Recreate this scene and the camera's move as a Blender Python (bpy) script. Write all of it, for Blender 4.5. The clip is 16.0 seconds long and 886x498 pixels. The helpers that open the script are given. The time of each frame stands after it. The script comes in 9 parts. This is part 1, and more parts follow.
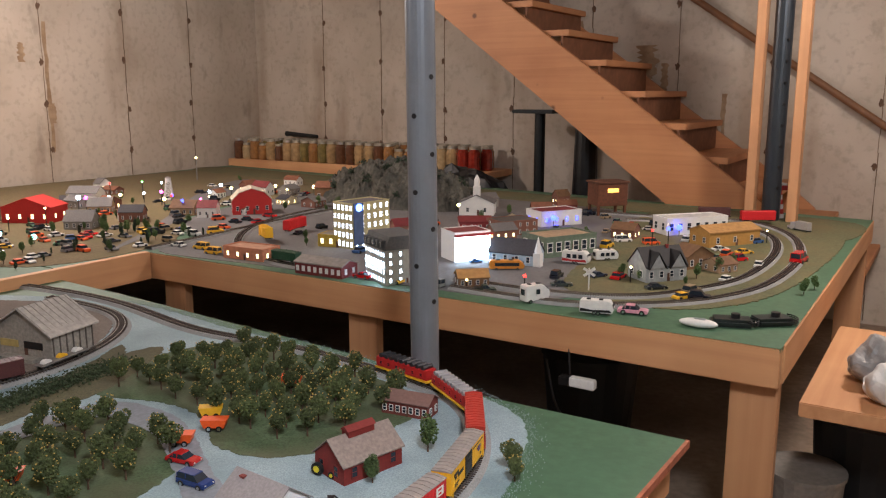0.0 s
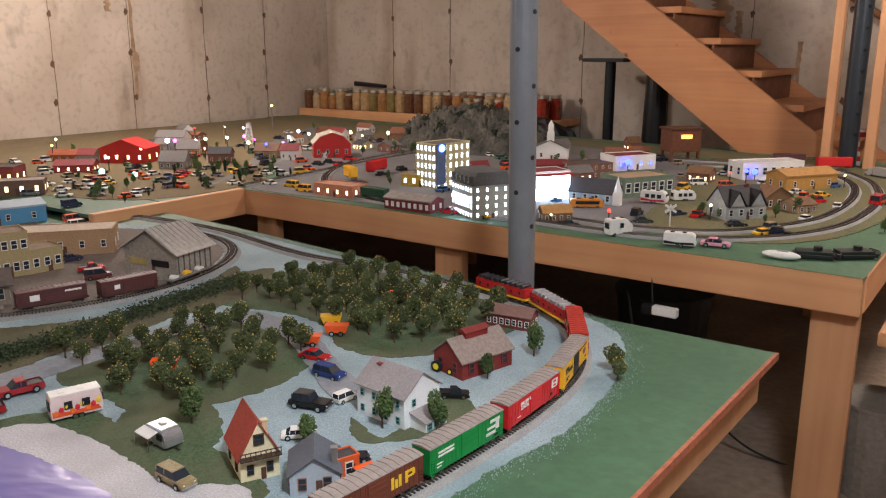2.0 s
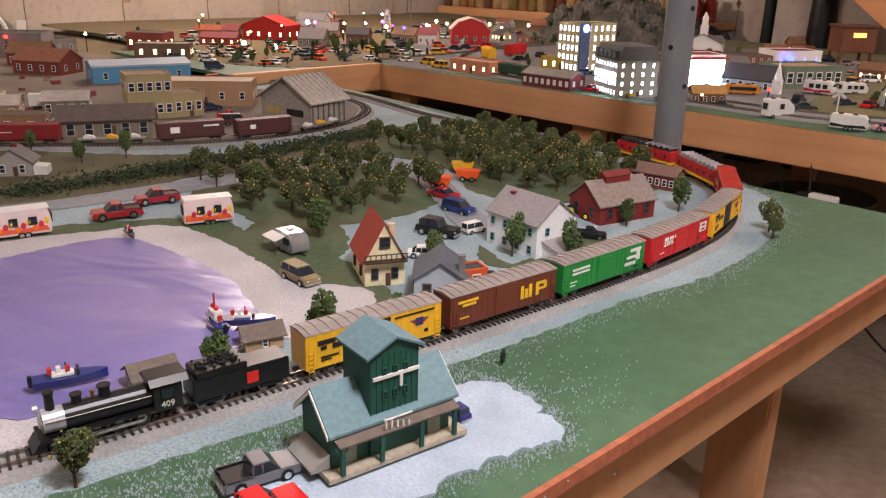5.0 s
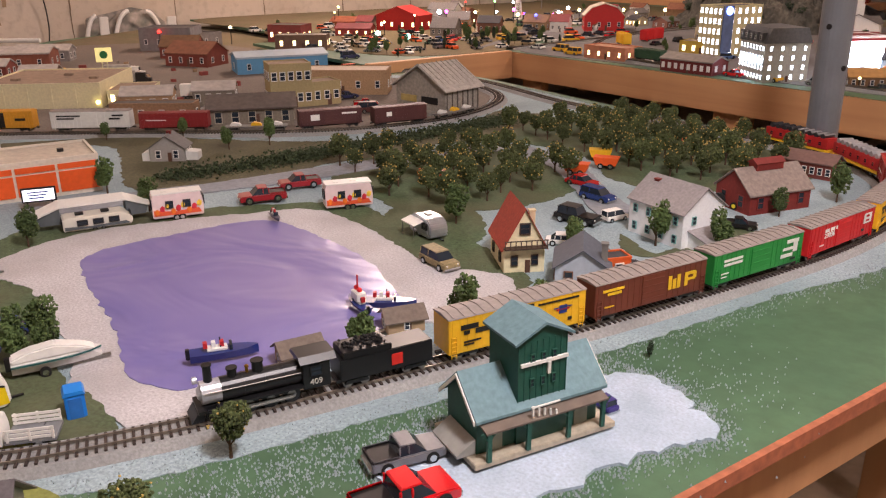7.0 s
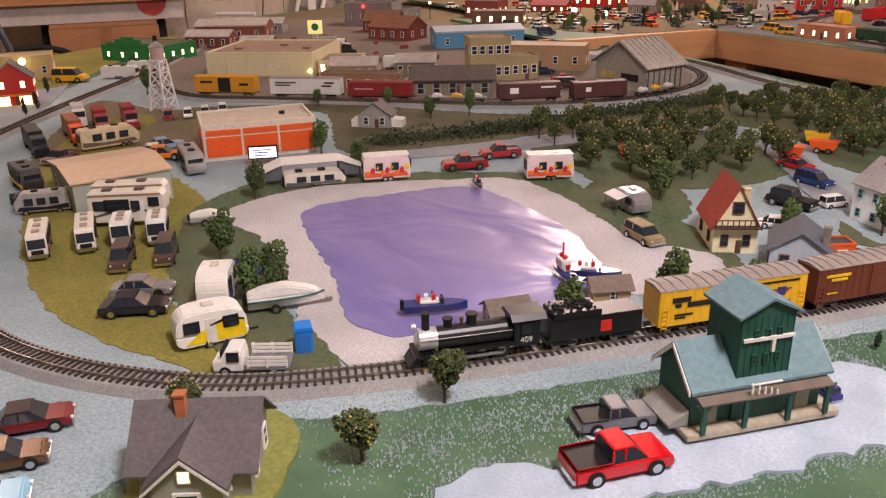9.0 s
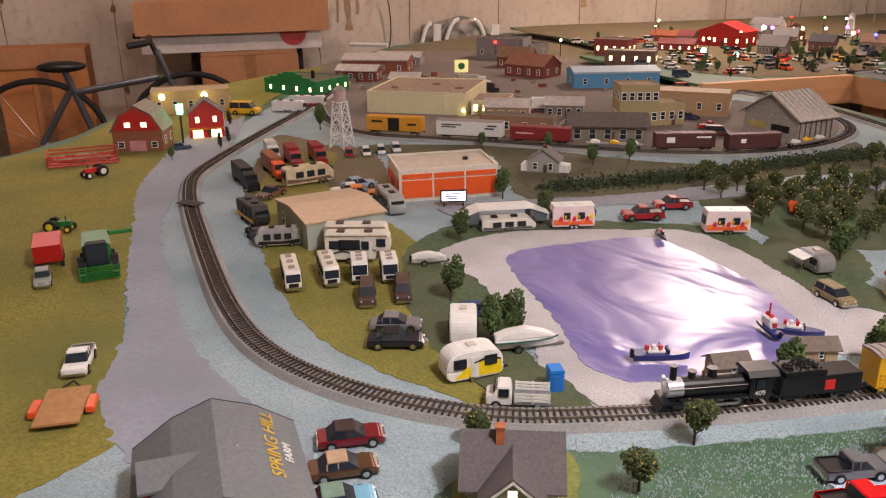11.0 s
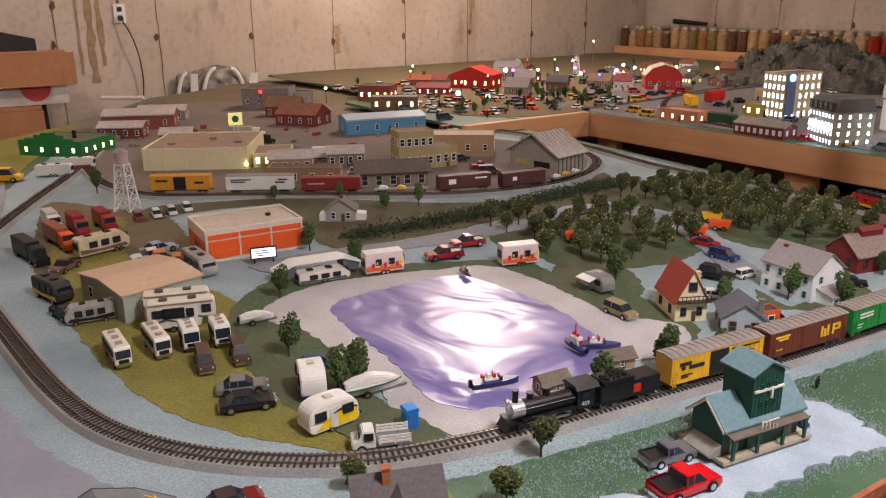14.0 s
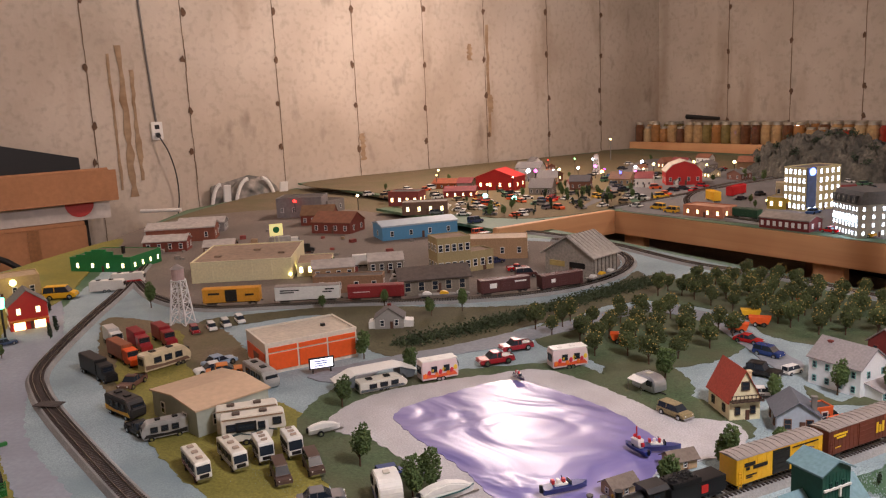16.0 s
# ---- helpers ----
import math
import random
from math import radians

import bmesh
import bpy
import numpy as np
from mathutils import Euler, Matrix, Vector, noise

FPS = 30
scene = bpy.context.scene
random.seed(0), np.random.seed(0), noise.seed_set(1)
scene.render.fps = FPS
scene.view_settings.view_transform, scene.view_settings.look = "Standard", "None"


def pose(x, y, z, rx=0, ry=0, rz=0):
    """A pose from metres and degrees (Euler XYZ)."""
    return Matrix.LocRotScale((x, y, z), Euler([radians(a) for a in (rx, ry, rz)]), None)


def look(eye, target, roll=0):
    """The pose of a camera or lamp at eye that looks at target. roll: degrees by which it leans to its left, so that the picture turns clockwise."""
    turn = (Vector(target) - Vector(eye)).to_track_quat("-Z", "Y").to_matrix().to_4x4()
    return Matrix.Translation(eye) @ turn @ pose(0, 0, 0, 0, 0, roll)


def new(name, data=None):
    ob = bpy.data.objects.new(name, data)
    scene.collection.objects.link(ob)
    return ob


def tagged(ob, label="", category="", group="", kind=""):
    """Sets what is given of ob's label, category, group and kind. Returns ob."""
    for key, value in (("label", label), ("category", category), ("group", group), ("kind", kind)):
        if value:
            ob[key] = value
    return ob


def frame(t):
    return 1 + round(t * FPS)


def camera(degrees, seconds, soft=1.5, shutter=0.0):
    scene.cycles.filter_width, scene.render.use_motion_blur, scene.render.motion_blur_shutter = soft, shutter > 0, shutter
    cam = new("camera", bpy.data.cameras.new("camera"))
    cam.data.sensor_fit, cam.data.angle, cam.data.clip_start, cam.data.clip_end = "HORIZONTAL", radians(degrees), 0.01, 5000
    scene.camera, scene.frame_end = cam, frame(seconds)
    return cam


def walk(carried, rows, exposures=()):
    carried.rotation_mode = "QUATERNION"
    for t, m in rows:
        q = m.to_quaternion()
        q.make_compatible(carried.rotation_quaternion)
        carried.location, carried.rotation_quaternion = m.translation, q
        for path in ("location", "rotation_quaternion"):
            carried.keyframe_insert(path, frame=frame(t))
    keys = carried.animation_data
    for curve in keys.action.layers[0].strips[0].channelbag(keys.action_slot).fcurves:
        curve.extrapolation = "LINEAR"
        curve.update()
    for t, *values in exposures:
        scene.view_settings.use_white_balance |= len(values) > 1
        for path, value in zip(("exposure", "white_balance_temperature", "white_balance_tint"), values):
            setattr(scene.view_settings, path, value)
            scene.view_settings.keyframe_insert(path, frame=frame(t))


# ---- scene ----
cam = camera(57.2, 16.0, soft=1.2)
PATH = [
    (0, (0.311, 0.439, 1.404), (0.012, 2.381, 1.028), -0.1),
    (0.5, (0.242, 0.387, 1.396), (-0.092, 2.32, 1.005), 0.0),
    (1, (0.263, 0.373, 1.395), (-0.119, 2.292, 0.98), -0.1),
    (1.5, (0.291, 0.333, 1.39), (-0.118, 2.241, 0.953), 0.1),
    (2, (0.223, 0.279, 1.355), (-0.197, 2.175, 0.878), -0.1),
    (2.5, (0.176, 0.245, 1.288), (-0.259, 2.127, 0.766), -0.7),
    (3, (0.211, 0.261, 1.233), (-0.287, 2.112, 0.662), -2.0),
    (3.5, (0.223, 0.276, 1.209), (-0.329, 2.104, 0.613), -1.6),
    (4, (0.212, 0.302, 1.191), (-0.403, 2.099, 0.565), -0.1),
    (6.5, (0.185, 0.308, 1.169), (-0.662, 1.991, 0.496), 0.4),
    (7, (0.171, 0.308, 1.164), (-0.789, 1.925, 0.482), -0.5),
    (7.5, (0.159, 0.296, 1.158), (-0.949, 1.815, 0.475), -1.8),
    (8, (0.152, 0.283, 1.157), (-1.054, 1.718, 0.46), -2.2),
    (8.5, (0.151, 0.278, 1.156), (-1.085, 1.681, 0.445), -1.8),
    (9, (0.146, 0.267, 1.152), (-1.139, 1.62, 0.432), -1.1),
    (9.5, (0.136, 0.248, 1.155), (-1.255, 1.483, 0.421), -1.6),
    (9.7, (0.132, 0.234, 1.156), (-1.294, 1.423, 0.413), -1.8),
    (11.8, (0.086, -0.017, 1.285), (-1.326, 1.253, 0.657), 0.6),
    (12, (0.087, -0.005, 1.285), (-1.306, 1.29, 0.666), 0.8),
    (12.5, (0.08, 0.054, 1.288), (-1.312, 1.356, 0.682), 0.5),
    (13, (0.054, 0.031, 1.295), (-1.333, 1.343, 0.701), -0.2),
    (13.5, (0.055, -0.035, 1.298), (-1.204, 1.4, 0.704), -1.7),
    (14, (0.066, -0.07, 1.292), (-0.948, 1.548, 0.698), -0.6),
    (14.5, (0.112, -0.06, 1.299), (-0.915, 1.557, 0.724), -1.3),
    (15, (0.108, -0.073, 1.299), (-0.966, 1.523, 0.752), -2.1),
    (15.5, (0.067, -0.128, 1.314), (-1.002, 1.484, 0.807), -2.7),
    (16, (0.042, -0.163, 1.339), (-1.033, 1.483, 0.972), -2.7),
]
walk(cam, [(t, look(eye, target, roll)) for t, eye, target, roll in PATH],
     [(0.0, 0.06, 5750, 9), (2.5, 0.12, 5800, 10), (4.0, 0.14, 6050, 16), (6.5, 0.20, 6450, 21), (9.7, 0.20, 6550, 24), (12.0, 0.12, 6200, 16), (16.0, 0.0, 6250, 19)])

# ---- frame of the room: a runs along the back wall, b towards it ----
TH = -23.5
CU, SU = math.cos(radians(TH)), math.sin(radians(TH))
Z, U = 0.75, 0.785           # the two table tops
rng = random.Random(7)


def rm(a, b):
    return (CU * a - SU * b, SU * a + CU * b)


# ---- world and lamps ----
world = bpy.data.worlds.new("world")
scene.world = world
world.use_nodes = True
world.node_tree.nodes["Background"].inputs[0].default_value = (1.0, 0.8, 0.6, 1)
world.node_tree.nodes["Background"].inputs[1].default_value = 0.05


def bulb(x, y, z, watts, size, col):
    d = bpy.data.lights.new("ceiling_bulb", "POINT")
    d.energy, d.shadow_soft_size, d.color = watts, size, col
    o = new("ceiling_bulb", d)
    o.location = (x, y, z)


bulb(-2.35, 4.25, 2.22, 100, 0.11, (1.0, 0.83, 0.71))
bulb(0.55, 0.55, 2.25, 90, 0.12, (0.97, 0.95, 0.95))
bulb(1.6, 3.4, 2.22, 70, 0.10, (1.0, 0.84, 0.72))
bulb(-3.2, 1.0, 2.22, 40, 0.10, (1.0, 0.83, 0.74))



# ---- materials ----
def lin(r, g, b):
    return tuple((c / 255 / 12.92) if c < 10 else ((c / 255 + 0.055) / 1.055) ** 2.4 for c in (r, g, b))


MATS = {}


def mat(name, rgb, rough=0.6, metal=0.0, grain=0.18, scale=60.0, bump=0.0, big=0.12, bigscale=6.0, tint=None, rand=0.0, coat=0.0):
    """A painted or natural surface with fine grain and broad blotches. rgb: base colour, 0 to 255 in sRGB."""
    if name in MATS:
        return MATS[name]
    m = bpy.data.materials.new(name)
    m.use_nodes = True
    nt = m.node_tree
    bs = nt.nodes["Principled BSDF"]
    bs.inputs["Roughness"].default_value = rough
    bs.inputs["Metallic"].default_value = metal
    bs.inputs["Coat Weight"].default_value = coat
    tc = nt.nodes.new("ShaderNodeTexCoord")
    n1 = nt.nodes.new("ShaderNodeTexNoise")
    n1.inputs["Scale"].default_value, n1.inputs["Detail"].default_value = scale, 5
    n2 = nt.nodes.new("ShaderNodeTexNoise")
    n2.inputs["Scale"].default_value, n2.inputs["Detail"].default_value = bigscale, 3
    for n in (n1, n2):
        nt.links.new(tc.outputs["Object"], n.inputs["Vector"])
    c = lin(*rgb)
    dark = tuple(v * (1 - grain) for v in c)
    light = tuple(min(1, v * (1 + grain)) for v in c)
    r1 = nt.nodes.new("ShaderNodeMixRGB")
    r1.inputs[1].default_value, r1.inputs[2].default_value = (*dark, 1), (*light, 1)
    ramp = nt.nodes.new("ShaderNodeMapRange")
    ramp.inputs[1].default_value, ramp.inputs[2].default_value = 0.3, 0.7
    nt.links.new(n1.outputs["Fac"], ramp.inputs[0])
    nt.links.new(ramp.outputs[0], r1.inputs[0])
    r2 = nt.nodes.new("ShaderNodeMixRGB")
    t2 = lin(*tint) if tint else tuple(v * 0.55 for v in c)
    r2.inputs[2].default_value = (*t2, 1)
    ramp2 = nt.nodes.new("ShaderNodeMapRange")
    ramp2.inputs[1].default_value, ramp2.inputs[2].default_value = 0.4, 0.75
    ramp2.inputs[3].default_value, ramp2.inputs[4].default_value = 0.0, min(1, big * 3)
    nt.links.new(n2.outputs["Fac"], ramp2.inputs[0])
    nt.links.new(ramp2.outputs[0], r2.inputs[0])
    nt.links.new(r1.outputs[0], r2.inputs[1])
    last = r2.outputs[0]
    if rand:
        oi = nt.nodes.new("ShaderNodeObjectInfo")
        hs = nt.nodes.new("ShaderNodeHueSaturation")
        mr = nt.nodes.new("ShaderNodeMapRange")
        mr.inputs[3].default_value, mr.inputs[4].default_value = 1 - rand, 1 + rand
        nt.links.new(oi.outputs["Random"], mr.inputs[0])
        nt.links.new(mr.outputs[0], hs.inputs["Value"])
        nt.links.new(last, hs.inputs["Color"])
        last = hs.outputs[0]
    nt.links.new(last, bs.inputs["Base Color"])
    if bump:
        b = nt.nodes.new("ShaderNodeBump")
        b.inputs["Strength"].default_value, b.inputs["Distance"].default_value = 0.6, bump
        nt.links.new(n1.outputs["Fac"], b.inputs["Height"])
        nt.links.new(b.outputs[0], bs.inputs["Normal"])
    MATS[name] = m
    return m


def glow(name, rgb, strength):
    if name in MATS:
        return MATS[name]
    m = bpy.data.materials.new(name)
    m.use_nodes = True
    bs = m.node_tree.nodes["Principled BSDF"]
    c = lin(*rgb)
    bs.inputs["Base Color"].default_value = (*c, 1)
    bs.inputs["Emission Color"].default_value = (*c, 1)
    bs.inputs["Emission Strength"].default_value = strength
    MATS[name] = m
    return m


def col(r, g, b, rough=0.45, coat=0.0):
    """Model paint of that colour."""
    return mat("paint_%d_%d_%d" % (r, g, b), (r, g, b), rough, 0, 0.08, 150, 0, 0.06, 20, coat=coat)


def concrete_mat():
    m = bpy.data.materials.new("poured_concrete")
    m.use_nodes = True
    nt = m.node_tree
    bs = nt.nodes["Principled BSDF"]
    bs.inputs["Roughness"].default_value = 0.85
    tc = nt.nodes.new("ShaderNodeTexCoord")

    def nz(scale, stretch, detail=5):
        mp = nt.nodes.new("ShaderNodeMapping")
        mp.inputs["Scale"].default_value = stretch
        n = nt.nodes.new("ShaderNodeTexNoise")
        n.inputs["Scale"].default_value, n.inputs["Detail"].default_value = scale, detail
        nt.links.new(tc.outputs["Object"], mp.inputs[0])
        nt.links.new(mp.outputs[0], n.inputs["Vector"])
        return n.outputs["Fac"]

    def over(base, fac, lo, hi, c, amount):
        mr = nt.nodes.new("ShaderNodeMapRange")
        mr.inputs[1].default_value, mr.inputs[2].default_value, mr.inputs[4].default_value = lo, hi, amount
        mx = nt.nodes.new("ShaderNodeMixRGB")
        nt.links.new(fac, mr.inputs[0])
        nt.links.new(mr.outputs[0], mx.inputs[0])
        nt.links.new(base, mx.inputs[1])
        mx.inputs[2].default_value = (*lin(*c), 1)
        return mx.outputs[0]
    rgb = nt.nodes.new("ShaderNodeRGB")
    rgb.outputs[0].default_value = (*lin(196, 184, 168), 1)
    fine = nz(25, (1, 1, 1))
    o = over(rgb.outputs[0], nz(1.3, (1, 1, 1)), 0.4, 0.7, (166, 152, 135), 0.8)
    o = over(o, fine, 0.5, 0.8, (150, 138, 122), 0.6)
    o = over(o, nz(2.2, (1, 1, 0.22)), 0.58, 0.72, (140, 116, 92), 0.6)
    o = over(o, nz(7, (1, 1, 0.5), 8), 0.62, 0.75, (104, 92, 78), 0.5)
    nt.links.new(o, bs.inputs["Base Color"])
    b = nt.nodes.new("ShaderNodeBump")
    b.inputs["Strength"].default_value, b.inputs["Distance"].default_value = 0.5, 0.004
    nt.links.new(fine, b.inputs["Height"])
    nt.links.new(b.outputs[0], bs.inputs["Normal"])
    return m


def wood_mat(name, rgb, dark, along=0):
    """Softwood with grain along its local axis."""
    m = bpy.data.materials.new(name)
    m.use_nodes = True
    nt = m.node_tree
    bs = nt.nodes["Principled BSDF"]
    bs.inputs["Roughness"].default_value = 0.6
    tc = nt.nodes.new("ShaderNodeTexCoord")
    mp = nt.nodes.new("ShaderNodeMapping")
    s = [26, 26, 26]
    s[along] = 0.9
    mp.inputs["Scale"].default_value = s
    n = nt.nodes.new("ShaderNodeTexNoise")
    n.inputs["Scale"].default_value, n.inputs["Detail"].default_value, n.inputs["Distortion"].default_value = 1.2, 6, 0.6
    nt.links.new(tc.outputs["Object"], mp.inputs[0])
    nt.links.new(mp.outputs[0], n.inputs["Vector"])
    k = nt.nodes.new("ShaderNodeTexVoronoi")
    k.inputs["Scale"].default_value = 4.2
    nt.links.new(tc.outputs["Object"], k.inputs["Vector"])
    mr = nt.nodes.new("ShaderNodeMapRange")
    mr.inputs[1].default_value, mr.inputs[2].default_value = 0.04, 0.085
    mr.inputs[3].default_value, mr.inputs[4].default_value = 0.8, 0
    nt.links.new(k.outputs["Distance"], mr.inputs[0])
    cr = nt.nodes.new("ShaderNodeMixRGB")
    cr.inputs[1].default_value, cr.inputs[2].default_value = (*lin(*rgb), 1), (*lin(*dark), 1)
    r1 = nt.nodes.new("ShaderNodeMapRange")
    r1.inputs[1].default_value, r1.inputs[2].default_value = 0.36, 0.72
    broad = nt.nodes.new("ShaderNodeTexNoise")
    broad.inputs["Scale"].default_value, broad.inputs["Detail"].default_value = 2.6, 4
    nt.links.new(tc.outputs["Object"], broad.inputs["Vector"])
    half = nt.nodes.new("ShaderNodeMixRGB")
    half.inputs[0].default_value = 0.55
    nt.links.new(n.outputs["Fac"], half.inputs[1])
    nt.links.new(broad.outputs["Fac"], half.inputs[2])
    nt.links.new(half.outputs[0], r1.inputs[0])
    nt.links.new(r1.outputs[0], cr.inputs[0])
    kn = nt.nodes.new("ShaderNodeMixRGB")
    kn.inputs[2].default_value = (*lin(70, 38, 20), 1)
    nt.links.new(mr.outputs[0], kn.inputs[0])
    nt.links.new(cr.outputs[0], kn.inputs[1])
    nt.links.new(kn.outputs[0], bs.inputs["Base Color"])
    b = nt.nodes.new("ShaderNodeBump")
    b.inputs["Strength"].default_value, b.inputs["Distance"].default_value = 0.3, 0.001
    nt.links.new(n.outputs["Fac"], b.inputs["Height"])
    nt.links.new(b.outputs[0], bs.inputs["Normal"])
    return m


CONC = concrete_mat()
LUMBER = wood_mat("softwood_lumber", (212, 162, 114), (182, 128, 84))
LUMBER_UP = wood_mat("softwood_upright", (200, 152, 108), (172, 122, 82), 2)
STAIR = wood_mat("stair_wood", (194, 138, 92), (164, 108, 68))
BLACK = mat("black_plastic", (22, 21, 22), 0.45, 0, 0.2, 200)
TYRE = mat("tyre_rubber", (20, 20, 20), 0.8, 0, 0.2, 300)
STEEL = mat("bare_steel", (150, 146, 140), 0.35, 0.9, 0.15, 300)
CHROME = mat("chrome", (215, 215, 215), 0.15, 1.0, 0.03, 200)
GLASSY = mat("model_window", (40, 48, 58), 0.12, 0, 0.1, 200)
WHITE = mat("white_model_paint", (228, 226, 220), 0.45, 0, 0.05, 150, 0, 0.05, 30)
GREYROOF = mat("grey_shingle", (112, 108, 106), 0.8, 0, 0.25, 220, 0.0008)
DARKROOF = mat("dark_shingle", (62, 60, 64), 0.8, 0, 0.25, 220, 0.0008)
BROWNWALL = mat("brown_brick", (122, 82, 66), 0.8, 0, 0.25, 260, 0.0006)
GRAVEL = mat("grey_gravel", (152, 170, 176), 0.95, 0, 0.26, 340, 0.0012, 0.3, 5, tint=(118, 138, 144))
SAND = mat("white_sand", (192, 190, 192), 0.95, 0, 0.25, 320, 0.0014, 0.25, 9, tint=(164, 160, 160))
GREEN = mat("green_table_paint", (76, 108, 80), 0.55, 0, 0.18, 50, 0.0005, 0.2, 4, tint=(58, 92, 70))
OLIVE = mat("olive_turf", (134, 126, 54), 0.95, 0, 0.3, 240, 0.001, 0.25, 5, tint=(104, 106, 50))
TURF = mat("dark_turf", (74, 92, 62), 0.95, 0, 0.35, 220, 0.0015, 0.3, 7, tint=(92, 90, 66))
YARDGREY = mat("yard_ballast", (116, 106, 97), 0.95, 0, 0.3, 200, 0.0012, 0.25, 4, tint=(100, 92, 84))
ROADG = mat("grey_road", (138, 142, 148), 0.9, 0, 0.16, 120, 0.0004, 0.2, 5, tint=(120, 124, 130))
TIE = mat("tie_plastic", (62, 50, 44), 0.8, 0, 0.25, 300, rand=0.25)
RAIL = mat("nickel_rail", (170, 160, 148), 0.3, 0.9, 0.2, 200)
BED = mat("track_bed", (150, 150, 148), 0.95, 0, 0.22, 340, 0.001, 0.2, 8)
LEAF = mat("foliage", (82, 102, 54), 0.8, 0, 0.35, 200, rand=0.25)
LEAFD = mat("orchard_foliage", (78, 88, 48), 0.8, 0, 0.4, 200, rand=0.22)
PINE = mat("dark_foliage", (42, 56, 38), 0.85, 0, 0.35, 200, rand=0.2)
FRUIT = mat("golden_fruit", (196, 164, 84), 0.5, 0, 0.15, 200)
BARK = mat("bark", (82, 62, 46), 0.9, 0, 0.3, 300)
LITW = glow("lit_window_warm", (255, 226, 150), 5.0)
LITC = glow("lit_window_cool", (214, 236, 255), 11.0)
LITY = glow("lit_window_yellow", (255, 240, 150), 6.0)
LITT = glow("lit_window_tower", (236, 244, 255), 6.0)
LITR = glow("red_lamp", (255, 40, 30), 8.0)
LITB = glow("blue_lamp", (60, 70, 255), 9.0)
LITG = glow("warm_globe", (255, 222, 160), 7.0)


# ---- mesh helpers ----
def box(bm, x0, x1, y0, y1, z0, z1, m=None):
    vs = [bm.verts.new((x, y, z)) for z in (z0, z1) for x, y in ((x0, y0), (x1, y0), (x1, y1), (x0, y1))]
    if m is not None:
        for v in vs:
            v.co = m @ v.co
    for f in ((3, 2, 1, 0), (4, 5, 6, 7), (0, 1, 5, 4), (1, 2, 6, 5), (2, 3, 7, 6), (3, 0, 4, 7)):
        bm.faces.new([vs[i] for i in f])
    return vs


def prism(bm, pts, a0, a1, axis="y", m=None):
    """A closed outline drawn out along an axis: y (outline in x, z), x (outline in y, z) or z (outline in x, y)."""
    def at(p, a):
        return {"y": (p[0], a, p[1]), "x": (a, p[0], p[1]), "z": (p[0], p[1], a)}[axis]
    lo = [bm.verts.new(at(p, a0)) for p in pts]
    hi = [bm.verts.new(at(p, a1)) for p in pts]
    if m is not None:
        for v in lo + hi:
            v.co = m @ v.co
    n = len(pts)
    fs = [bm.faces.new(lo), bm.faces.new(hi)]
    for i in range(n):
        fs.append(bm.faces.new((lo[i], lo[(i + 1) % n], hi[(i + 1) % n], hi[i])))
    bmesh.ops.recalc_face_normals(bm, faces=fs)
    return lo + hi


def rod(bm, p, q, r, n=10, r2=None):
    """A round bar from p to q."""
    p, q = Vector(p), Vector(q)
    d = q - p
    if d.length < 1e-6:
        return
    rot = d.to_track_quat("Z", "Y").to_matrix().to_4x4()
    mtx = Matrix.Translation((p + q) / 2) @ rot
    bmesh.ops.create_cone(bm, cap_ends=True, segments=n, radius1=r, radius2=r if r2 is None else r2, depth=d.length, matrix=mtx)


def ball(bm, c, r, sub=2, squash=(1, 1, 1)):
    bmesh.ops.create_icosphere(bm, subdivisions=sub, radius=r, matrix=Matrix.Translation(c) @ Matrix.Diagonal((*squash, 1)))


def thing(name, x, y, z, rz=0, label="", category="", group="", kind=""):
    if label and len(label.split()) < 4:
        label += " on the layout"
    o = new(name)
    o.empty_display_size = 0.01
    o.matrix_basis = pose(x, y, z, 0, 0, rz)
    return tagged(o, label, category, group, kind)


def part(name, bm, material, parent=None, label="", bevel=0.0, smooth=False):
    me = bpy.data.meshes.new(name)
    if bevel:
        bmesh.ops.bevel(bm, geom=[e for e in bm.edges], offset=bevel, segments=2, affect="EDGES", clamp_overlap=True)
    if smooth:
        for f in bm.faces:
            f.smooth = True
    bm.to_mesh(me)
    bm.free()
    me.materials.append(material)
    o = new(name, me)
    if parent is not None:
        o.parent = parent
    if label:
        o["label"] = label
    return o


def share(name, me, parent, m):
    o = new(name, me)
    o.parent = parent
    o.matrix_basis = m
    return o


CACHE = {}


def unit_mesh(key, maker, material):
    if key not in CACHE:
        bm = bmesh.new()
        maker(bm)
        me = bpy.data.meshes.new(key)
        bm.to_mesh(me)
        bm.free()
        me.materials.append(material)
        CACHE[key] = me
    return CACHE[key]


def pane_mesh(w, h, material):
    return unit_mesh("window_%.4f_%.4f_%s" % (w, h, material.name), lambda bm: box(bm, -w / 2, w / 2, -0.0006, 0.0006, 0, h), material)


def frame_mesh(w, h, material):
    def make(bm):
        t = max(0.0008, w * 0.14)
        box(bm, -w / 2 - t, -w / 2, -0.0012, 0.0006, -t, h + t)
        box(bm, w / 2, w / 2 + t, -0.0012, 0.0006, -t, h + t)
        box(bm, -w / 2, w / 2, -0.0012, 0.0006, h, h + t)
        box(bm, -w / 2, w / 2, -0.0014, 0.0006, -t, 0)
        box(bm, -w / 2, w / 2, -0.0010, 0.0006, h * 0.48, h * 0.54)
    return unit_mesh("frame_%.4f_%.4f_%s" % (w, h, material.name), make, material)


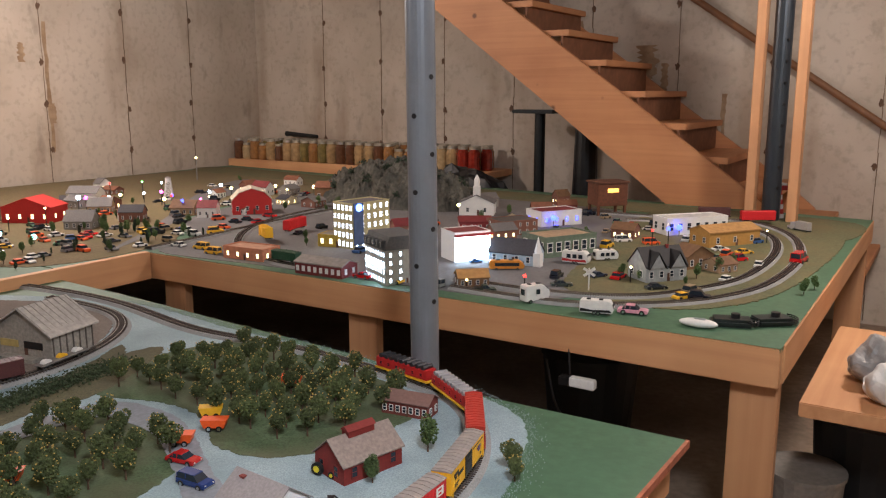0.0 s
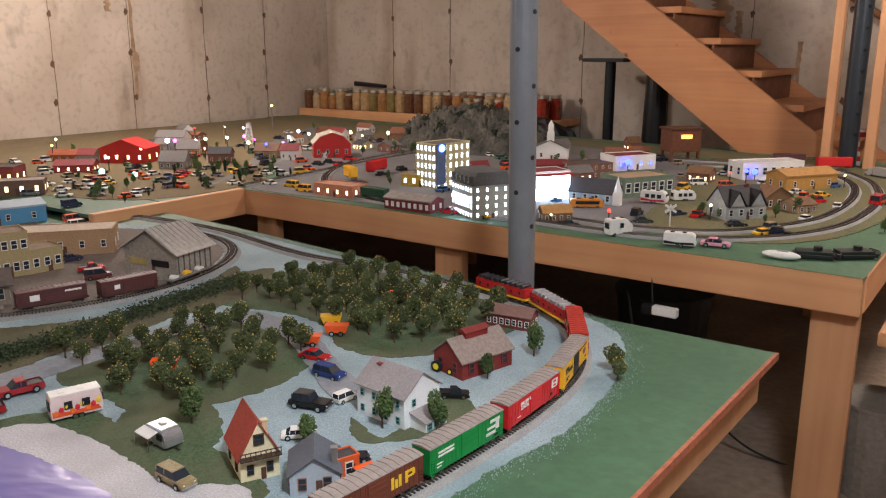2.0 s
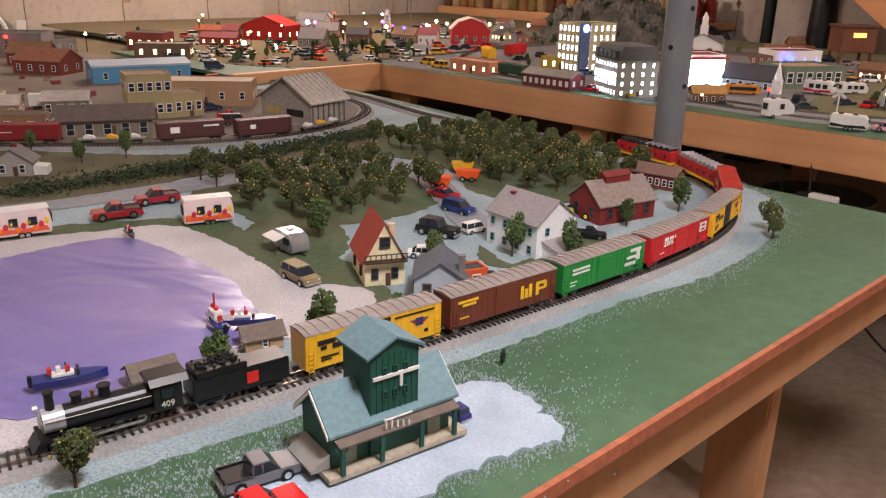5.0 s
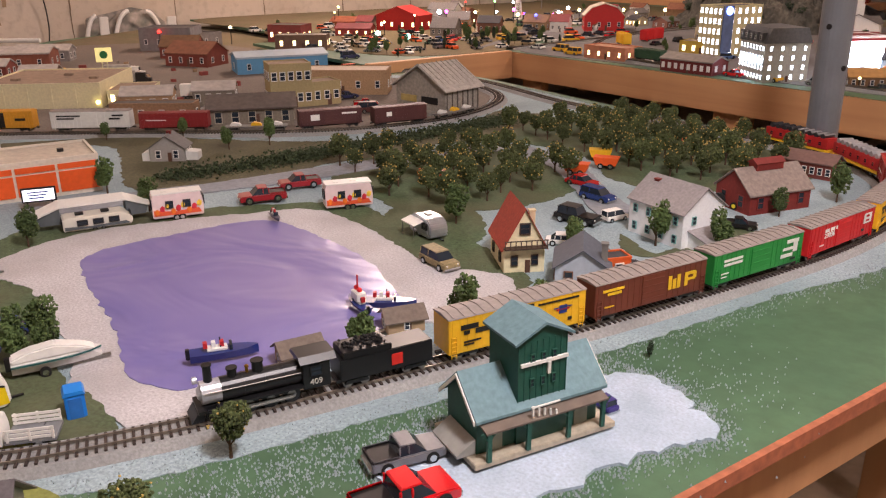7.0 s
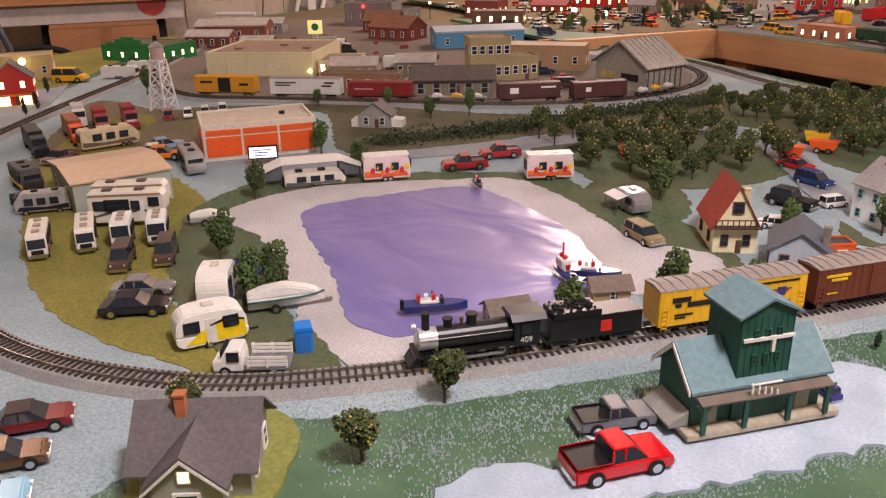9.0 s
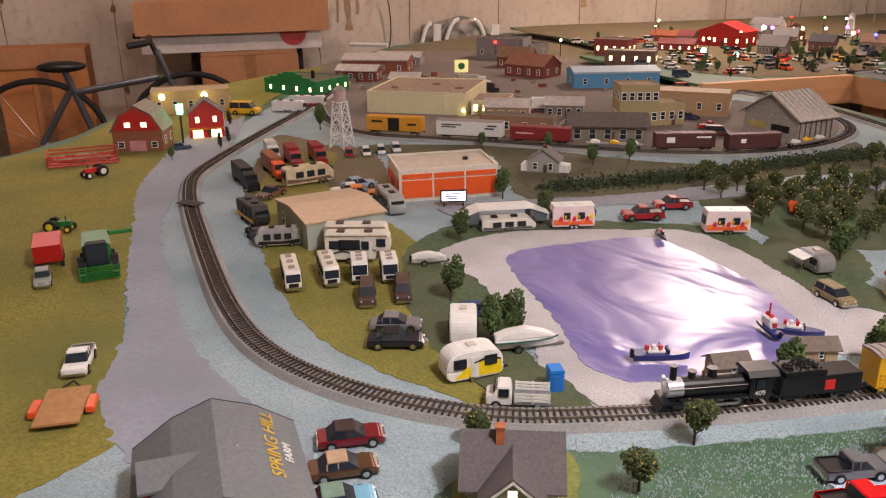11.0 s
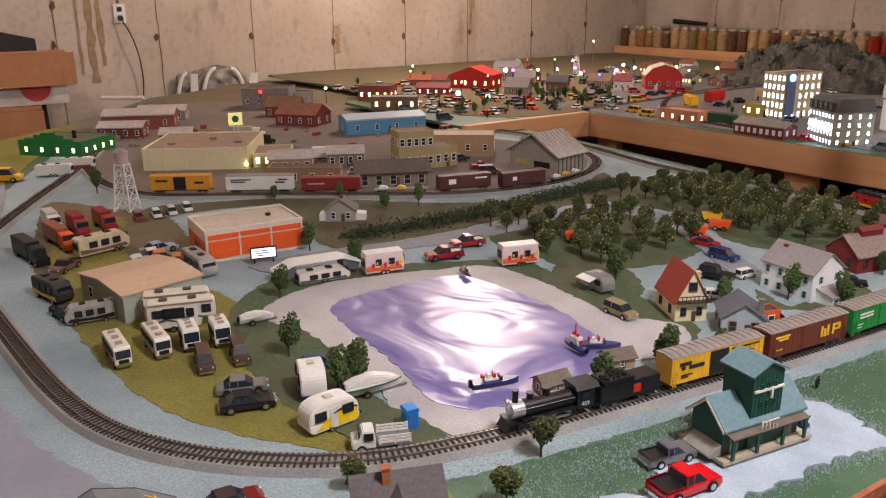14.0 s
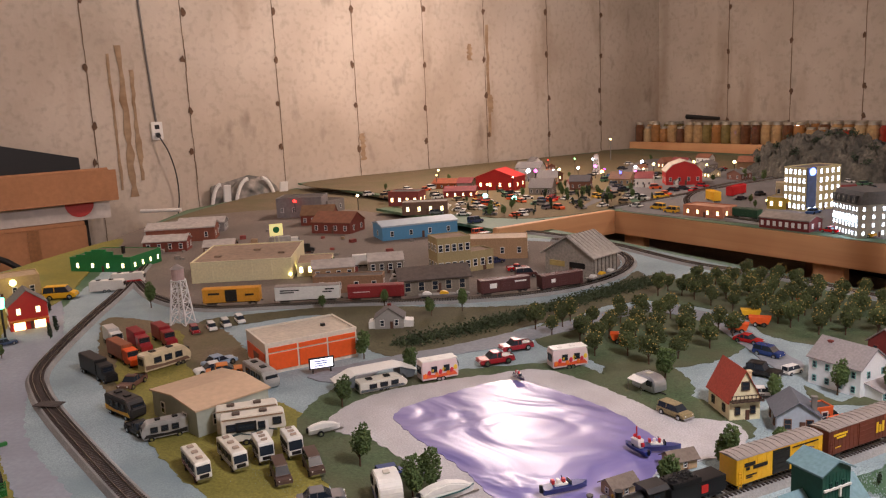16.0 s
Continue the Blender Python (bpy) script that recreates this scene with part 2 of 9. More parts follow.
def window(parent, x, y, z, rz, w, h, pane=None, trim=None, name="window"):
    """A framed window on a wall; its frame is the window, its pane a part of it."""
    f = share(name, frame_mesh(w, h, trim or WHITE), parent, pose(x, y, z, 0, 0, rz))
    share("pane", pane_mesh(w, h, pane or GLASSY), f, pose(0, 0, 0))
    return f


def windows(parent, w, d, z, wh, nf, nside, pane=None, trim=None, ww=None, front=True, side=True):
    """A row of windows on the front (y = 0) and the two ends of a building."""
    ww = ww or wh * 0.6
    if front:
        for i in range(nf):
            window(parent, -w / 2 + w * (i + 0.5) / nf, -0.0008, z, 0, ww, wh, pane, trim)
    if side:
        for i in range(nside):
            y = d * (i + 0.5) / nside
            window(parent, w / 2 + 0.0008, y, z, 90, ww, wh, pane, trim)
            window(parent, -w / 2 - 0.0008, y, z, -90, ww, wh, pane, trim)


def building(name, lx, ly, rx, ry, d, h, walls, roofm, label, roof="gable", rise=0.02, ridge="x", z=Z, rows=1, nf=3, ns=2, pane=None, trim=None,
             chimney=None, category="model building", wh=None, over=0.004, door=True, front=True, group=""):
    """A model building on its front edge from (lx, ly) to (rx, ry); it reaches back by d."""
    w = math.hypot(rx - lx, ry - ly)
    t = thing(name, (lx + rx) / 2, (ly + ry) / 2, z, math.degrees(math.atan2(ry - ly, rx - lx)), label, category, group)
    bm = bmesh.new()
    if roof == "gable" and ridge == "x":
        prism(bm, [(0, 0), (d, 0), (d, h), (d / 2, h + rise), (0, h)], -w / 2, w / 2, "x")
    elif roof == "gable":
        prism(bm, [(-w / 2, 0), (w / 2, 0), (w / 2, h), (0, h + rise), (-w / 2, h)], 0, d, "y")
    elif roof == "gambrel":
        prism(bm, [(-w / 2, 0), (w / 2, 0), (w / 2, h), (w * 0.32, h + rise * 0.65), (0, h + rise), (-w * 0.32, h + rise * 0.65), (-w / 2, h)], 0, d, "y")
    else:
        box(bm, -w / 2, w / 2, 0, d, 0, h)
    part("wall", bm, walls, t)
    bm = bmesh.new()
    e, th = over, max(0.0015, 0.02 * w)
    if roof == "gable":
        half = (d if ridge == "x" else w) / 2
        drop = rise / half * e
        outline = [(-half - e, h - drop), (0, h + rise), (half + e, h - drop), (half + e, h - drop + th), (0, h + rise + th), (-half - e, h - drop + th)]
        if ridge == "x":
            prism(bm, [(p[0] + d / 2, p[1] + 0.0004) for p in outline], -w / 2 - e, w / 2 + e, "x")
        else:
            prism(bm, [(p[0], p[1] + 0.0004) for p in outline], -e, d + e, "y")
    elif roof == "gambrel":
        a = [(-w / 2 - e, h - e * 0.5), (-w * 0.32, h + rise * 0.65), (0, h + rise), (w * 0.32, h + rise * 0.65), (w / 2 + e, h - e * 0.5)]
        prism(bm, [(p[0], p[1] + 0.0004) for p in a] + [(p[0] * 1.02, p[1] + th) for p in reversed(a)], -e, d + e, "y")
    elif roof == "hip":
        vs = [bm.verts.new(v) for v in ((-w / 2 - e, -e, h), (w / 2 + e, -e, h), (w / 2 + e, d + e, h), (-w / 2 - e, d + e, h), (-w / 2 + d / 2, d / 2, h + rise), (w / 2 - d / 2, d / 2, h + rise))]
        for f in ((3, 2, 1, 0), (0, 1, 5, 4), (1, 2, 5), (2, 3, 4, 5), (3, 0, 4)):
            bm.faces.new([vs[i] for i in f])
    else:
        # flat roof inside a low parapet
        p = max(0.002, 0.012 * w)
        box(bm, -w / 2 + p, w / 2 - p, p, d - p, h, h + 0.001)
    part("roof", bm, roofm, t)
    if roof == "flat":
        bm = bmesh.new()
        p, u = max(0.002, 0.012 * w), max(0.003, rise * 0.25)
        box(bm, -w / 2 - 0.0006, w / 2 + 0.0006, -0.0006, p, h, h + u)
        box(bm, -w / 2 - 0.0006, w / 2 + 0.0006, d - p, d + 0.0006, h, h + u)
        box(bm, -w / 2 - 0.0006, -w / 2 + p, p, d - p, h, h + u)
        box(bm, w / 2 - p, w / 2 + 0.0006, p, d - p, h, h + u)
        part("parapet", bm, trim or walls, t)
    if wh is None:
        wh = min(h / rows * 0.5, 0.02)
    for r in range(rows):
        windows(t, w, d, h * (r + 0.32) / rows, wh, nf, ns, pane, trim, front=front)
    if door:
        bm = bmesh.new()
        box(bm, w * 0.02, w * 0.02 + wh * 0.55, -0.0012, 0.0005, 0, min(wh * 1.5, h * 0.7))
        part("door", bm, mat("model_door", (92, 60, 44), 0.6), t)
    if chimney:
        cx, cy, ch, cm = chimney
        bm = bmesh.new()
        box(bm, cx - 0.004, cx + 0.004, cy - 0.004, cy + 0.004, h * 0.6, h + rise + ch)
        box(bm, cx - 0.005, cx + 0.005, cy - 0.005, cy + 0.005, h + rise + ch, h + rise + ch + 0.002)
        part("chimney", bm, cm, t)
    return t


# ---- vehicles ----
def wheel_mesh(r, w):
    def make(bm):
        rod(bm, (0, -w / 2, 0), (0, w / 2, 0), r, 14)
    return unit_mesh("tyre_%.4f_%.4f" % (r, w), make, TYRE)


def rim_mesh(r, w):
    def make(bm):
        rod(bm, (0, -w * 0.56, 0), (0, w * 0.56, 0), r * 0.58, 10)
    return unit_mesh("rim_%.4f_%.4f" % (r, w), make, CHROME)


def add_wheels(t, xs, half, r, w):
    for x in xs:
        for s in (-1, 1):
            o = share("wheel", wheel_mesh(r, w), t, pose(x, s * half, r))
            share("rim", rim_mesh(r, w), o, pose(0, 0, 0))


def car(x, y, rz, length, body, style="sedan", z=Z, label="", roofm=None, flip=False, name=None, group="", cat="model car"):
    """A die-cast car or pickup, its nose along local x."""
    L, W = length, length * 0.42
    if flip:
        rz += 180
    t = thing(name or {"pickup": "toy_pickup", "van": "toy_van", "suv": "toy_suv"}.get(style, "toy_car"), x, y, z, rz, label, cat, group)
    H = {"sedan": 0.30, "pickup": 0.32, "suv": 0.36, "van": 0.42, "jeep": 0.36}[style] * L
    r = L * 0.085
    lo, mid = r * 0.7, H * 0.58
    shapes = {
        "sedan": ([(-.5, lo), (.5, lo), (.5, mid * .8), (.44, mid), (.2, mid * 1.06), (-.34, mid * 1.06), (-.49, mid), (-.5, mid * .8)], [(-.36, mid * 1.04), (.22, mid * 1.04), (.06, H), (-.22, H)]),
        "pickup": ([(-.5, lo), (.5, lo), (.5, mid * .9), (.46, mid), (.18, mid * 1.05), (-.1, mid * 1.05), (-.5, mid * 1.05)], [(-.14, mid * 1.03), (.24, mid * 1.03), (.1, H), (-.1, H)]),
        "suv": ([(-.5, lo), (.5, lo), (.5, mid * .9), (.46, mid), (.24, mid * 1.04), (-.5, mid * 1.04)], [(-.49, mid * 1.02), (.28, mid * 1.02), (.12, H), (-.44, H)]),
        "van": ([(-.5, lo), (.5, lo), (.5, mid * .75), (.42, mid * .95), (.3, mid), (-.5, mid)], [(-.5, mid * .98), (.32, mid * .98), (.18, H), (-.48, H)]),
        "jeep": ([(-.48, lo * 1.3), (.5, lo * 1.3), (.5, mid), (.1, mid * 1.02), (-.48, mid * 1.02)], [(-.4, mid), (.12, mid), (.04, H), (-.36, H)]),
    }[style]
    bm = bmesh.new()
    prism(bm, [(p[0] * L, p[1]) for p in shapes[0]], -W / 2, W / 2)
    if style == "pickup":
        box(bm, -0.49 * L, -0.12 * L, -W / 2, -W / 2 + 0.03 * L, mid * 1.05, mid * 1.2)
        box(bm, -0.49 * L, -0.12 * L, W / 2 - 0.03 * L, W / 2, mid * 1.05, mid * 1.2)
        box(bm, -0.5 * L, -0.47 * L, -W / 2, W / 2, mid * 1.05, mid * 1.2)
    part("body", bm, body, t, bevel=L * 0.022)
    bm = bmesh.new()
    cab = [(p[0] * L, p[1]) for p in shapes[1]]
    for v in prism(bm, cab, -W * 0.45, W * 0.45):
        if v.co.z > H * 0.9:
            v.co.y *= 0.84
    part("cabin_glass", bm, GLASSY, t)
    bm = bmesh.new()
    xs = [p[0] for p in cab[2:]]
    prism(bm, [(max(xs) + .015 * L, H - .004 * L), (min(xs) - .015 * L, H - .004 * L), (min(xs), H + .02 * L), (max(xs), H + .02 * L)], -W * 0.39, W * 0.39)
    for s in (-1, 1):      # door pillars
        for px in ((max(xs) + min(xs)) / 2, min(xs) - 0.02 * L):
            prism(bm, [(px - .012 * L, mid), (px + .012 * L, mid), (px + .012 * L, H), (px - .012 * L, H)], s * W * 0.44, s * W * 0.385)
    part("roof", bm, roofm or body, t, bevel=L * 0.006)
    if style == "pickup":
        bm = bmesh.new()
        box(bm, -0.47 * L, -0.13 * L, -W / 2 + 0.03 * L, W / 2 - 0.03 * L, mid * 1.06, mid * 1.08)
        part("bed", bm, BLACK, t)
    me = unit_mesh("bumper_%.4f" % L, lambda bm: box(bm, 0, .02 * L, -W * 0.46, W * 0.46, lo, lo + 0.05 * L), CHROME)
    share("bumper", me, t, pose(L / 2, 0, 0))
    share("bumper", me, t, pose(-L / 2, 0, 0, 0, 0, 180))
    for s in (-1, 1):
        bm = bmesh.new()
        ball(bm, (0.5 * L, s * W * 0.33, mid * 0.78), L * 0.022, 1)
        part("headlight", bm, WHITE, t)
    add_wheels(t, (-.3 * L, .31 * L), W * 0.46, r, L * 0.07)
    return t


def small_car(x, y, rz, length, body, z, label, tall=False, group="", name="toy_car"):
    """A small far-off car: body, glasshouse, roof and four wheels."""
    L, W = length, length * .42
    H = L * (.42 if tall else .31)
    t = thing(name, x, y, z, rz, label, "model car", group)
    r = L * .085
    key = "%.3f_%d" % (L, tall)
    m = H * .58
    back = -.48 if tall else -.36
    share("body", unit_mesh("far_body_%s_%s" % (key, body.name), lambda bm: prism(bm, [(-.5 * L, r * .7), (.5 * L, r * .7), (.5 * L, m * .8), (.44 * L, m), (.2 * L, m * 1.05), (-.4 * L, m * 1.05), (-.5 * L, m * .9)], -W / 2, W / 2), body), t, pose(0, 0, 0))
    share("cabin_glass", unit_mesh("far_glass_" + key, lambda bm: prism(bm, [(back * L, m), (.24 * L, m), (.1 * L, H), ((back + .1) * L, H)], -W * .44, W * .44), GLASSY), t, pose(0, 0, 0))
    share("roof", unit_mesh("far_roof_%s_%s" % (key, body.name), lambda bm: box(bm, (back + .08) * L, .11 * L, -W * .43, W * .43, H, H + .02 * L), body), t, pose(0, 0, 0))
    for wx in (-.3 * L, .31 * L):
        for s in (-1, 1):
            share("wheel", wheel_mesh(r, L * .07), t, pose(wx, s * W * .46, r))
    return t


def camper(x, y, rz, L, W, H, body, band=None, roofm=None, label="", name="toy_camper", nose=0.12, z=Z, wheels=(-0.06, 0.06), flip=False, nwin=3, group="", cat="model camper"):
    """A caravan, motorhome or bus body on wheels."""
    if flip:
        rz += 180
    t = thing(name, x, y, z, rz, label, cat, group)
    r = min(0.006, H * 0.14)
    b = r * 1.1
    bm = bmesh.new()
    prism(bm, [(-L / 2, b), (L / 2 - nose * L * .3, b), (L / 2, b + H * .22), (L / 2, H * .6), (L / 2 - nose * L, H * .96), (L / 2 - nose * L * 1.4, H), (-L / 2 + .04 * L, H), (-L / 2, H * .94)], -W / 2, W / 2)
    part("body", bm, body, t, bevel=min(W, H) * 0.05)
    if band:
        bm = bmesh.new()
        for s in (-1, 1):
            prism(bm, [(-L * .48, H * .24), (L * .46, H * .24), (L * .40, H * .42), (-L * .1, H * .36), (-L * .48, H * .46)], s * W / 2, s * (W / 2 + 0.0008))
        part("stripe", bm, band, t)
    for s in (-1, 1):
        for i in range(nwin):
            window(t, -L * 0.34 + L * 0.68 * (i + 0.5) / nwin, s * (W / 2 + 0.0006), H * 0.52, 0 if s < 0 else 180, L * 0.12, H * 0.22, GLASSY, BLACK)
    window(t, -L / 2 - 0.0006, 0, H * 0.5, -90, W * 0.45, H * 0.24, GLASSY, BLACK)
    window(t, L / 2 - nose * L * 0.35 + 0.002, 0, H * 0.56, 90, W * 0.6, H * 0.2, GLASSY, BLACK, name="windscreen")
    for px in (-0.25, 0.12):
        bm = bmesh.new()
        box(bm, (px - .06) * L, (px + .06) * L, -W * .18, W * .18, H, H + 0.003)
        part("roof_unit", bm, roofm or BLACK, t, bevel=0.0006)
    add_wheels(t, [w * L for w in wheels], W * 0.44, r, W * 0.16)
    return t


def semi(x, y, rz, cabm, boxm, label, L=0.17, z=Z, flip=False, group=""):
    """A tractor with its box trailer; the cab leads along local x."""
    if flip:
        rz += 180
    t = thing("toy_semi_truck", x, y, z, rz, label, "model truck", group)
    W, r = 0.028, 0.006
    bm = bmesh.new()
    cl = min(0.05, L * 0.38)
    prism(bm, [(L / 2 - cl, .006), (L / 2, .006), (L / 2, .02), (L / 2 - cl * .35, .023), (L / 2 - cl * .42, .038), (L / 2 - cl, .040)], -W / 2, W / 2)
    part("cab", bm, cabm, t, bevel=0.0012)
    window(t, L / 2 - cl * 0.37, 0, .024, 90, W * .7, .010, GLASSY, BLACK, name="windscreen")
    bm = bmesh.new()
    box(bm, -L / 2, L / 2 - cl - .003, -W / 2, W / 2, .010, .046)
    part("trailer", bm, boxm, t, bevel=0.0012)
    bm = bmesh.new()
    box(bm, -L / 2, L / 2 - .002, -W * .3, W * .3, .005, .010)
    part("chassis", bm, BLACK, t)
    add_wheels(t, (-L * .42, -L * .34, L / 2 - cl * .9, L / 2 - cl * .2), W * 0.44, r, 0.005)
    return t


# ---- trees ----
def crown_mesh(key, r, h, n, material, seed, leaf=0.004, shape=1.0, sub=None):
    """A crown of many small leaf clumps with gaps and an uneven outline."""
    if key in CACHE:
        return CACHE[key]
    g = random.Random(seed)
    vs, fs = [], []
    lobes = [(g.uniform(-.5, .5) * r, g.uniform(-.5, .5) * r, h * g.uniform(.25, .8), g.uniform(.45, .7) * r) for _ in range(7)] + [(0, 0, h * .5, r * .8)]
    for i in range(n):
        cx, cy, cz, cr = lobes[g.randrange(len(lobes))]
        a, e = g.uniform(0, 2 * math.pi), math.asin(g.uniform(-1, 1))
        k = cr * g.uniform(.75, 1.08)
        p = Vector((cx + k * math.cos(a) * math.cos(e), cy + k * math.sin(a) * math.cos(e), cz + k * math.sin(e) * h / (2.2 * r) * shape))
        p.z = max(p.z, 0.002)
        nrm = Vector((g.gauss(0, 1), g.gauss(0, 1), g.gauss(.4, 1))).normalized()
        t1 = nrm.orthogonal().normalized()
        t2 = nrm.cross(t1)
        s = leaf * g.uniform(.6, 1.5)
        b = len(vs)
        vs += [p + t1 * s, p + t2 * s * .8, p - t1 * s, p - t2 * s * .8, p + nrm * s * .6]
        fs += [(b, b + 1, b + 4), (b + 1, b + 2, b + 4), (b + 2, b + 3, b + 4), (b + 3, b, b + 4), (b + 3, b + 2, b + 1, b)]
    me = bpy.data.meshes.new(key)
    me.from_pydata([tuple(v) for v in vs], [], fs)
    me.materials.append(material)
    CACHE[key] = me
    return me


def trunk_mesh(key, h, r):
    def make(bm):
        rod(bm, (0, 0, 0), (0, 0, h), r, 7, r * .5)
        for i in range(5):
            a = i * 1.9
            rod(bm, (0, 0, h * .55), (math.cos(a) * h * .35, math.sin(a) * h * .35, h * (1 + .12 * (i % 3))), r * .4, 5, r * .15)
    return unit_mesh(key, make, BARK)


def fruit_mesh(key, r, h, n, seed):
    if key in CACHE:
        return CACHE[key]
    g = random.Random(seed)
    bm = bmesh.new()
    for i in range(n):
        a, e = g.uniform(0, 6.28), math.asin(g.uniform(-.5, 1))
        ball(bm, (r * .98 * math.cos(a) * math.cos(e), r * .98 * math.sin(a) * math.cos(e), h * .5 + h * .52 * math.sin(e)), 0.0013 * g.uniform(.7, 1.3), 1)
    me = bpy.data.meshes.new(key)
    bm.to_mesh(me)
    bm.free()
    me.materials.append(FRUIT)
    CACHE[key] = me
    return me


def tree(x, y, h=0.065, kind="green", z=Z, label="", group=""):
    v = rng.randrange(4)
    s = h / 0.065
    t = thing("model_tree", x, y, z, rng.uniform(0, 360), label or {"green": "bushy green model tree on the scenery base", "orchard": "dark model orchard tree dotted with golden fruit", "pine": "slim dark green model conifer"}[kind], "model tree", group)
    t.scale = (s, s, s * rng.uniform(.9, 1.12))
    if kind == "pine":
        share("trunk", trunk_mesh("trunk_pine", 0.02, 0.0016), t, pose(0, 0, 0))
        share("crown", crown_mesh("pine%d" % v, 0.009, 0.055, 260, PINE, 40 + v, 0.003, 1.3), t, pose(0, 0, 0.006))
    elif kind == "orchard":
        share("trunk", trunk_mesh("trunk_orchard", 0.024, 0.002), t, pose(0, 0, 0))
        share("crown", crown_mesh("orchard%d" % v, 0.0195, 0.042, 1150, LEAFD, 10 + v, 0.0021), t, pose(0, 0, 0.019))
        share("fruit", fruit_mesh("fruit%d" % v, 0.0200, 0.042, 20, 20 + v), t, pose(0, 0, 0.019))
    else:
        share("trunk", trunk_mesh("trunk_green", 0.026, 0.002), t, pose(0, 0, 0))
        share("crown", crown_mesh("crown%d" % v, 0.0175, 0.05, 1100, LEAF, 30 + v, 0.0024, 1.15), t, pose(0, 0, 0.016))
    return t


# ---- smooth outlines ----
def smooth(pts, closed=False, step=6):
    out, n = [], len(pts)
    for i in range(n if closed else n - 1):
        p = [Vector(pts[(i + k) % n] if closed else pts[min(max(i + k, 0), n - 1)]) for k in (-1, 0, 1, 2)]
        for j in range(step):
            t = j / step
            out.append(0.5 * ((2 * p[1]) + (p[2] - p[0]) * t + (2 * p[0] - 5 * p[1] + 4 * p[2] - p[3]) * t * t + (3 * p[1] - p[0] - 3 * p[2] + p[3]) * t ** 3))
    if not closed:
        out.append(Vector(pts[-1]))
    return out


def even(pts, gap):
    """Points at even gaps along a line, each with its heading."""
    res, left = [], 0.0
    for p, q in zip(pts, pts[1:]):
        d = q - p
        L = d.length
        s = left
        while s < L:
            res.append((p + d * (s / L), math.atan2(d.y, d.x)))
            s += gap
        left = s - L
    return res


LAYERS = []


def patch(name, pts, z, thick, material, label, jitter=0.006, step=8, sharp=False):
    """A flat scenic layer with a ragged edge, laid on the table top; each lies a hair above the one before."""
    LAYERS.append(name)
    thick += len(LAYERS) * 0.00004
    line = [Vector(p) for p in pts] if sharp else smooth(pts, True, step)
    if jitter:
        dense = []
        for i, p in enumerate(line):
            q = line[(i + 1) % len(line)]
            k = max(1, int((q - p).length / 0.006))
            dense += [p + (q - p) * (j / k) for j in range(k)]
        line = [p + Vector((noise.noise((p.x * 45, p.y * 45, 1)) + .6 * noise.noise((p.x * 130, p.y * 130, 3)), noise.noise((p.x * 45, p.y * 45, 9)) + .6 * noise.noise((p.x * 130, p.y * 130, 5)))) * jitter for p in dense]
    bm = bmesh.new()
    lo = [bm.verts.new((p.x, p.y, z)) for p in line]
    f = bm.faces.new(lo)
    if f.normal.z < 0:
        f.normal_flip()
    r = bmesh.ops.extrude_face_region(bm, geom=[f])
    bmesh.ops.translate(bm, verts=[v for v in r["geom"] if isinstance(v, bmesh.types.BMVert)], vec=(0, 0, thick))
    bmesh.ops.recalc_face_normals(bm, faces=bm.faces)
    bmesh.ops.triangulate(bm, faces=[f for f in bm.faces if len(f.verts) > 4])
    o = part(name, bm, material)
    return tagged(o, label, "ground cover", "", "structure"), line


# ---- the room ----
def slab(name, pts, z0, z1, material, label, category="", kind="structure"):
    bm = bmesh.new()
    prism(bm, pts, z0, z1, "z")
    return tagged(part(name, bm, material), label, category, "", kind)


FLOORM = mat("basement_floor", (150, 132, 114), 0.75, 0, 0.2, 30, 0.001, 0.3, 2.2, tint=(108, 92, 78))
A0, A1, B0, B1, CEIL = -5.35, 2.6, -3.2, 6.02, 2.42
slab("floor", [rm(A0 - .2, B0 - .2), rm(A1 + .2, B0 - .2), rm(A1 + .2, B1 + .2), rm(A0 - .2, B1 + .2)], -0.1, 0, FLOORM, "stained grey-brown concrete basement floor", "floor")
slab("ceiling", [rm(A0 - .2, B0 - .2), rm(A1 + .2, B0 - .2), rm(A1 + .2, B1 + .2), rm(A0 - .2, B1 + .2)], CEIL, CEIL + .1, mat("ceiling_board", (186, 166, 142), 0.9, 0, 0.2, 20), "plain dim basement ceiling", "ceiling")


def wall(name, a0, a1, b0, b1, label):
    bm = bmesh.new()
    box(bm, a0, a1, b0, b1, 0, CEIL)
    o = part(name, bm, CONC)
    o.matrix_basis = pose(0, 0, 0, 0, 0, TH)
    return tagged(o, label, "wall", "", "structure")


wl = wall("wall_west", A0 - .2, A0, B0, B1 + .2, "poured concrete wall with form seams and rust streaks")
wb = wall("wall_north", A0, A1, B1, B1 + .2, "poured concrete wall with stained form seams behind the stairs")
wall("wall_east", A1, A1 + .2, B0, B1 + .2, "plain poured concrete wall")
wall("wall_south", A0, A1, B0 - .2, B0, "plain poured concrete wall")
SEAM = mat("seam_stain", (120, 100, 80), 0.9, 0, 0.35, 30, 0, 0.3, 4)
HOLE = mat("tie_rust", (98, 74, 56), 0.9, 0, 0.3, 60)


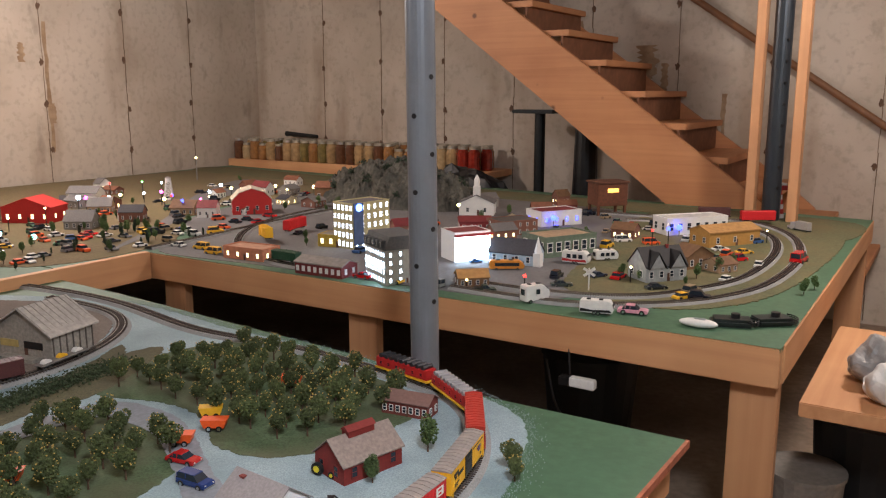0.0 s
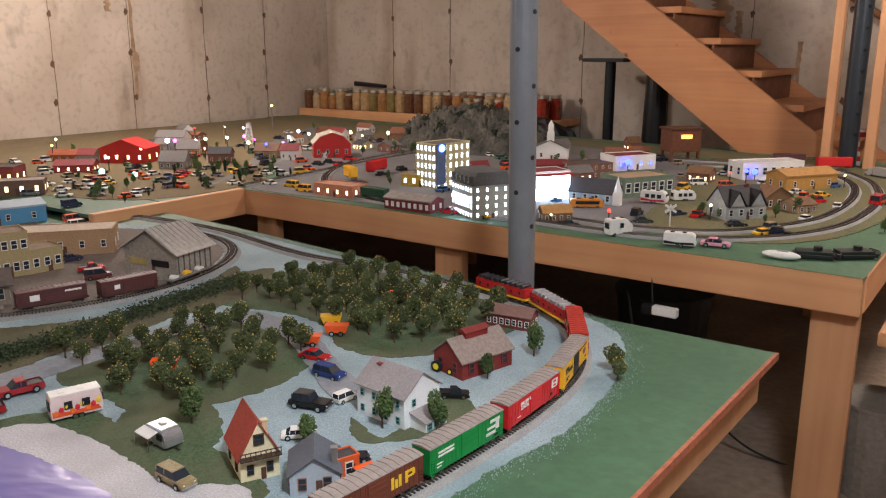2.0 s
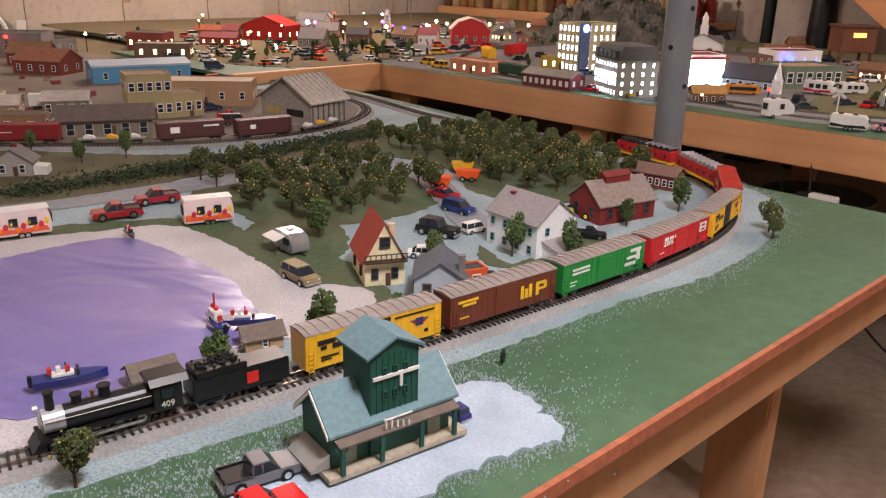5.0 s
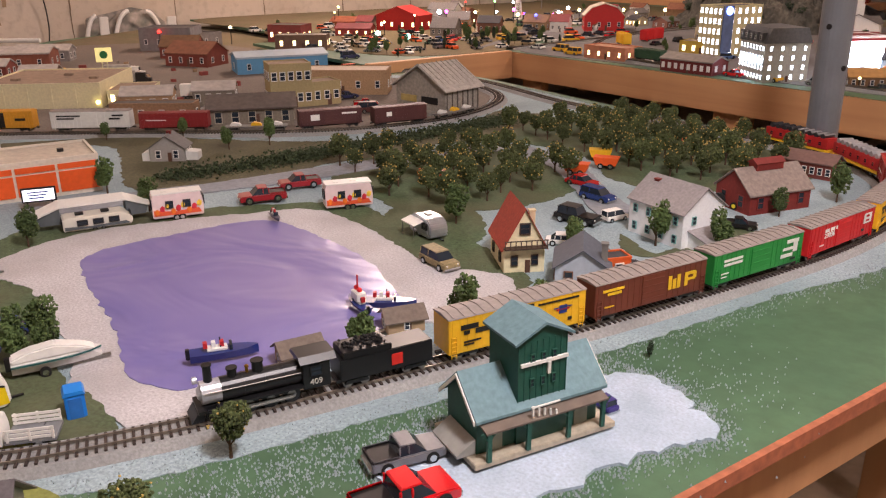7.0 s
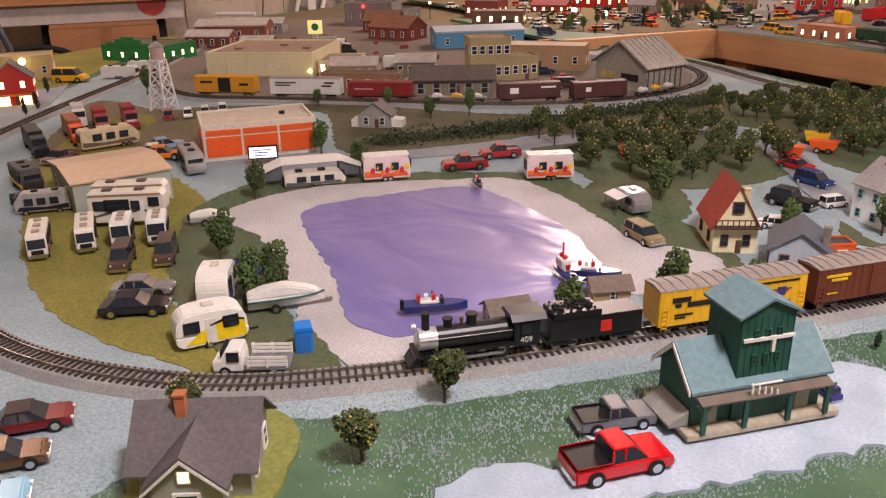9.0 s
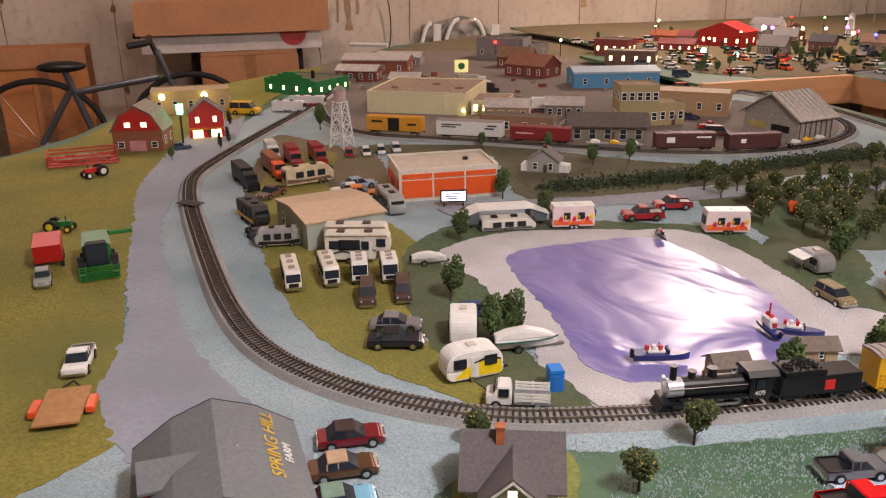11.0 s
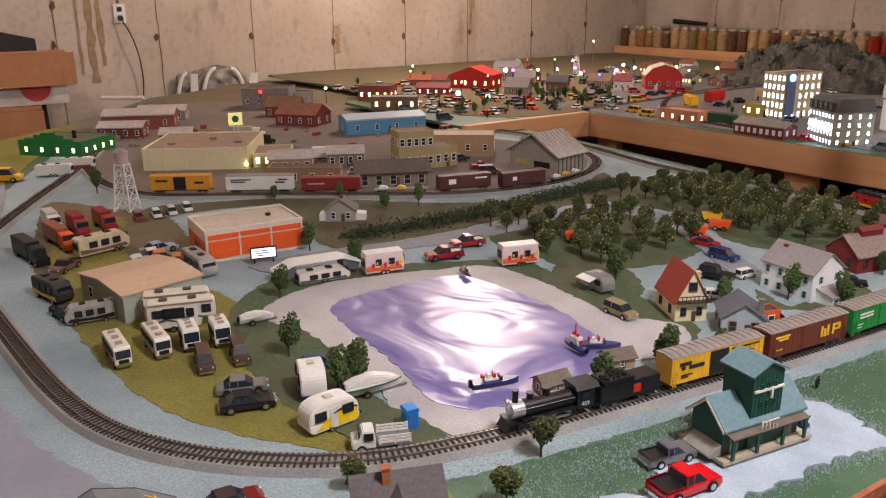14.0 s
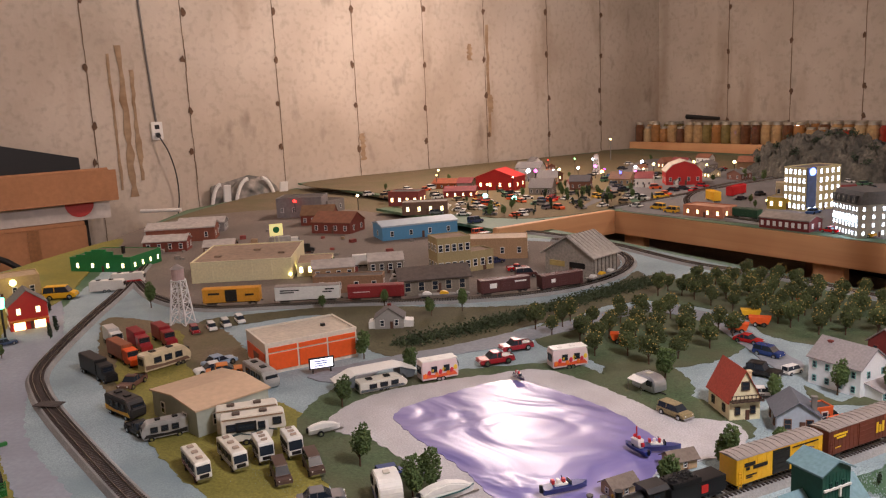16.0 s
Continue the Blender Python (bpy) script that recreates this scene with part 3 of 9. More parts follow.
def seam(parent, x, y, rz, tag):
    """A form seam: a thin ragged ridge with rusty tie marks."""
    bm = bmesh.new()
    z = 0.02
    g = random.Random(tag)
    while z < CEIL - .05:
        dz = g.uniform(.05, .16)
        w = g.uniform(.0025, .006)
        ox = g.uniform(-.003, .003)
        box(bm, ox - w * .6, ox + w * .6, 0.0, 0.003, z, z + dz)
        z += dz
    o = part("form_seam", bm, SEAM, parent)
    o.matrix_basis = pose(x, y, 0, 0, 0, rz)
    for zz in (0.5, 1.02, 1.3, 1.62, 2.0):
        bm = bmesh.new()
        n = 11
        prism(bm, [((.010 + .010 * g.random()) * math.cos(i * 6.283 / n), (.014 + .018 * g.random()) * math.sin(i * 6.283 / n)) for i in range(n)], 0, 0.0055, "y")
        h = part("tie_mark", bm, HOLE, o)
        h.matrix_basis = pose(g.uniform(-.02, .02), 0, zz + g.uniform(-.05, .05))


for i, b in enumerate((-2.15, -1.54, -0.93, -0.32, 0.29, 0.90, 1.51, 2.14, 2.75, 3.36, 3.95, 4.62, 5.25)):
    seam(wl, A0, b, -90, i)
for i, a in enumerate((-4.56, -3.95, -3.34, -2.73, -2.12, -1.51, -0.9, -0.29, 0.32, 0.93, 1.54)):
    seam(wb, a, B1, 180, 50 + i)


# streaks of rust and damp, each a thin ragged stain
def streak(parent, a, b, z0, z1, w, rz, seed, material=SEAM):
    g = random.Random(seed)
    bm = bmesh.new()
    n = 14
    left = [(-w * g.uniform(.3, 1), z0 + (z1 - z0) * i / n) for i in range(n + 1)]
    right = [(w * g.uniform(.3, 1), z0 + (z1 - z0) * i / n) for i in range(n, -1, -1)]
    prism(bm, left + right, 0, 0.0035, "y")
    o = part("stain", bm, material, parent)
    o.matrix_basis = pose(a, b, 0, 0, 0, rz)


STAIN = mat("rust_stain", (160, 136, 108), 0.9, 0, 0.2, 25, 0, 0.3, 6, tint=(128, 98, 70))
for k, (b, z0, z1, w) in enumerate(((1.10, 0.8, 1.75, .03), (1.16, 0.9, 1.6, .02), (1.03, 0.85, 1.7, .012), (3.98, 1.0, 1.9, .02), (3.8, 1.62, 1.75, .03), (4.0, 1.2, 1.34, .025), (2.78, 0.9, 1.1, .03))):
    streak(wl, A0, b, z0, z1, w, -90, 70 + k, STAIN)
for k, (a, z0, z1, w) in enumerate(((-1.72, 1.5, 1.72, .09), (-1.6, 1.4, 1.6, .03), (-2.2, 1.3, 1.9, .015), (-1.2, 1.0, 1.4, .02))):
    streak(wb, a, B1, z0, z1, w, 180, 90 + k, STAIN)


def beam(name, a0, a1, b0, b1, z0, z1, material=LUMBER, parent=None, bevel=0.003):
    """A straight timber in the room's frame, its grain along local x."""
    ca, cb = (a0 + a1) / 2, (b0 + b1) / 2
    x, y = rm(ca, cb)
    la, lb, lz = a1 - a0, b1 - b0, z1 - z0
    bm = bmesh.new()
    turn = TH
    if lb > la and lb > lz:
        la, lb, turn = lb, la, TH + 90
    box(bm, -la / 2, la / 2, -lb / 2, lb / 2, -lz / 2, lz / 2)
    o = part(name, bm, material, parent, bevel=bevel)
    o.matrix_basis = pose(x, y, (z0 + z1) / 2, 0, 0, turn)
    return o


def roof_word(parent, word, size, m, place):
    """A word of raised letters."""
    cu = bpy.data.curves.new("lettering", "FONT")
    cu.body, cu.size, cu.extrude, cu.align_x = word, size, .0004, "CENTER"
    ob = bpy.data.objects.new("lettering", cu)
    scene.collection.objects.link(ob)
    dg = bpy.context.evaluated_depsgraph_get()
    me = bpy.data.meshes.new_from_object(ob.evaluated_get(dg))
    bpy.data.objects.remove(ob)
    me.materials.clear()
    me.materials.append(m)
    o = new("lettering", me)
    o.parent = parent
    o.matrix_basis = place
    return o


# ---- the near table ----
near = thing("layout_table", 0, 0, 0, 0, "low wooden train table painted green with a plywood edge", "table")
def rim(b):
    """Where the outer edge of the near table runs; it is a little out of square."""
    return -0.276 + (b - 2.012) * .022


top_pts = [rm(rim(-1.3), -1.3), rm(rim(2.012), 2.012), (.11, 2.14), (-.2, 2.36), (-.7, 2.63), (-1.1, 2.85), rm(-2.62, 2.2), rm(-5.3, 2.2), rm(-4.75, 1.25), (-3.32, 2.15), (-3.10, 1.5), (-2.82, 1.1), (-2.46, .78), (-2.32, .58), (-2.12, -.2), rm(-1.7, -1.3)]
bm = bmesh.new()
prism(bm, [(p[0], p[1]) for p in top_pts], Z - 0.012, Z, "z")
part("tabletop", bm, GREEN, near)
EDGE = mat("raw_edge", (170, 100, 70), 0.7, 0, 0.25, 90)
bm = bmesh.new()
prism(bm, [rm(rim(-1.3), -1.3), rm(rim(2.012), 2.012), rm(rim(2.012) + .007, 2.012), rm(rim(-1.3) + .007, -1.3)], Z - 0.014, Z + 0.0012, "z")
part("edge_strip", bm, EDGE, near)
bm = bmesh.new()
prism(bm, [rm(rim(-1.25) - .055, -1.25), rm(rim(1.98) - .055, 1.98), rm(rim(1.98) - .018, 1.98), rm(rim(-1.25) - .018, -1.25)], Z - 0.10, Z - 0.0125, "z")
part("apron", bm, LUMBER_UP, near)
beam("apron", -2.6, -0.36, 1.93, 1.965, Z - 0.10, Z - 0.0125, LUMBER, near)
for a, b in ((-0.40, 1.50), (-0.40, -0.4), (-2.4, 1.8), (-2.4, -.6), (-3.6, 1.2)):
    beam("leg", a - .045, a + .045, b - .02, b + .02, 0, Z - 0.0125, LUMBER_UP, near)

# ---- the far table ----
far = thing("layout_table", 0, 0, 0, 0, "raised wooden train table with a bare lumber frame", "table")
FAR_A, FAR_B = -0.21, 2.59
bm = bmesh.new()
prism(bm, [rm(FAR_A, FAR_B), rm(FAR_A, 5.02), rm(-5.3, 5.6), rm(-5.3, 2.21), rm(-2.6, 2.21), rm(-2.6, FAR_B)], U - 0.012, U, "z")
part("tabletop", bm, GREEN, far)
beam("front_beam", -2.60, FAR_A, FAR_B - .003, FAR_B + .035, U - 0.105, U - 0.001, LUMBER, far)
beam("side_beam", -2.60, -2.562, 1.90, FAR_B - .005, U - 0.105, U + 0.004, LUMBER, far)
beam("end_beam", FAR_A - .035, FAR_A + .004, FAR_B + .04, 5.02, U - 0.105, U - 0.001, LUMBER, far)
bm = bmesh.new()
prism(bm, [rm(-2.6, 1.9), rm(-2.6, 2.2), rm(-3.6, 2.2), rm(-3.6, 1.9)], U - 0.012, U, "z")
part("tabletop_leaf", bm, GREEN, far)
for a, b in ((-0.275, 2.66), (-0.275, 4.9), (-1.55, 2.66), (-2.50, 2.66), (-1.55, 4.6), (-2.8, 4.6)):
    beam("leg", a - .06, a + .06, b - .02, b + .02, 0, U - 0.106, LUMBER_UP, far)
for a in (-0.9, -1.6, -2.2):
    beam("cross_joist", a - .019, a + .019, FAR_B + .05, 4.9, U - 0.10, U - 0.0125, LUMBER, far)

# ---- ground covers of the near table ----
L1, L2, L3 = 0.0008, 0.0016, 0.0024
GV = lambda pts, z, n, m, lab, **k: patch(n, pts, Z, z, m, lab, **k)
_, gline = GV([(.20, 2.06), (.235, 1.78), (.16, 1.52), (.06, 1.36), (-.05, 1.15), (-.15, .98), (-.22, .86), (-.33, .69), (-.40, .60), (-.42, .54), (-.41, .44), (-.37, .34), (-.42, .22), (-.6, .05), (-.8, .05), (-.9, .15), (-.97, .36), (-1.25, .48), (-1.62, .64), (-1.82, .79), (-2.05, .98), (-2.3, 1.25), (-2.75, 1.72), (-3.2, 2.15), (-3.4, 2.5), (-2.4, 2.6), (-1.7, 2.78), (-1.1, 2.78), (-.6, 2.53), (-.2, 2.33)],
          L1, "gravel", GRAVEL, "pale grey gravel scattered round the train loop")
GV([(-.97, .37), (-1.25, .48), (-1.62, .645), (-1.83, .79), (-2.06, .97), (-2.36, 1.20), (-2.55, 1.30), (-2.79, 1.12), (-2.44, .80), (-2.30, .6), (-2.10, -.15), (-1.5, -.6), (-.72, -.3), (-.68, .05), (-.72, .28), (-.84, .31)], L2, "turf", OLIVE, "mustard-olive farm field turf")
GV([(-.44, .64), (-.58, .60), (-.72, .575), (-.85, .585), (-1.09, .66), (-1.38, .80), (-1.60, .93), (-1.78, 1.12), (-1.72, 1.22), (-1.45, 1.02), (-1.2, .97), (-1.0, .92), (-.84, .80), (-.72, .68), (-.56, .70)], L2, "turf", OLIVE, "olive campground turf")
GV([(-.60, .665), (-.72, .695), (-.84, .765), (-1.0, .90), (-1.04, 1.10), (-.93, 1.21), (-.80, 1.33), (-.70, 1.40), (-.62, 1.40), (-.52, 1.34), (-.40, 1.27), (-.34, 1.22), (-.44, 1.18), (-.60, 1.26), (-.74, 1.28), (-.86, 1.14), (-.90, .98), (-.72, .86), (-.60, .78), (-.52, .72)], L2 + .0006, "turf", TURF, "dark green turf round the pond beach")
GV([(-.86, 1.66), (-.78, 1.80), (-.66, 1.91), (-.49, 1.87), (-.39, 1.80), (-.36, 1.70), (-.38, 1.58), (-.46, 1.47), (-.52, 1.40), (-.66, 1.46), (-.80, 1.52)], L2, "turf", TURF, "dark turf under the small orchard")
GV([(-.74, 2.03), (-.72, 2.26), (-.55, 2.42), (-.30, 2.31), (-.08, 2.17), (.02, 2.06), (-.02, 1.92), (-.10, 1.82), (-.22, 1.76), (-.34, 1.80), (-.40, 1.90), (-.52, 1.98)], L2, "turf", TURF, "dark turf under the big orchard")
GV([(-1.16, 1.44), (-1.02, 1.66), (-.93, 1.88), (-.83, 2.10), (-.80, 2.28), (-.72, 2.34), (-.70, 2.04), (-.79, 1.88), (-.88, 1.70), (-.98, 1.50), (-1.06, 1.34), (-1.14, 1.34)], L2, "turf", mat("brown_turf", (92, 88, 62), .95, 0, .35, 220, .001, .3, 6), "brown-green turf strip along the yard")
GV([(-.13, 1.42), (-.20, 1.48), (-.16, 1.40), (-.05, 1.45), (.0, 1.55), (-.05, 1.6), (-.10, 1.52)], L2, "turf", TURF, "dark green lawn by the white house")
GV([(-1.75, 1.33), (-1.61, 1.49), (-1.46, 1.62), (-1.11, 1.75), (-0.90, 1.92), (-0.85, 2.16), (-0.84, 2.35), (-0.71, 2.08), (-0.76, 2.01), (-0.81, 1.77), (-0.89, 1.63), (-0.91, 1.50), (-1.00, 1.36), (-1.11, 1.29), (-1.45, 1.51), (-1.65, 1.29)], L1 + .0004, "turf", mat("brown_turf", (92, 88, 62), .95, 0, .35, 220, .001, .3, 6), "dry brown turf behind the orange building", jitter=.008)
GV([(-1.55, 0.86), (-1.76, 1.00), (-2.04, 1.22), (-1.83, 1.26), (-1.64, 1.29), (-1.25, 1.06), (-1.35, 1.03), (-1.40, 0.95), (-1.34, 0.82), (-1.29, 0.74)], L1 + .0004, "dirt", mat("dirt_yard", (112, 98, 74), .95, 0, .3, 200, .001, .3, 6, tint=(96, 92, 60)), "brown dirt parking yard by the lorries", jitter=.008)
GV([(-0.45, 1.32), (-0.40, 1.34), (-0.27, 1.27), (-0.24, 1.22), (-0.25, 1.16), (-0.29, 1.19), (-0.33, 1.21), (-0.38, 1.24)], L2, "turf", TURF, "dark green lawn beside the cream cottage", jitter=.010)
GV([(-0.59, 1.41), (-0.54, 1.48), (-0.45, 1.47), (-0.38, 1.35), (-0.42, 1.30), (-0.48, 1.28), (-0.52, 1.31)], L2, "turf", TURF, "dark green turf under the silver trailer", jitter=.008)
GV([(-.50, .40), (-.56, .28), (-.80, .28), (-.99, .381), (-1.25, .48), (-1.44, .562), (-1.81, .73), (-2.35, 1.13), (-2.48, 1.34), (-1.96, 1.03), (-1.60, .72), (-1.36, .585), (-1.1, .50), (-.86, .43), (-.66, .42)], L1 + .0004, "road", mat("lilac_grey_road", (150, 156, 168), .9, 0, .1, 120, .0004, .3, 4, tint=(128, 132, 140)), "smooth lilac-grey lane between the track and the field", jitter=.008)
GV([rm(-5.2, 2.16), rm(-4.74, 1.38), (-3.37, 2.3), (-3.25, 2.55), rm(-3.7, 2.16)], L1 + .0004, "dirt", mat("dirt_yard", (112, 98, 74)), "brown dirt ground by the far wall", jitter=.006)
GV([(-2.2, 1.5), (-1.85, 1.44), (-1.5, 1.63), (-1.2, 1.80), (-1.02, 1.96), (-.94, 2.14), (-.92, 2.36), (-1.02, 2.6), (-1.25, 2.74), (-1.8, 2.74), (-2.0, 3.02), (-3.0, 3.3), (-3.55, 2.85), (-3.35, 2.2), (-2.7, 1.72)], L2, "ballast", YARDGREY, "grey-brown ballast of the freight yard")
GV([(-1.15, 1.10), (-1.05, 1.30), (-.98, 1.40), (-.90, 1.56), (-.82, 1.70), (-.74, 1.87), (-.64, 1.97), (-.50, 1.93), (-.40, 1.84), (-.30, 1.70), (-.22, 1.60), (-.26, 1.55), (-.36, 1.68), (-.46, 1.81), (-.53, 1.86), (-.63, 1.89), (-.70, 1.80), (-.78, 1.62), (-.86, 1.46), (-.95, 1.33), (-1.02, 1.20), (-1.02, 1.10)], L3, "road", ROADG, "pale grey gravel road winding past the orchards", jitter=.004)
_, lotline = GV([(-.04, .826), (0, .90), (.03, .94), (.054, .975), (.045, 1.01), (.012, 1.035), (-.026, 1.058), (-.06, 1.045), (-.10, .98), (-.14, .90), (-.175, .85), (-.175, .79), (-.165, .735), (-.215, .675), (-.205, .63), (-.12, .70), (-.076, .765)], L3, "gravel", mat("white_lot", (176, 192, 208), .95, 0, .16, 300, .0012, .3, 14, tint=(150, 168, 182)), "white gravel lot round the lumber depot", jitter=.012)
GV([(-.30, .545), (-.37, .62), (-.46, .60), (-.43, .52), (-.38, .46), (-.30, .42), (-.24, .48)], L3, "turf", mat("yellow_turf", (126, 130, 66), .9, 0, .2, 200, .001), "yellow-green lawn round a house", jitter=.003)
GV([(-.63, .72), (-.55, .745), (-.47, .735), (-.42, .715), (-.425, .695), (-.46, .672), (-.505, .650), (-.55, .652), (-.60, .68)], L2 + .0010, "turf", TURF, "dark green turf round the blue booth", jitter=.006)
_, bline = GV([(-.93, .90), (-.95, 1.05), (-.88, 1.17), (-.79, 1.27), (-.71, 1.345), (-.59, 1.32), (-.47, 1.26), (-.38, 1.22), (-.27, 1.23), (-.24, 1.12), (-.32, 1.02), (-.35, .88), (-.352, .80), (-.375, .745), (-.415, .722), (-.47, .735), (-.53, .745), (-.59, .79), (-.68, .83), (-.80, .88)], L3, "sand", SAND, "pale sandy beach round the pond")


GV([(-2.36, 1.25), (-2.8, 1.70), (-3.2, 2.12), (-3.31, 2.12), (-3.08, 1.5), (-2.80, 1.12), (-2.55, 1.2)], L2, "turf", OLIVE, "olive turf behind the engine house")


def pond_mat():
    m = bpy.data.materials.new("wrinkled_plastic_film")
    m.use_nodes = True
    nt = m.node_tree
    bs = nt.nodes["Principled BSDF"]
    bs.inputs["Roughness"].default_value = 0.31
    bs.inputs["Specular IOR Level"].default_value = 0.42
    tc = nt.nodes.new("ShaderNodeTexCoord")
    n = nt.nodes.new("ShaderNodeTexNoise")
    n.inputs["Scale"].default_value, n.inputs["Detail"].default_value = 5, 4
    nt.links.new(tc.outputs["Object"], n.inputs["Vector"])
    mx = nt.nodes.new("ShaderNodeMixRGB")
    mx.inputs[1].default_value, mx.inputs[2].default_value = (*lin(100, 98, 166), 1), (*lin(146, 134, 180), 1)
    nt.links.new(n.outputs["Fac"], mx.inputs[0])
    nt.links.new(mx.outputs[0], bs.inputs["Base Color"])
    mp = nt.nodes.new("ShaderNodeMapping")
    mp.inputs["Scale"].default_value, mp.inputs["Rotation"].default_value = (4.5, 7, 1), (0, 0, radians(-40))
    w = nt.nodes.new("ShaderNodeTexNoise")
    w.inputs["Scale"].default_value, w.inputs["Detail"].default_value, w.inputs["Distortion"].default_value = 1.0, 2.5, 0.7
    nt.links.new(tc.outputs["Object"], mp.inputs[0])
    nt.links.new(mp.outputs[0], w.inputs["Vector"])
    b = nt.nodes.new("ShaderNodeBump")
    b.inputs["Strength"].default_value, b.inputs["Distance"].default_value = 0.5, 0.030
    nt.links.new(w.outputs["Fac"], b.inputs["Height"])
    nt.links.new(b.outputs[0], bs.inputs["Normal"])
    return m


GV([(-.835, .985), (-.845, 1.04), (-.81, 1.13), (-.765, 1.225), (-.72, 1.262), (-.655, 1.252), (-.56, 1.222), (-.475, 1.185), (-.40, 1.13), (-.33, 1.06), (-.335, 1.0), (-.345, .90), (-.385, .835), (-.435, .79), (-.50, .79), (-.57, .835), (-.66, .885), (-.76, .935)], .0032, "pond", pond_mat(), "wrinkled purple-blue plastic film pond", jitter=.005)


def grains(name, line, width, n, size, material, label, seed, z=Z):
    """Loose grains strewn along a line."""
    g = random.Random(seed)
    vs, fs = [], []
    for i in range(n):
        p = line[g.randrange(len(line))]
        x, y = p.x + g.gauss(0, width), p.y + g.gauss(0, width)
        s = size * g.uniform(.5, 1.5)
        b = len(vs)
        a = g.uniform(0, 6.28)
        for k in range(3):
            vs.append((x + s * math.cos(a + k * 2.1), y + s * math.sin(a + k * 2.1), z))
        vs.append((x, y, z + s * .9 + .0014))
        fs += [(b, b + 1, b + 3), (b + 1, b + 2, b + 3), (b + 2, b, b + 3)]
    me = bpy.data.meshes.new(name)
    me.from_pydata(vs, [], fs)
    me.materials.append(material)
    tagged(new(name, me), label, "gravel", "", "stuff")


GRAINM = mat("gravel_grain", (150, 164, 166), .9, 0, .2, 300)
grains("loose_gravel", [p for p in gline if p.x > -1.1 and p.y > 0.0], .017, 9000, .0010, GRAINM, "loose pale gravel grains on the green paint", 3)
grains("loose_gravel", bline, .018, 4200, .0010, GRAINM, "loose sand grains along the beach edge", 4)
grains("loose_gravel", [Vector((-.44 - .9 * k / 60, .63 - .02 * k / 60 + (0.35 * (k / 60) ** 2))) for k in range(60)], .02, 2600, .0010, GRAINM, "loose gravel along the campground edge", 5)
grains("loose_gravel", [Vector((-.10 + .17 * k / 60 - .03, .62 + .50 * k / 60)) for k in range(60)], .05, 1300, .0009, mat("white_grain", (168, 180, 188), .9), "loose white grains strewn over the green strip", 6)
grains("loose_gravel", lotline, .010, 3600, .0011, MATS["white_grain"], "loose white grains along the edge of the lot", 8)
grains("loose_gravel", [Vector((-.30 + .24 * k / 60, .62 + .46 * k / 60)) for k in range(60)], .022, 2600, .0010, MATS["white_grain"], "loose white grains beside the track", 7)

# ---- track ----
MAIN = [(-1.8, 2.98), (-1.40, 2.88), (-1.08, 2.745), (-.71, 2.505), (-.41, 2.395), (-.22, 2.30), (-.03, 2.18), (.09, 2.08), (.148, 1.93), (.155, 1.75), (.10, 1.56), (.01, 1.37), (-.10, 1.17), (-.215, .98), (-.32, .81), (-.385, .715), (-.47, .615), (-.58, .545), (-.70, .505), (-.82, .498), (-.96, .525), (-1.15, .585), (-1.45, .69), (-1.62, .76), (-1.74, .83), (-1.88, .97), (-2.10, 1.22), (-2.31, 1.47), (-2.6, 1.78), (-2.97, 2.14), (-3.3, 2.34)]
YARD = [(-2.45, 1.62), (-2.12, 1.45), (-1.85, 1.412), (-1.66, 1.515), (-1.47, 1.63), (-1.17, 1.80), (-1.01, 1.945), (-.91, 2.12), (-.885, 2.33), (-.94, 2.52), (-1.08, 2.66), (-1.35, 2.78)]


def tie_mesh():
    def make(bm):
        box(bm, -.0013, .0013, -.015, .015, 0, .002)
    return unit_mesh("tie", make, TIE)


def track(pts, z, label, near_ties=None, ties=True, bedw=.026):
    """Two rails on ties over a ballast bed."""
    line = smooth(pts, False, 8)
    t = thing("model_track", 0, 0, z, 0, label, "railway track")
    prof_bed = [(-bedw, 0), (bedw, 0), (bedw * .72, .0085), (-bedw * .72, .0085)]

    def sweep(nm, prof, off, m):
        dense = [p for p, _ in even(line, .012)]
        vs, fs = [], []
        k = len(prof)
        for i, p in enumerate(dense):
            q = dense[min(i + 1, len(dense) - 1)] - dense[max(i - 1, 0)]
            nx, ny = -q.y / q.length, q.x / q.length
            for o, h in prof:
                vs.append((p.x + nx * (o + off), p.y + ny * (o + off), h))
        for i in range(len(dense) - 1):
            for j in range(k):
                fs.append((i * k + j, i * k + (j + 1) % k, (i + 1) * k + (j + 1) % k, (i + 1) * k + j))
        me = bpy.data.meshes.new(nm)
        me.from_pydata(vs, [], fs)
        me.materials.append(m)
        o = new(nm, me)
        o.parent = t
        bm = bmesh.new()
        bm.from_mesh(me)
        bmesh.ops.recalc_face_normals(bm, faces=bm.faces)
        bm.to_mesh(me)
        bm.free()
    sweep("bed", prof_bed, 0, BED)
    for s in (-1, 1):
        sweep("rail", [(-.0005, .0095), (.0005, .0095), (.0005, .0125), (-.0005, .0125)], s * .00825, RAIL)
    rest = []
    for p, a in even(line, .0078):
        if near_ties and near_ties[0] < p.x < near_ties[1] and p.y < near_ties[2]:
            share("tie", tie_mesh(), t, Matrix.LocRotScale((p.x, p.y, .0085), Euler((0, 0, a)), None))
        else:
            rest.append((p, a))
    if rest:
        bm = bmesh.new()
        for p, a in rest:
            box(bm, -.0013, .0013, -.015, .015, .0085, .0105, Matrix.LocRotScale((p.x, p.y, 0), Euler((0, 0, a)), None))
        o = part("tie_run", bm, TIE, t)
        o["kind"] = "stuff"
    return line


main_line = track(MAIN, Z, "main loop track with dark ties on pale ballast", (-1.0, .02, 1.35))
track(YARD, Z, "yard track curving round the warehouse")
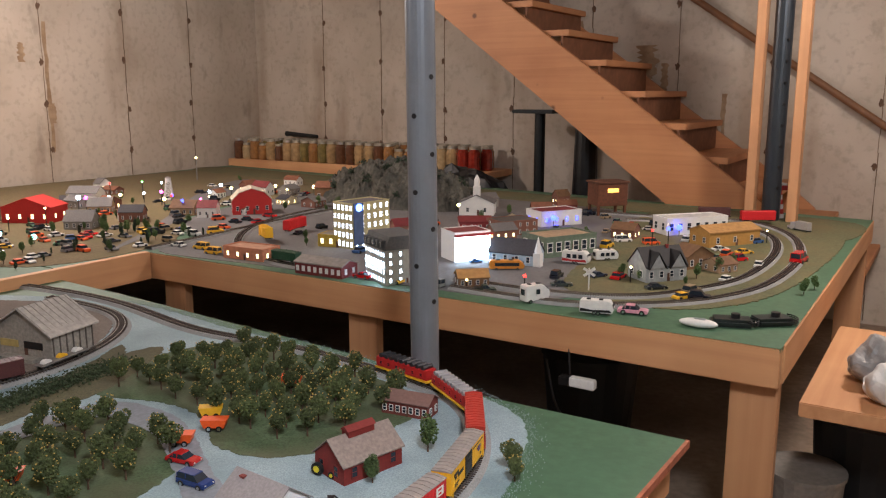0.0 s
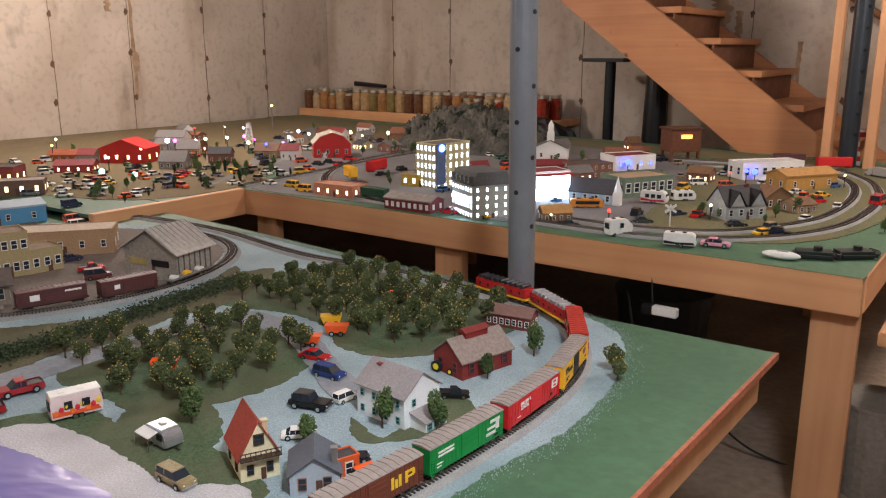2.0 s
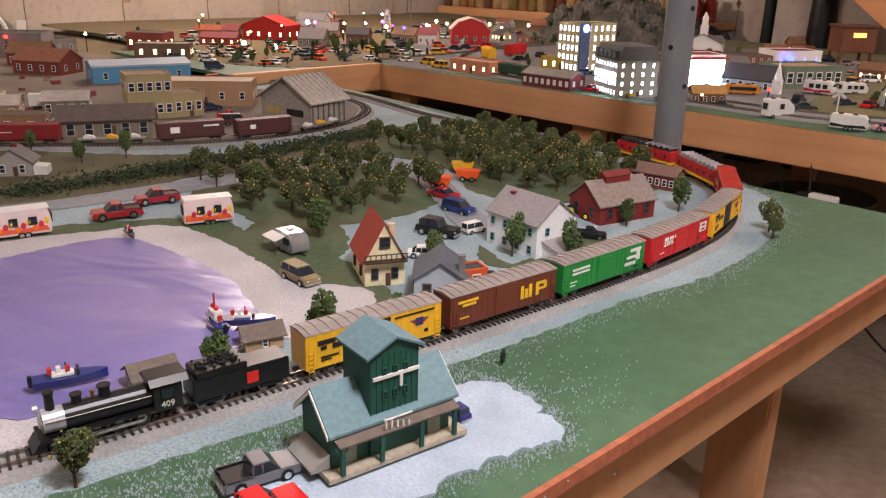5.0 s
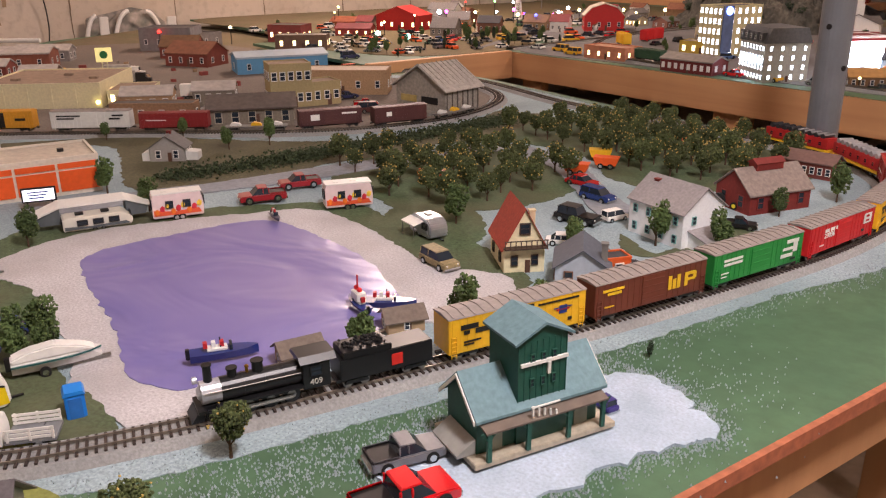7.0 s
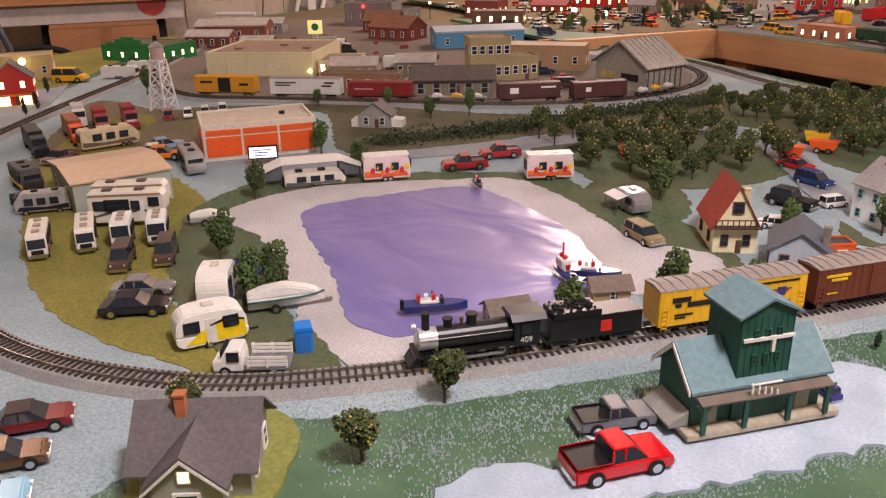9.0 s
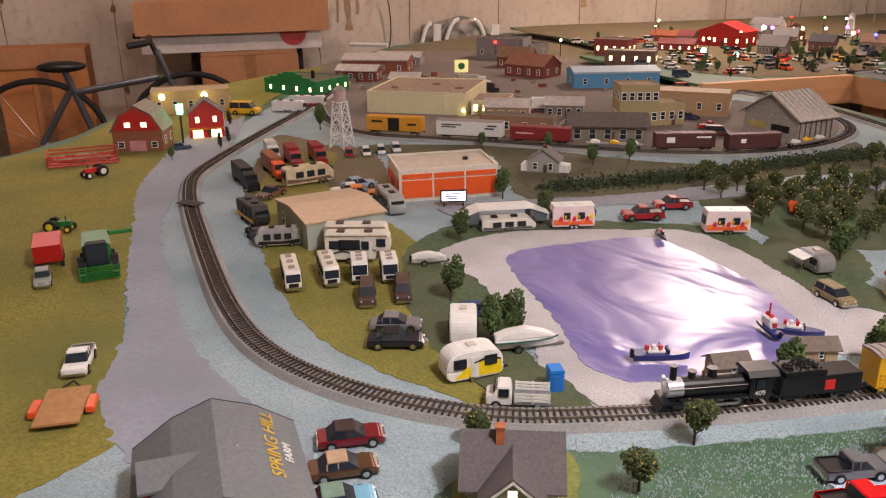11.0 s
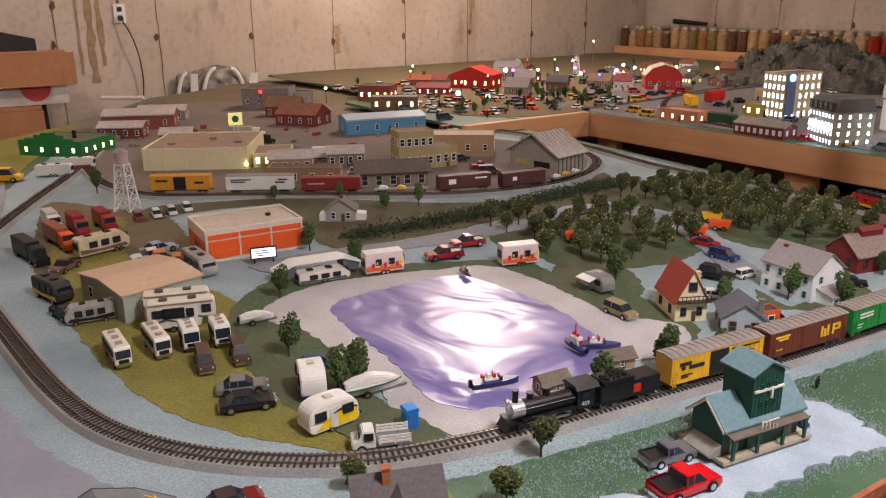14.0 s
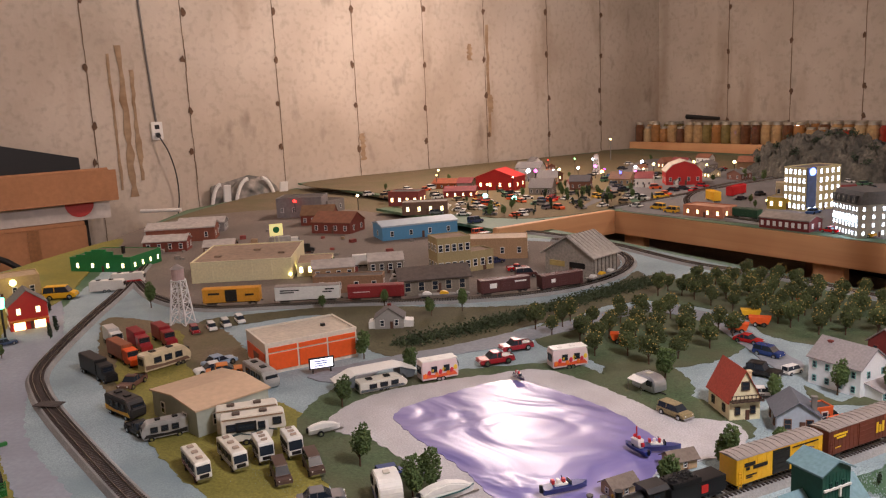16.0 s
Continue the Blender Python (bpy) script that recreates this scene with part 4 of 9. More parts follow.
# timber grade crossing beside the farm lane
cr = thing("grade_crossing", -1.50, .708, Z + .0128, 20, "dark timber grade crossing laid over the rails", "crossing")
for k in range(5):
    bm = bmesh.new()
    box(bm, -.028, .028, -.0145 + k * .006, -.0095 + k * .006, 0, .0018)
    part("plank", bm, mat("dark_plank", (66, 58, 54), .8, 0, .3, 200), cr)


# ---- rolling stock ----
def wheelset(t, x, m=BLACK):
    b = bmesh.new()
    for s in (-1, 1):
        prism(b, [(-.013, .005), (.013, .005), (.011, .009), (-.011, .009)], s * .0105, s * .0125)
    box(b, -.006, .006, -.010, .010, .006, .0095)
    o = part("truck", b, m, t)
    o.matrix_basis = pose(x, 0, 0)
    for wx in (-.009, .009):
        for s in (-1, 1):
            me = unit_mesh("rail_wheel", lambda bm: rod(bm, (0, -.0012, 0), (0, .0012, 0), .0052, 14), STEEL)
            share("wheel", me, o, pose(wx, s * .0085, .0052))


def boxcar(x, y, rz, body, roofm, label, marks=(), L=.168, W=.034, H=.050, door=None, z=Z + .0125, ribs=14, name="toy_boxcar"):
    """A freight car with ribbed sides, sliding doors, ladders and lettering bars."""
    t = thing(name, x, y, z, rz, label, "model train car")
    bm = bmesh.new()
    box(bm, -L / 2, L / 2, -W / 2, W / 2, .0105, H)
    part("body", bm, body, t, bevel=.0005)
    bm = bmesh.new()
    prism(bm, [(-W / 2 - .0008, H), (W / 2 + .0008, H), (W / 2, H + .0012), (0, H + .0035), (-W / 2, H + .0012)], -L / 2 - .0005, L / 2 + .0005, "x")
    part("roof", bm, roofm, t)
    rib = unit_mesh("roof_rib_%.4f_%.4f_%s" % (W, H, roofm.name), lambda bm: prism(bm, [(-W / 2, H + .0012), (0, H + .0035), (W / 2, H + .0012), (W / 2, H + .0022), (0, H + .0046), (-W / 2, H + .0022)], -.0008, .0008, "x"), roofm)
    for i in range(ribs):
        share("roof_rib", rib, t, pose(-L / 2 + L * (i + .5) / ribs, 0, 0))
    for s in (-1, 1):
        bm = bmesh.new()
        box(bm, -.017, .017, *sorted((s * W / 2, s * (W / 2 + .0012))), .012, H - .002)
        for k in range(4):
            box(bm, -.0165, .0165, *sorted((s * W / 2, s * (W / 2 + .0018))), .018 + k * .008, .0188 + k * .008)
        part("door", bm, door or body, t)
        bm = bmesh.new()
        for i in range(int(ribs * 1.4)):
            xx = -L / 2 + L * (i + .5) / (ribs * 1.4)
            if abs(xx) > .019:
                box(bm, xx - .0003, xx + .0003, *sorted((s * W / 2, s * (W / 2 + .0005))), .013, H - .001)
        part("side_ribbing", bm, body, t)["kind"] = "stuff"
        for e in (-1, 1):
            bm = bmesh.new()
            lx = e * (L / 2 - .006)
            for k in range(5):
                box(bm, lx - .003, lx + .003, *sorted((s * W / 2, s * (W / 2 + .0012))), .009 + k * .005, .0096 + k * .005)
            for q in (-.003, .003):
                box(bm, lx + q - .0003, lx + q + .0003, *sorted((s * W / 2, s * (W / 2 + .0011))), .006, .031)
            part("ladder", bm, body, t)
        for mx0, mx1, mz0, mz1, mm in marks:
            bm = bmesh.new()
            box(bm, *sorted((-s * mx0 * L, -s * mx1 * L)), *sorted((s * (W / 2 + .0006), s * (W / 2 + .0011))), .0105 + mz0 * (H - .0105), .0105 + mz1 * (H - .0105))
            part("lettering_bar", bm, mm, t)
    bm = bmesh.new()
    box(bm, -L / 2 + .004, L / 2 - .004, -W * .35, W * .35, .0075, .0104)
    for e in (-1, 1):
        box(bm, *sorted((e * L / 2, e * (L / 2 + .007))), -.002, .002, .0075, .0105)
    part("underframe", bm, BLACK, t)
    for e in (-1, 1):
        wheelset(t, e * L * .36)
    return t


YEL = mat("boxcar_yellow", (236, 182, 34), .45, 0, .06, 200, 0, .06, 25)
BRN = mat("boxcar_brown", (112, 56, 40), .5, 0, .08, 200, 0, .08, 25)
GRN = mat("boxcar_green", (34, 140, 62), .45, 0, .06, 200, 0, .06, 25)
RED = mat("boxcar_red", (206, 36, 40), .45, 0, .06, 200, 0, .06, 25)
PRED = mat("boxcar_dull_red", (172, 52, 40), .5, 0, .08, 200, 0, .08, 25)
ROOFG = mat("boxcar_roof", (150, 140, 134), .6, 0, .12, 150, 0, .15, 20)
YMARK, WMARK, KMARK = col(240, 196, 40), col(235, 233, 226), col(30, 28, 26)
BMARK, RMARK = col(40, 60, 130), col(190, 40, 44)
M_YEL = [(-.42, -.30, .66, .80, KMARK), (-.40, -.36, .52, .62, KMARK), (-.32, -.16, .50, .64, KMARK), (-.40, -.28, .28, .33, KMARK), (-.40, -.33, .20, .24, KMARK), (.13, .44, .84, .89, KMARK), (.27, .37, .55, .60, RMARK), (.29, .35, .46, .70, BMARK), (.25, .39, .62, .65, BMARK), (.36, .39, .2, .3, KMARK)]
M_WP = [(-.44, -.26, .74, .82, YMARK), (-.40, -.28, .62, .70, YMARK), (-.42, -.34, .25, .29, YMARK), (-.08, -.03, .4, .55, WMARK), (.14, .17, .3, .74, YMARK), (.18, .21, .3, .62, YMARK), (.22, .25, .3, .74, YMARK), (.29, .32, .3, .74, YMARK), (.32, .39, .64, .74, YMARK), (.32, .39, .46, .54, YMARK), (.37, .40, .5, .7, YMARK)]
M_BN = [(-.40, -.20, .70, .78, WMARK), (-.40, -.20, .56, .64, WMARK), (-.42, -.34, .30, .34, WMARK), (-.42, -.36, .18, .22, WMARK), (.02, .08, .38, .5, WMARK), (.30, .44, .74, .86, WMARK), (.26, .40, .50, .60, WMARK), (.24, .38, .26, .38, WMARK), (.38, .43, .40, .80, WMARK), (.36, .42, .12, .2, KMARK)]
M_FEC = [(-.28, -.22, .68, .80, WMARK), (-.20, -.14, .68, .80, WMARK), (-.12, -.06, .68, .80, WMARK), (-.34, -.28, .22, .26, WMARK), (.32, .44, .80, .86, WMARK), (.32, .35, .50, .80, WMARK), (.41, .44, .50, .80, WMARK), (.32, .44, .48, .53, WMARK), (.35, .41, .62, .7, WMARK), (.3, .34, .2, .3, KMARK)]
M_PRR = [(-.38, -.12, .42, .48, WMARK), (.32, .38, .55, .78, WMARK)]

arc = even(main_line, .001)
# the engine's pilot stands beside the pond's near end
front = min(range(len(arc)), key=lambda i: (arc[i][0].x + .350) ** 2 + (arc[i][0].y - .735) ** 2)


def on_track(back):
    i = max(0, front - int(round(back * 1000)))
    p, a = arc[i]
    return p.x, p.y, math.degrees(a)


def chord(back, L):
    p, q = on_track(back), on_track(back + L)
    return (p[0] + q[0]) / 2, (p[1] + q[1]) / 2, math.degrees(math.atan2(p[1] - q[1], p[0] - q[0]))


def locomotive():
    x, y, a = chord(.01, .125)
    t = thing("toy_steam_engine", x, y, Z + .0125, a, "black steam engine model with a silver smokebox front", "model train engine")
    K = mat("engine_black", (24, 24, 26), .38, 0, .15, 200)
    SIL = mat("smokebox_silver", (196, 196, 200), .4, .5, .1, 200)
    b = bmesh.new()
    rod(b, (-.035, 0, .026), (.040, 0, .026), .0115, 20)
    part("boiler", b, K, t, smooth=False)
    b = bmesh.new()
    rod(b, (.040, 0, .026), (.058, 0, .026), .0112, 20)
    rod(b, (.058, 0, .026), (.061, 0, .026), .008, 16, .005)
    part("smokebox", b, SIL, t)
    b = bmesh.new()
    for bx in (-.02, -.002, .018):
        rod(b, (bx, 0, .026), (bx + .0012, 0, .026), .0119, 20)
    part("boiler_band", b, K, t)
    for bx, r, h in ((.050, .0042, .016), (.028, .0048, .008), (.004, .0055, .010)):
        b = bmesh.new()
        rod(b, (bx, 0, .034), (bx, 0, .036 + h), r, 14, r * .9)
        rod(b, (bx, 0, .036 + h), (bx, 0, .0375 + h), r * 1.12, 14)
        part("smokestack" if bx > .045 else "dome", b, K, t)
    b = bmesh.new()
    rod(b, (.014, 0, .036), (.014, 0, .043), .0016, 8)
    ball(b, (.014, 0, .043), .0024, 1)
    part("bell", b, mat("brass", (190, 140, 60), .3, .9), t)
    b = bmesh.new()
    box(b, -.062, -.035, -.0155, .0155, .012, .040)
    part("cab", b, K, t, bevel=.0006)
    b = bmesh.new()
    prism(b, [(-.018, .040), (.018, .040), (.012, .0455), (-.012, .0455)], -.068, -.032, "x")
    part("cab_roof", b, K, t)
    for s in (-1, 1):
        window(t, -.048, s * .0158, .026, 0 if s < 0 else 180, .010, .009, GLASSY, K)
        b = bmesh.new()
        roof_word(t, "409", .0085, col(200, 196, 186), pose(-.0475, s * .0160, .0165, 90, 0, 0 if s < 0 else 180))
        box(b, -.035, .046, *sorted((s * .009, s * .0165)), .0155, .0168)
        part("running_board", b, K, t)
        b = bmesh.new()
        box(b, .040, .056, *sorted((s * .010, s * .0165)), .006, .014)
        part("cylinder", b, K, t, bevel=.0015)
        for wx in (-.024, -.004, .016):
            me = unit_mesh("driver", lambda bm: (rod(bm, (0, -.0014, 0), (0, .0014, 0), .0085, 20)), K)
            w = share("driving_wheel", me, t, pose(wx, s * .0092, .0085))
            share("tread_ring", unit_mesh("driver_rim", lambda bm: rod(bm, (0, -.0016, 0), (0, .0016, 0), .0045, 12), STEEL), w, pose(0, 0, 0))
        b = bmesh.new()
        rod(b, (-.026, s * .0118, .008), (.044, s * .0118, .0095), .0011, 6)
        rod(b, (-.024, s * .0128, .0065), (.016, s * .0128, .0065), .0012, 6)
        part("side_rod", b, STEEL, t)
        for wx in (.034, .052):
            share("pilot_wheel", unit_mesh("pilot_wheel", lambda bm: rod(bm, (0, -.0012, 0), (0, .0012, 0), .0048, 14), K), t, pose(wx, s * .0088, .0048))
    b = bmesh.new()
    box(b, -.060, .060, -.008, .008, .010, .015)
    part("frame_bar", b, K, t)
    b = bmesh.new()
    prism(b, [(.058, .003), (.070, .003), (.064, .012), (.058, .013)], -.013, .013)
    box(b, .056, .0635, -.016, .016, .012, .0152)
    part("pilot", b, K, t)
    b = bmesh.new()
    rod(b, (.060, 0, .040), (.064, 0, .040), .0034, 12)
    part("headlamp", b, SIL, t)
    b = bmesh.new()
    for s in (-1, 1):
        rod(b, (-.034, s * .0128, .030), (.056, s * .0122, .030), .0005, 5)
    part("handrail", b, STEEL, t)
    x, y, a = chord(.142, .105)
    t = thing("toy_tender", x, y, Z + .0125, a, "black coal tender with a red square emblem", "model train car")
    b = bmesh.new()
    box(b, -.050, .050, -.0155, .0155, .011, .034)
    part("tank", b, K, t, bevel=.0008)
    b = bmesh.new()
    box(b, -.005, .046, -.0155, .0155, .034, .041)
    part("coal_bunker", b, K, t, bevel=.0008)
    b = bmesh.new()
    for i in range(60):
        ball(b, (rng.uniform(0, .042), rng.uniform(-.012, .012), .041 + rng.uniform(0, .002)), rng.uniform(.0012, .0024), 1)
    part("coal", b, mat("coal", (18, 18, 18), .5, 0, .4, 300), t)
    for s in (-1, 1):
        b = bmesh.new()
        box(b, -.016, -.004, *sorted((s * .0155, s * .0161)), .016, .028)
        part("emblem", b, col(206, 44, 34), t)
    b = bmesh.new()
    box(b, -.053, .053, -.011, .011, .008, .011)
    part("underframe", b, K, t)
    for e in (-1, 1):
        wheelset(t, e * .032)


locomotive()
pos = .262
STEP = .187
for body, label, marks, door in ((YEL, "yellow ribbed boxcar with black door", M_YEL, KMARK), (BRN, "brown boxcar with yellow lettering bars", M_WP, BRN), (GRN, "bright green boxcar with a white emblem", M_BN, GRN), (RED, "bright red boxcar with white lettering bars", M_FEC, RED), (YEL, "second yellow ribbed boxcar with black door", M_YEL, KMARK), (PRED, "dull red high-cube boxcar", M_PRR, PRED)):
    x, y, a = chord(pos, STEP - .012)
    # the lettered side faces the table's outer edge
    t = boxcar(x, y, a + 180, body, ROOFG if body is not PRED else PRED, label, marks, L=STEP - .013, door=door)
    if body is RED:
        for s in (-1, 1):
            roof_word(t, "23036", .0105, WMARK, pose(s * .036, s * .0178, .029, 90, 0, 0 if s < 0 else 180))
    pos += STEP


def caboose(label, load, back):
    x, y, a = chord(back, .17)
    t = thing("toy_work_car", x, y, Z + .0125, a + 180, label, "model train car")
    R = mat("work_car_red", (176, 34, 34), .5, 0, .08, 200)
    b = bmesh.new()
    box(b, -.082, .082, -.016, .016, .014, .036)
    part("body", b, R, t, bevel=.0006)
    b = bmesh.new()
    box(b, -.085, .085, -.0175, .0175, .0085, .0125)
    part("sill", b, YEL, t)
    b = bmesh.new()
    for i in range(9):
        rod(b, (-.068 + i * .017, -.015, .040), (-.068 + i * .017, .015, .040), .0055, 10)
    part("load", b, load, t)["kind"] = "stuff"
    for s in (-1, 1):
        for i in range(6):
            window(t, -.065 + i * .026, s * .0163, .021, 0 if s < 0 else 180, .007, .007, GLASSY, R)
    for e in (-1, 1):
        wheelset(t, e * .06)


caboose("red work car with a silver drum load", mat("silver_load", (190, 190, 194), .35, .6), pos)
caboose("red work car with a dark drum load", mat("dark_load", (60, 60, 64), .4, .4), pos + STEP)

# parked freight cars in the yard, on their own track
TTX = mat("old_yellow", (214, 150, 40), .55, 0, .1, 200)
boxcar(-1.775, 1.463, 34, TTX, TTX, "old yellow boxcar parked in the yard", [(-.4, -.2, .6, .75, KMARK), (.25, .4, .45, .6, KMARK)], door=KMARK)
boxcar(-1.578, 1.577, 33, WHITE, ROOFG, "white boxcar parked in the yard", [(-.42, -.12, .7, .78, KMARK), (-.42, -.2, .54, .62, KMARK), (.24, .38, .5, .6, KMARK), (.28, .42, .7, .8, KMARK)], L=.19)
boxcar(-1.402, 1.678, 34, col(140, 40, 42), col(132, 44, 44), "dark red boxcar parked in the yard", [(-.4, -.1, .5, .56, WMARK)], L=.165, H=.044)
SFB = mat("boxcar_oxide", (86, 48, 46), .55, 0, .1, 200)
boxcar(-1.088, 1.885, 50, SFB, SFB, "oxide brown boxcar with a round white emblem", [(-.32, -.18, .35, .75, WMARK), (.18, .42, .68, .8, WMARK)], L=.155, H=.046)
boxcar(-.963, 2.005, 56, SFB, SFB, "oxide brown boxcar beside the warehouse", [(-.28, -.18, .4, .7, WMARK)], L=.14, H=.046)


def flatcar(x, y, rz, label):
    t = thing("toy_flatcar", x, y, Z + .0125, rz, label, "model train car")
    b = bmesh.new()
    box(b, -.075, .075, -.016, .016, .010, .0125)
    part("deck", b, mat("deck_grey", (120, 116, 112), .7), t, bevel=.0005)
    for px in (-.05, .0, .05):
        b = bmesh.new()
        prism(b, [(px - .014, .0125), (px + .014, .0125), (px + .011, .018), (px - .004, .022), (px - .012, .018)], -.007, .007)
        part("load", b, WHITE if px else YEL, t, bevel=.001)
    for e in (-1, 1):
        wheelset(t, e * .055)


flatcar(-.898, 2.175, 80, "grey flatcar carrying small white machines")
flatcar(-1.225, 1.772, 36, "grey flatcar carrying small white and yellow machines")

# ---- buildings of the near table ----
DG = mat("depot_green", (24, 80, 66), .55, 0, .12, 200, 0, .1, 20)
DGR = mat("depot_roof_green", (104, 136, 144), .7, 0, .15, 200, .0004)
TAN = mat("tan_board", (176, 166, 146), .8, 0, .15, 200)


def depot():
    w = .126
    posts = (-.059, -.02, .022, .059)
    t = thing("lumber_depot", -.075, .885, Z + .006, 58, "green lumber depot model with a central tower and loading dock", "model building")
    b = bmesh.new()
    box(b, -.072, .075, -.014, .062, 0, .005)
    part("dock", b, TAN, t, bevel=.0006)
    b = bmesh.new()
    prism(b, [(0, .005), (.052, .005), (.052, .040), (.026, .062), (0, .040)], -w / 2, w / 2, "x")
    part("wall", b, DG, t)
    b = bmesh.new()
    prism(b, [(-.008, .0345), (.026, .0625), (.060, .0345), (.060, .0370), (.026, .0650), (-.008, .0370)], -w / 2 - .005, w / 2 + .005, "x")
    part("roof", b, DGR, t)
    b = bmesh.new()
    prism(b, [(-.025, .005), (.025, .005), (.025, .090), (.0, .101), (-.025, .090)], -.003, .044, "y")
    part("tower", b, DG, t)
    b = bmesh.new()
    prism(b, [(-.030, .0886), (0, .1015), (.030, .0886), (.030, .0906), (0, .1036), (-.030, .0906)], -.007, .048, "y")
    part("tower_roof", b, DGR, t)
    for i in range(3):
        for k in range(2):
            window(t, -.011 + i * .011, -.0036, .052 + k * .02, 0, .003, .006, GLASSY, DG)
    b = bmesh.new()
    box(b, -.023, .025, -.0055, -.0032, .070, .0725)
    box(b, .004, .007, -.0058, -.0034, .060, .070)
    part("hoist_beam", b, WHITE, t)
    b = bmesh.new()
    prism(b, [(-.017, .029), (-.001, .033), (-.001, .0345), (-.017, .0305)], -w / 2, w / 2, "x")
    part("awning", b, mat("awning_boards", (110, 98, 88), .8), t)
    for px in posts:
        b = bmesh.new()
        box(b, px - .002, px + .002, -.016, -.013, .005, .030)
        part("post", b, DG, t)
        for q in (-1, 1):
            b = bmesh.new()
            prism(b, [(px, .021), (px + q * .008, .030), (px + q * .006, .030), (px, .024)], -.0152, -.0138)
            part("brace", b, DG, t)
    for i in range(9):      # corner boards and battens of the tower
        b = bmesh.new()
        px = -.0245 + i * .0061
        box(b, px - .0004, px + .0004, -.0036, -.003, .034, .089)
        part("batten", b, DG, t)
    for i in range(4):
        b = bmesh.new()
        px = -.045 + i * .03
        box(b, px - .007, px + .007, -.0012, .0004, .005, .024)
        part("door", b, mat("depot_door", (140, 146, 132), .7), t)
    b = bmesh.new()
    for k in range(5):
        box(b, -.018 + k * .006, -.0165 + k * .006, -.017, -.0155, .034 - k * .001, .042 - k * .002)
    box(b, -.019, .010, -.0172, -.0156, .0405, .0415)
    part("stair_rail", b, WHITE, t)
    b = bmesh.new()
    prism(b, [(-.030, .006), (-.012, .006), (-.012, .018), (-.030, .008)], .0, .046, "y", Matrix.Translation((-.052, 0, 0)))
    part("ramp", b, mat("ramp_grey", (150, 150, 144), .8), t)
    for s in (-1, 1):
        b = bmesh.new()
        for sg in (0, 1):
            prism(b, [(-.006, .037), (.026, .0635), (.026, .060), (-.006, .0335)] if sg == 0 else [(.058, .037), (.026, .0635), (.026, .060), (.058, .0335)], s * (w / 2 + .0052), s * (w / 2 + .0064), "x")
        part("signboard", b, WHITE, t)
    t.scale = (1, 1, 1.15)


depot()

ORG = mat("orange_panel", (232, 92, 28), .5, 0, .06, 150)
CREAM = mat("cream_wall", (216, 206, 190), .7, 0, .1, 150)
t = thing("storage_building", -1.188, 1.159, Z + L1, 62, "white storage building model with orange panels", "model building")
b = bmesh.new()
box(b, -.109, .109, 0, .15, 0, .066)
part("wall", b, CREAM, t)
b = bmesh.new()
box(b, -.105, .105, .004, .146, .066, .067)
part("roof", b, mat("flat_roof_cream", (196, 184, 166), .8, 0, .15, 100), t)
b = bmesh.new()
for x0, x1, y0, y1 in ((-.110, .110, -.001, .004), (-.110, .110, .146, .151), (-.110, -.105, .004, .146), (.105, .110, .004, .146)):
    box(b, x0, x1, y0, y1, .066, .071)
part("parapet", b, CREAM, t)
b = bmesh.new()
rod(b, (.055, .075, .067), (.055, .075, .073), .006, 12)
part("roof_vent", b, BLACK, t)
for i in range(3):
    b = bmesh.new()
    box(b, -.103 + i * .0707, -.037 + i * .0707, -.0025, 0, .008, .046)
    part("orange_panel", b, ORG, t)
    b = bmesh.new()
    box(b, -.103 + i * .0707, -.037 + i * .0707, -.0025, 0, .050, .060)
    part("orange_panel", b, ORG, t)
for i in range(2):
    b = bmesh.new()
    box(b, -.1115, -.109, .008 + i * .07, .070 + i * .07, .008, .046)
    part("orange_panel", b, ORG, t)
b = bmesh.new()
box(b, -.112, -.109, .05, .09, 0, .036)
part("door", b, mat("brown_door", (120, 70, 50), .6), t)

t = thing("billboard", -1.133, 1.124, Z + L1, 52, "lit white billboard with scrawled bars on dark legs", "sign")
b = bmesh.new()
box(b, -.028, .028, -.002, .002, .012, .038)
part("frame", b, BLACK, t, bevel=.0006)
b = bmesh.new()
box(b, -.025, .025, -.003, -.0018, .015, .035)
part("face", b, glow("billboard_face", (240, 240, 250), 1.2), t)
for k in range(3):
    b = bmesh.new()
    box(b, -.018 + k * .001, .016 - k * .004, -.0036, -.0029, .029 - k * .005, .031 - k * .005)
    part("writing_bar", b, BMARK, t)
for px in (-.02, .02):
    b = bmesh.new()
    box(b, px - .0015, px + .0015, -.001, .001, 0, .012)
    part("leg", b, BLACK, t)

building("metal_shed", -1.104, .752, -1.072, .900, .175, .050, mat("pale_green_siding", (166, 172, 160), .6, 0, .08, 100), mat("tan_metal_roof", (206, 178, 148), .5, 0, .08, 80), "pale green metal shed model with a broad tan roof", "gable", .010, "x", nf=2, ns=2, door=True, z=Z + L2)
t = building("cottage", -.287, 1.242, -.243, 1.278, .085, .040, mat("cream_plaster", (236, 224, 184), .8, 0, .1, 150), mat("red_tile_roof", (166, 66, 46), .75, 0, .2, 240, .0008), "cream cottage model with a steep red tile roof", "gable", .052, "y", rows=1, nf=2, ns=2, trim=mat("dark_trim", (70, 52, 40), .7), chimney=(.012, .012, -.006, mat("cream_chimney", (214, 198, 160), .8)), wh=.013)
b = bmesh.new()
box(b, -.03, .03, -.012, 0, .038, .040)
for k in range(9):
    box(b, -.03 + k * .0073, -.0288 + k * .0073, -.012, -.0108, .040, .050)
box(b, -.03, .03, -.0122, -.0106, .050, .0512)
part("balcony", b, mat("dark_trim", (70, 52, 40)), t)
window(t, 0, -.0008, .058, 0, .012, .013, GLASSY, MATS["dark_trim"])
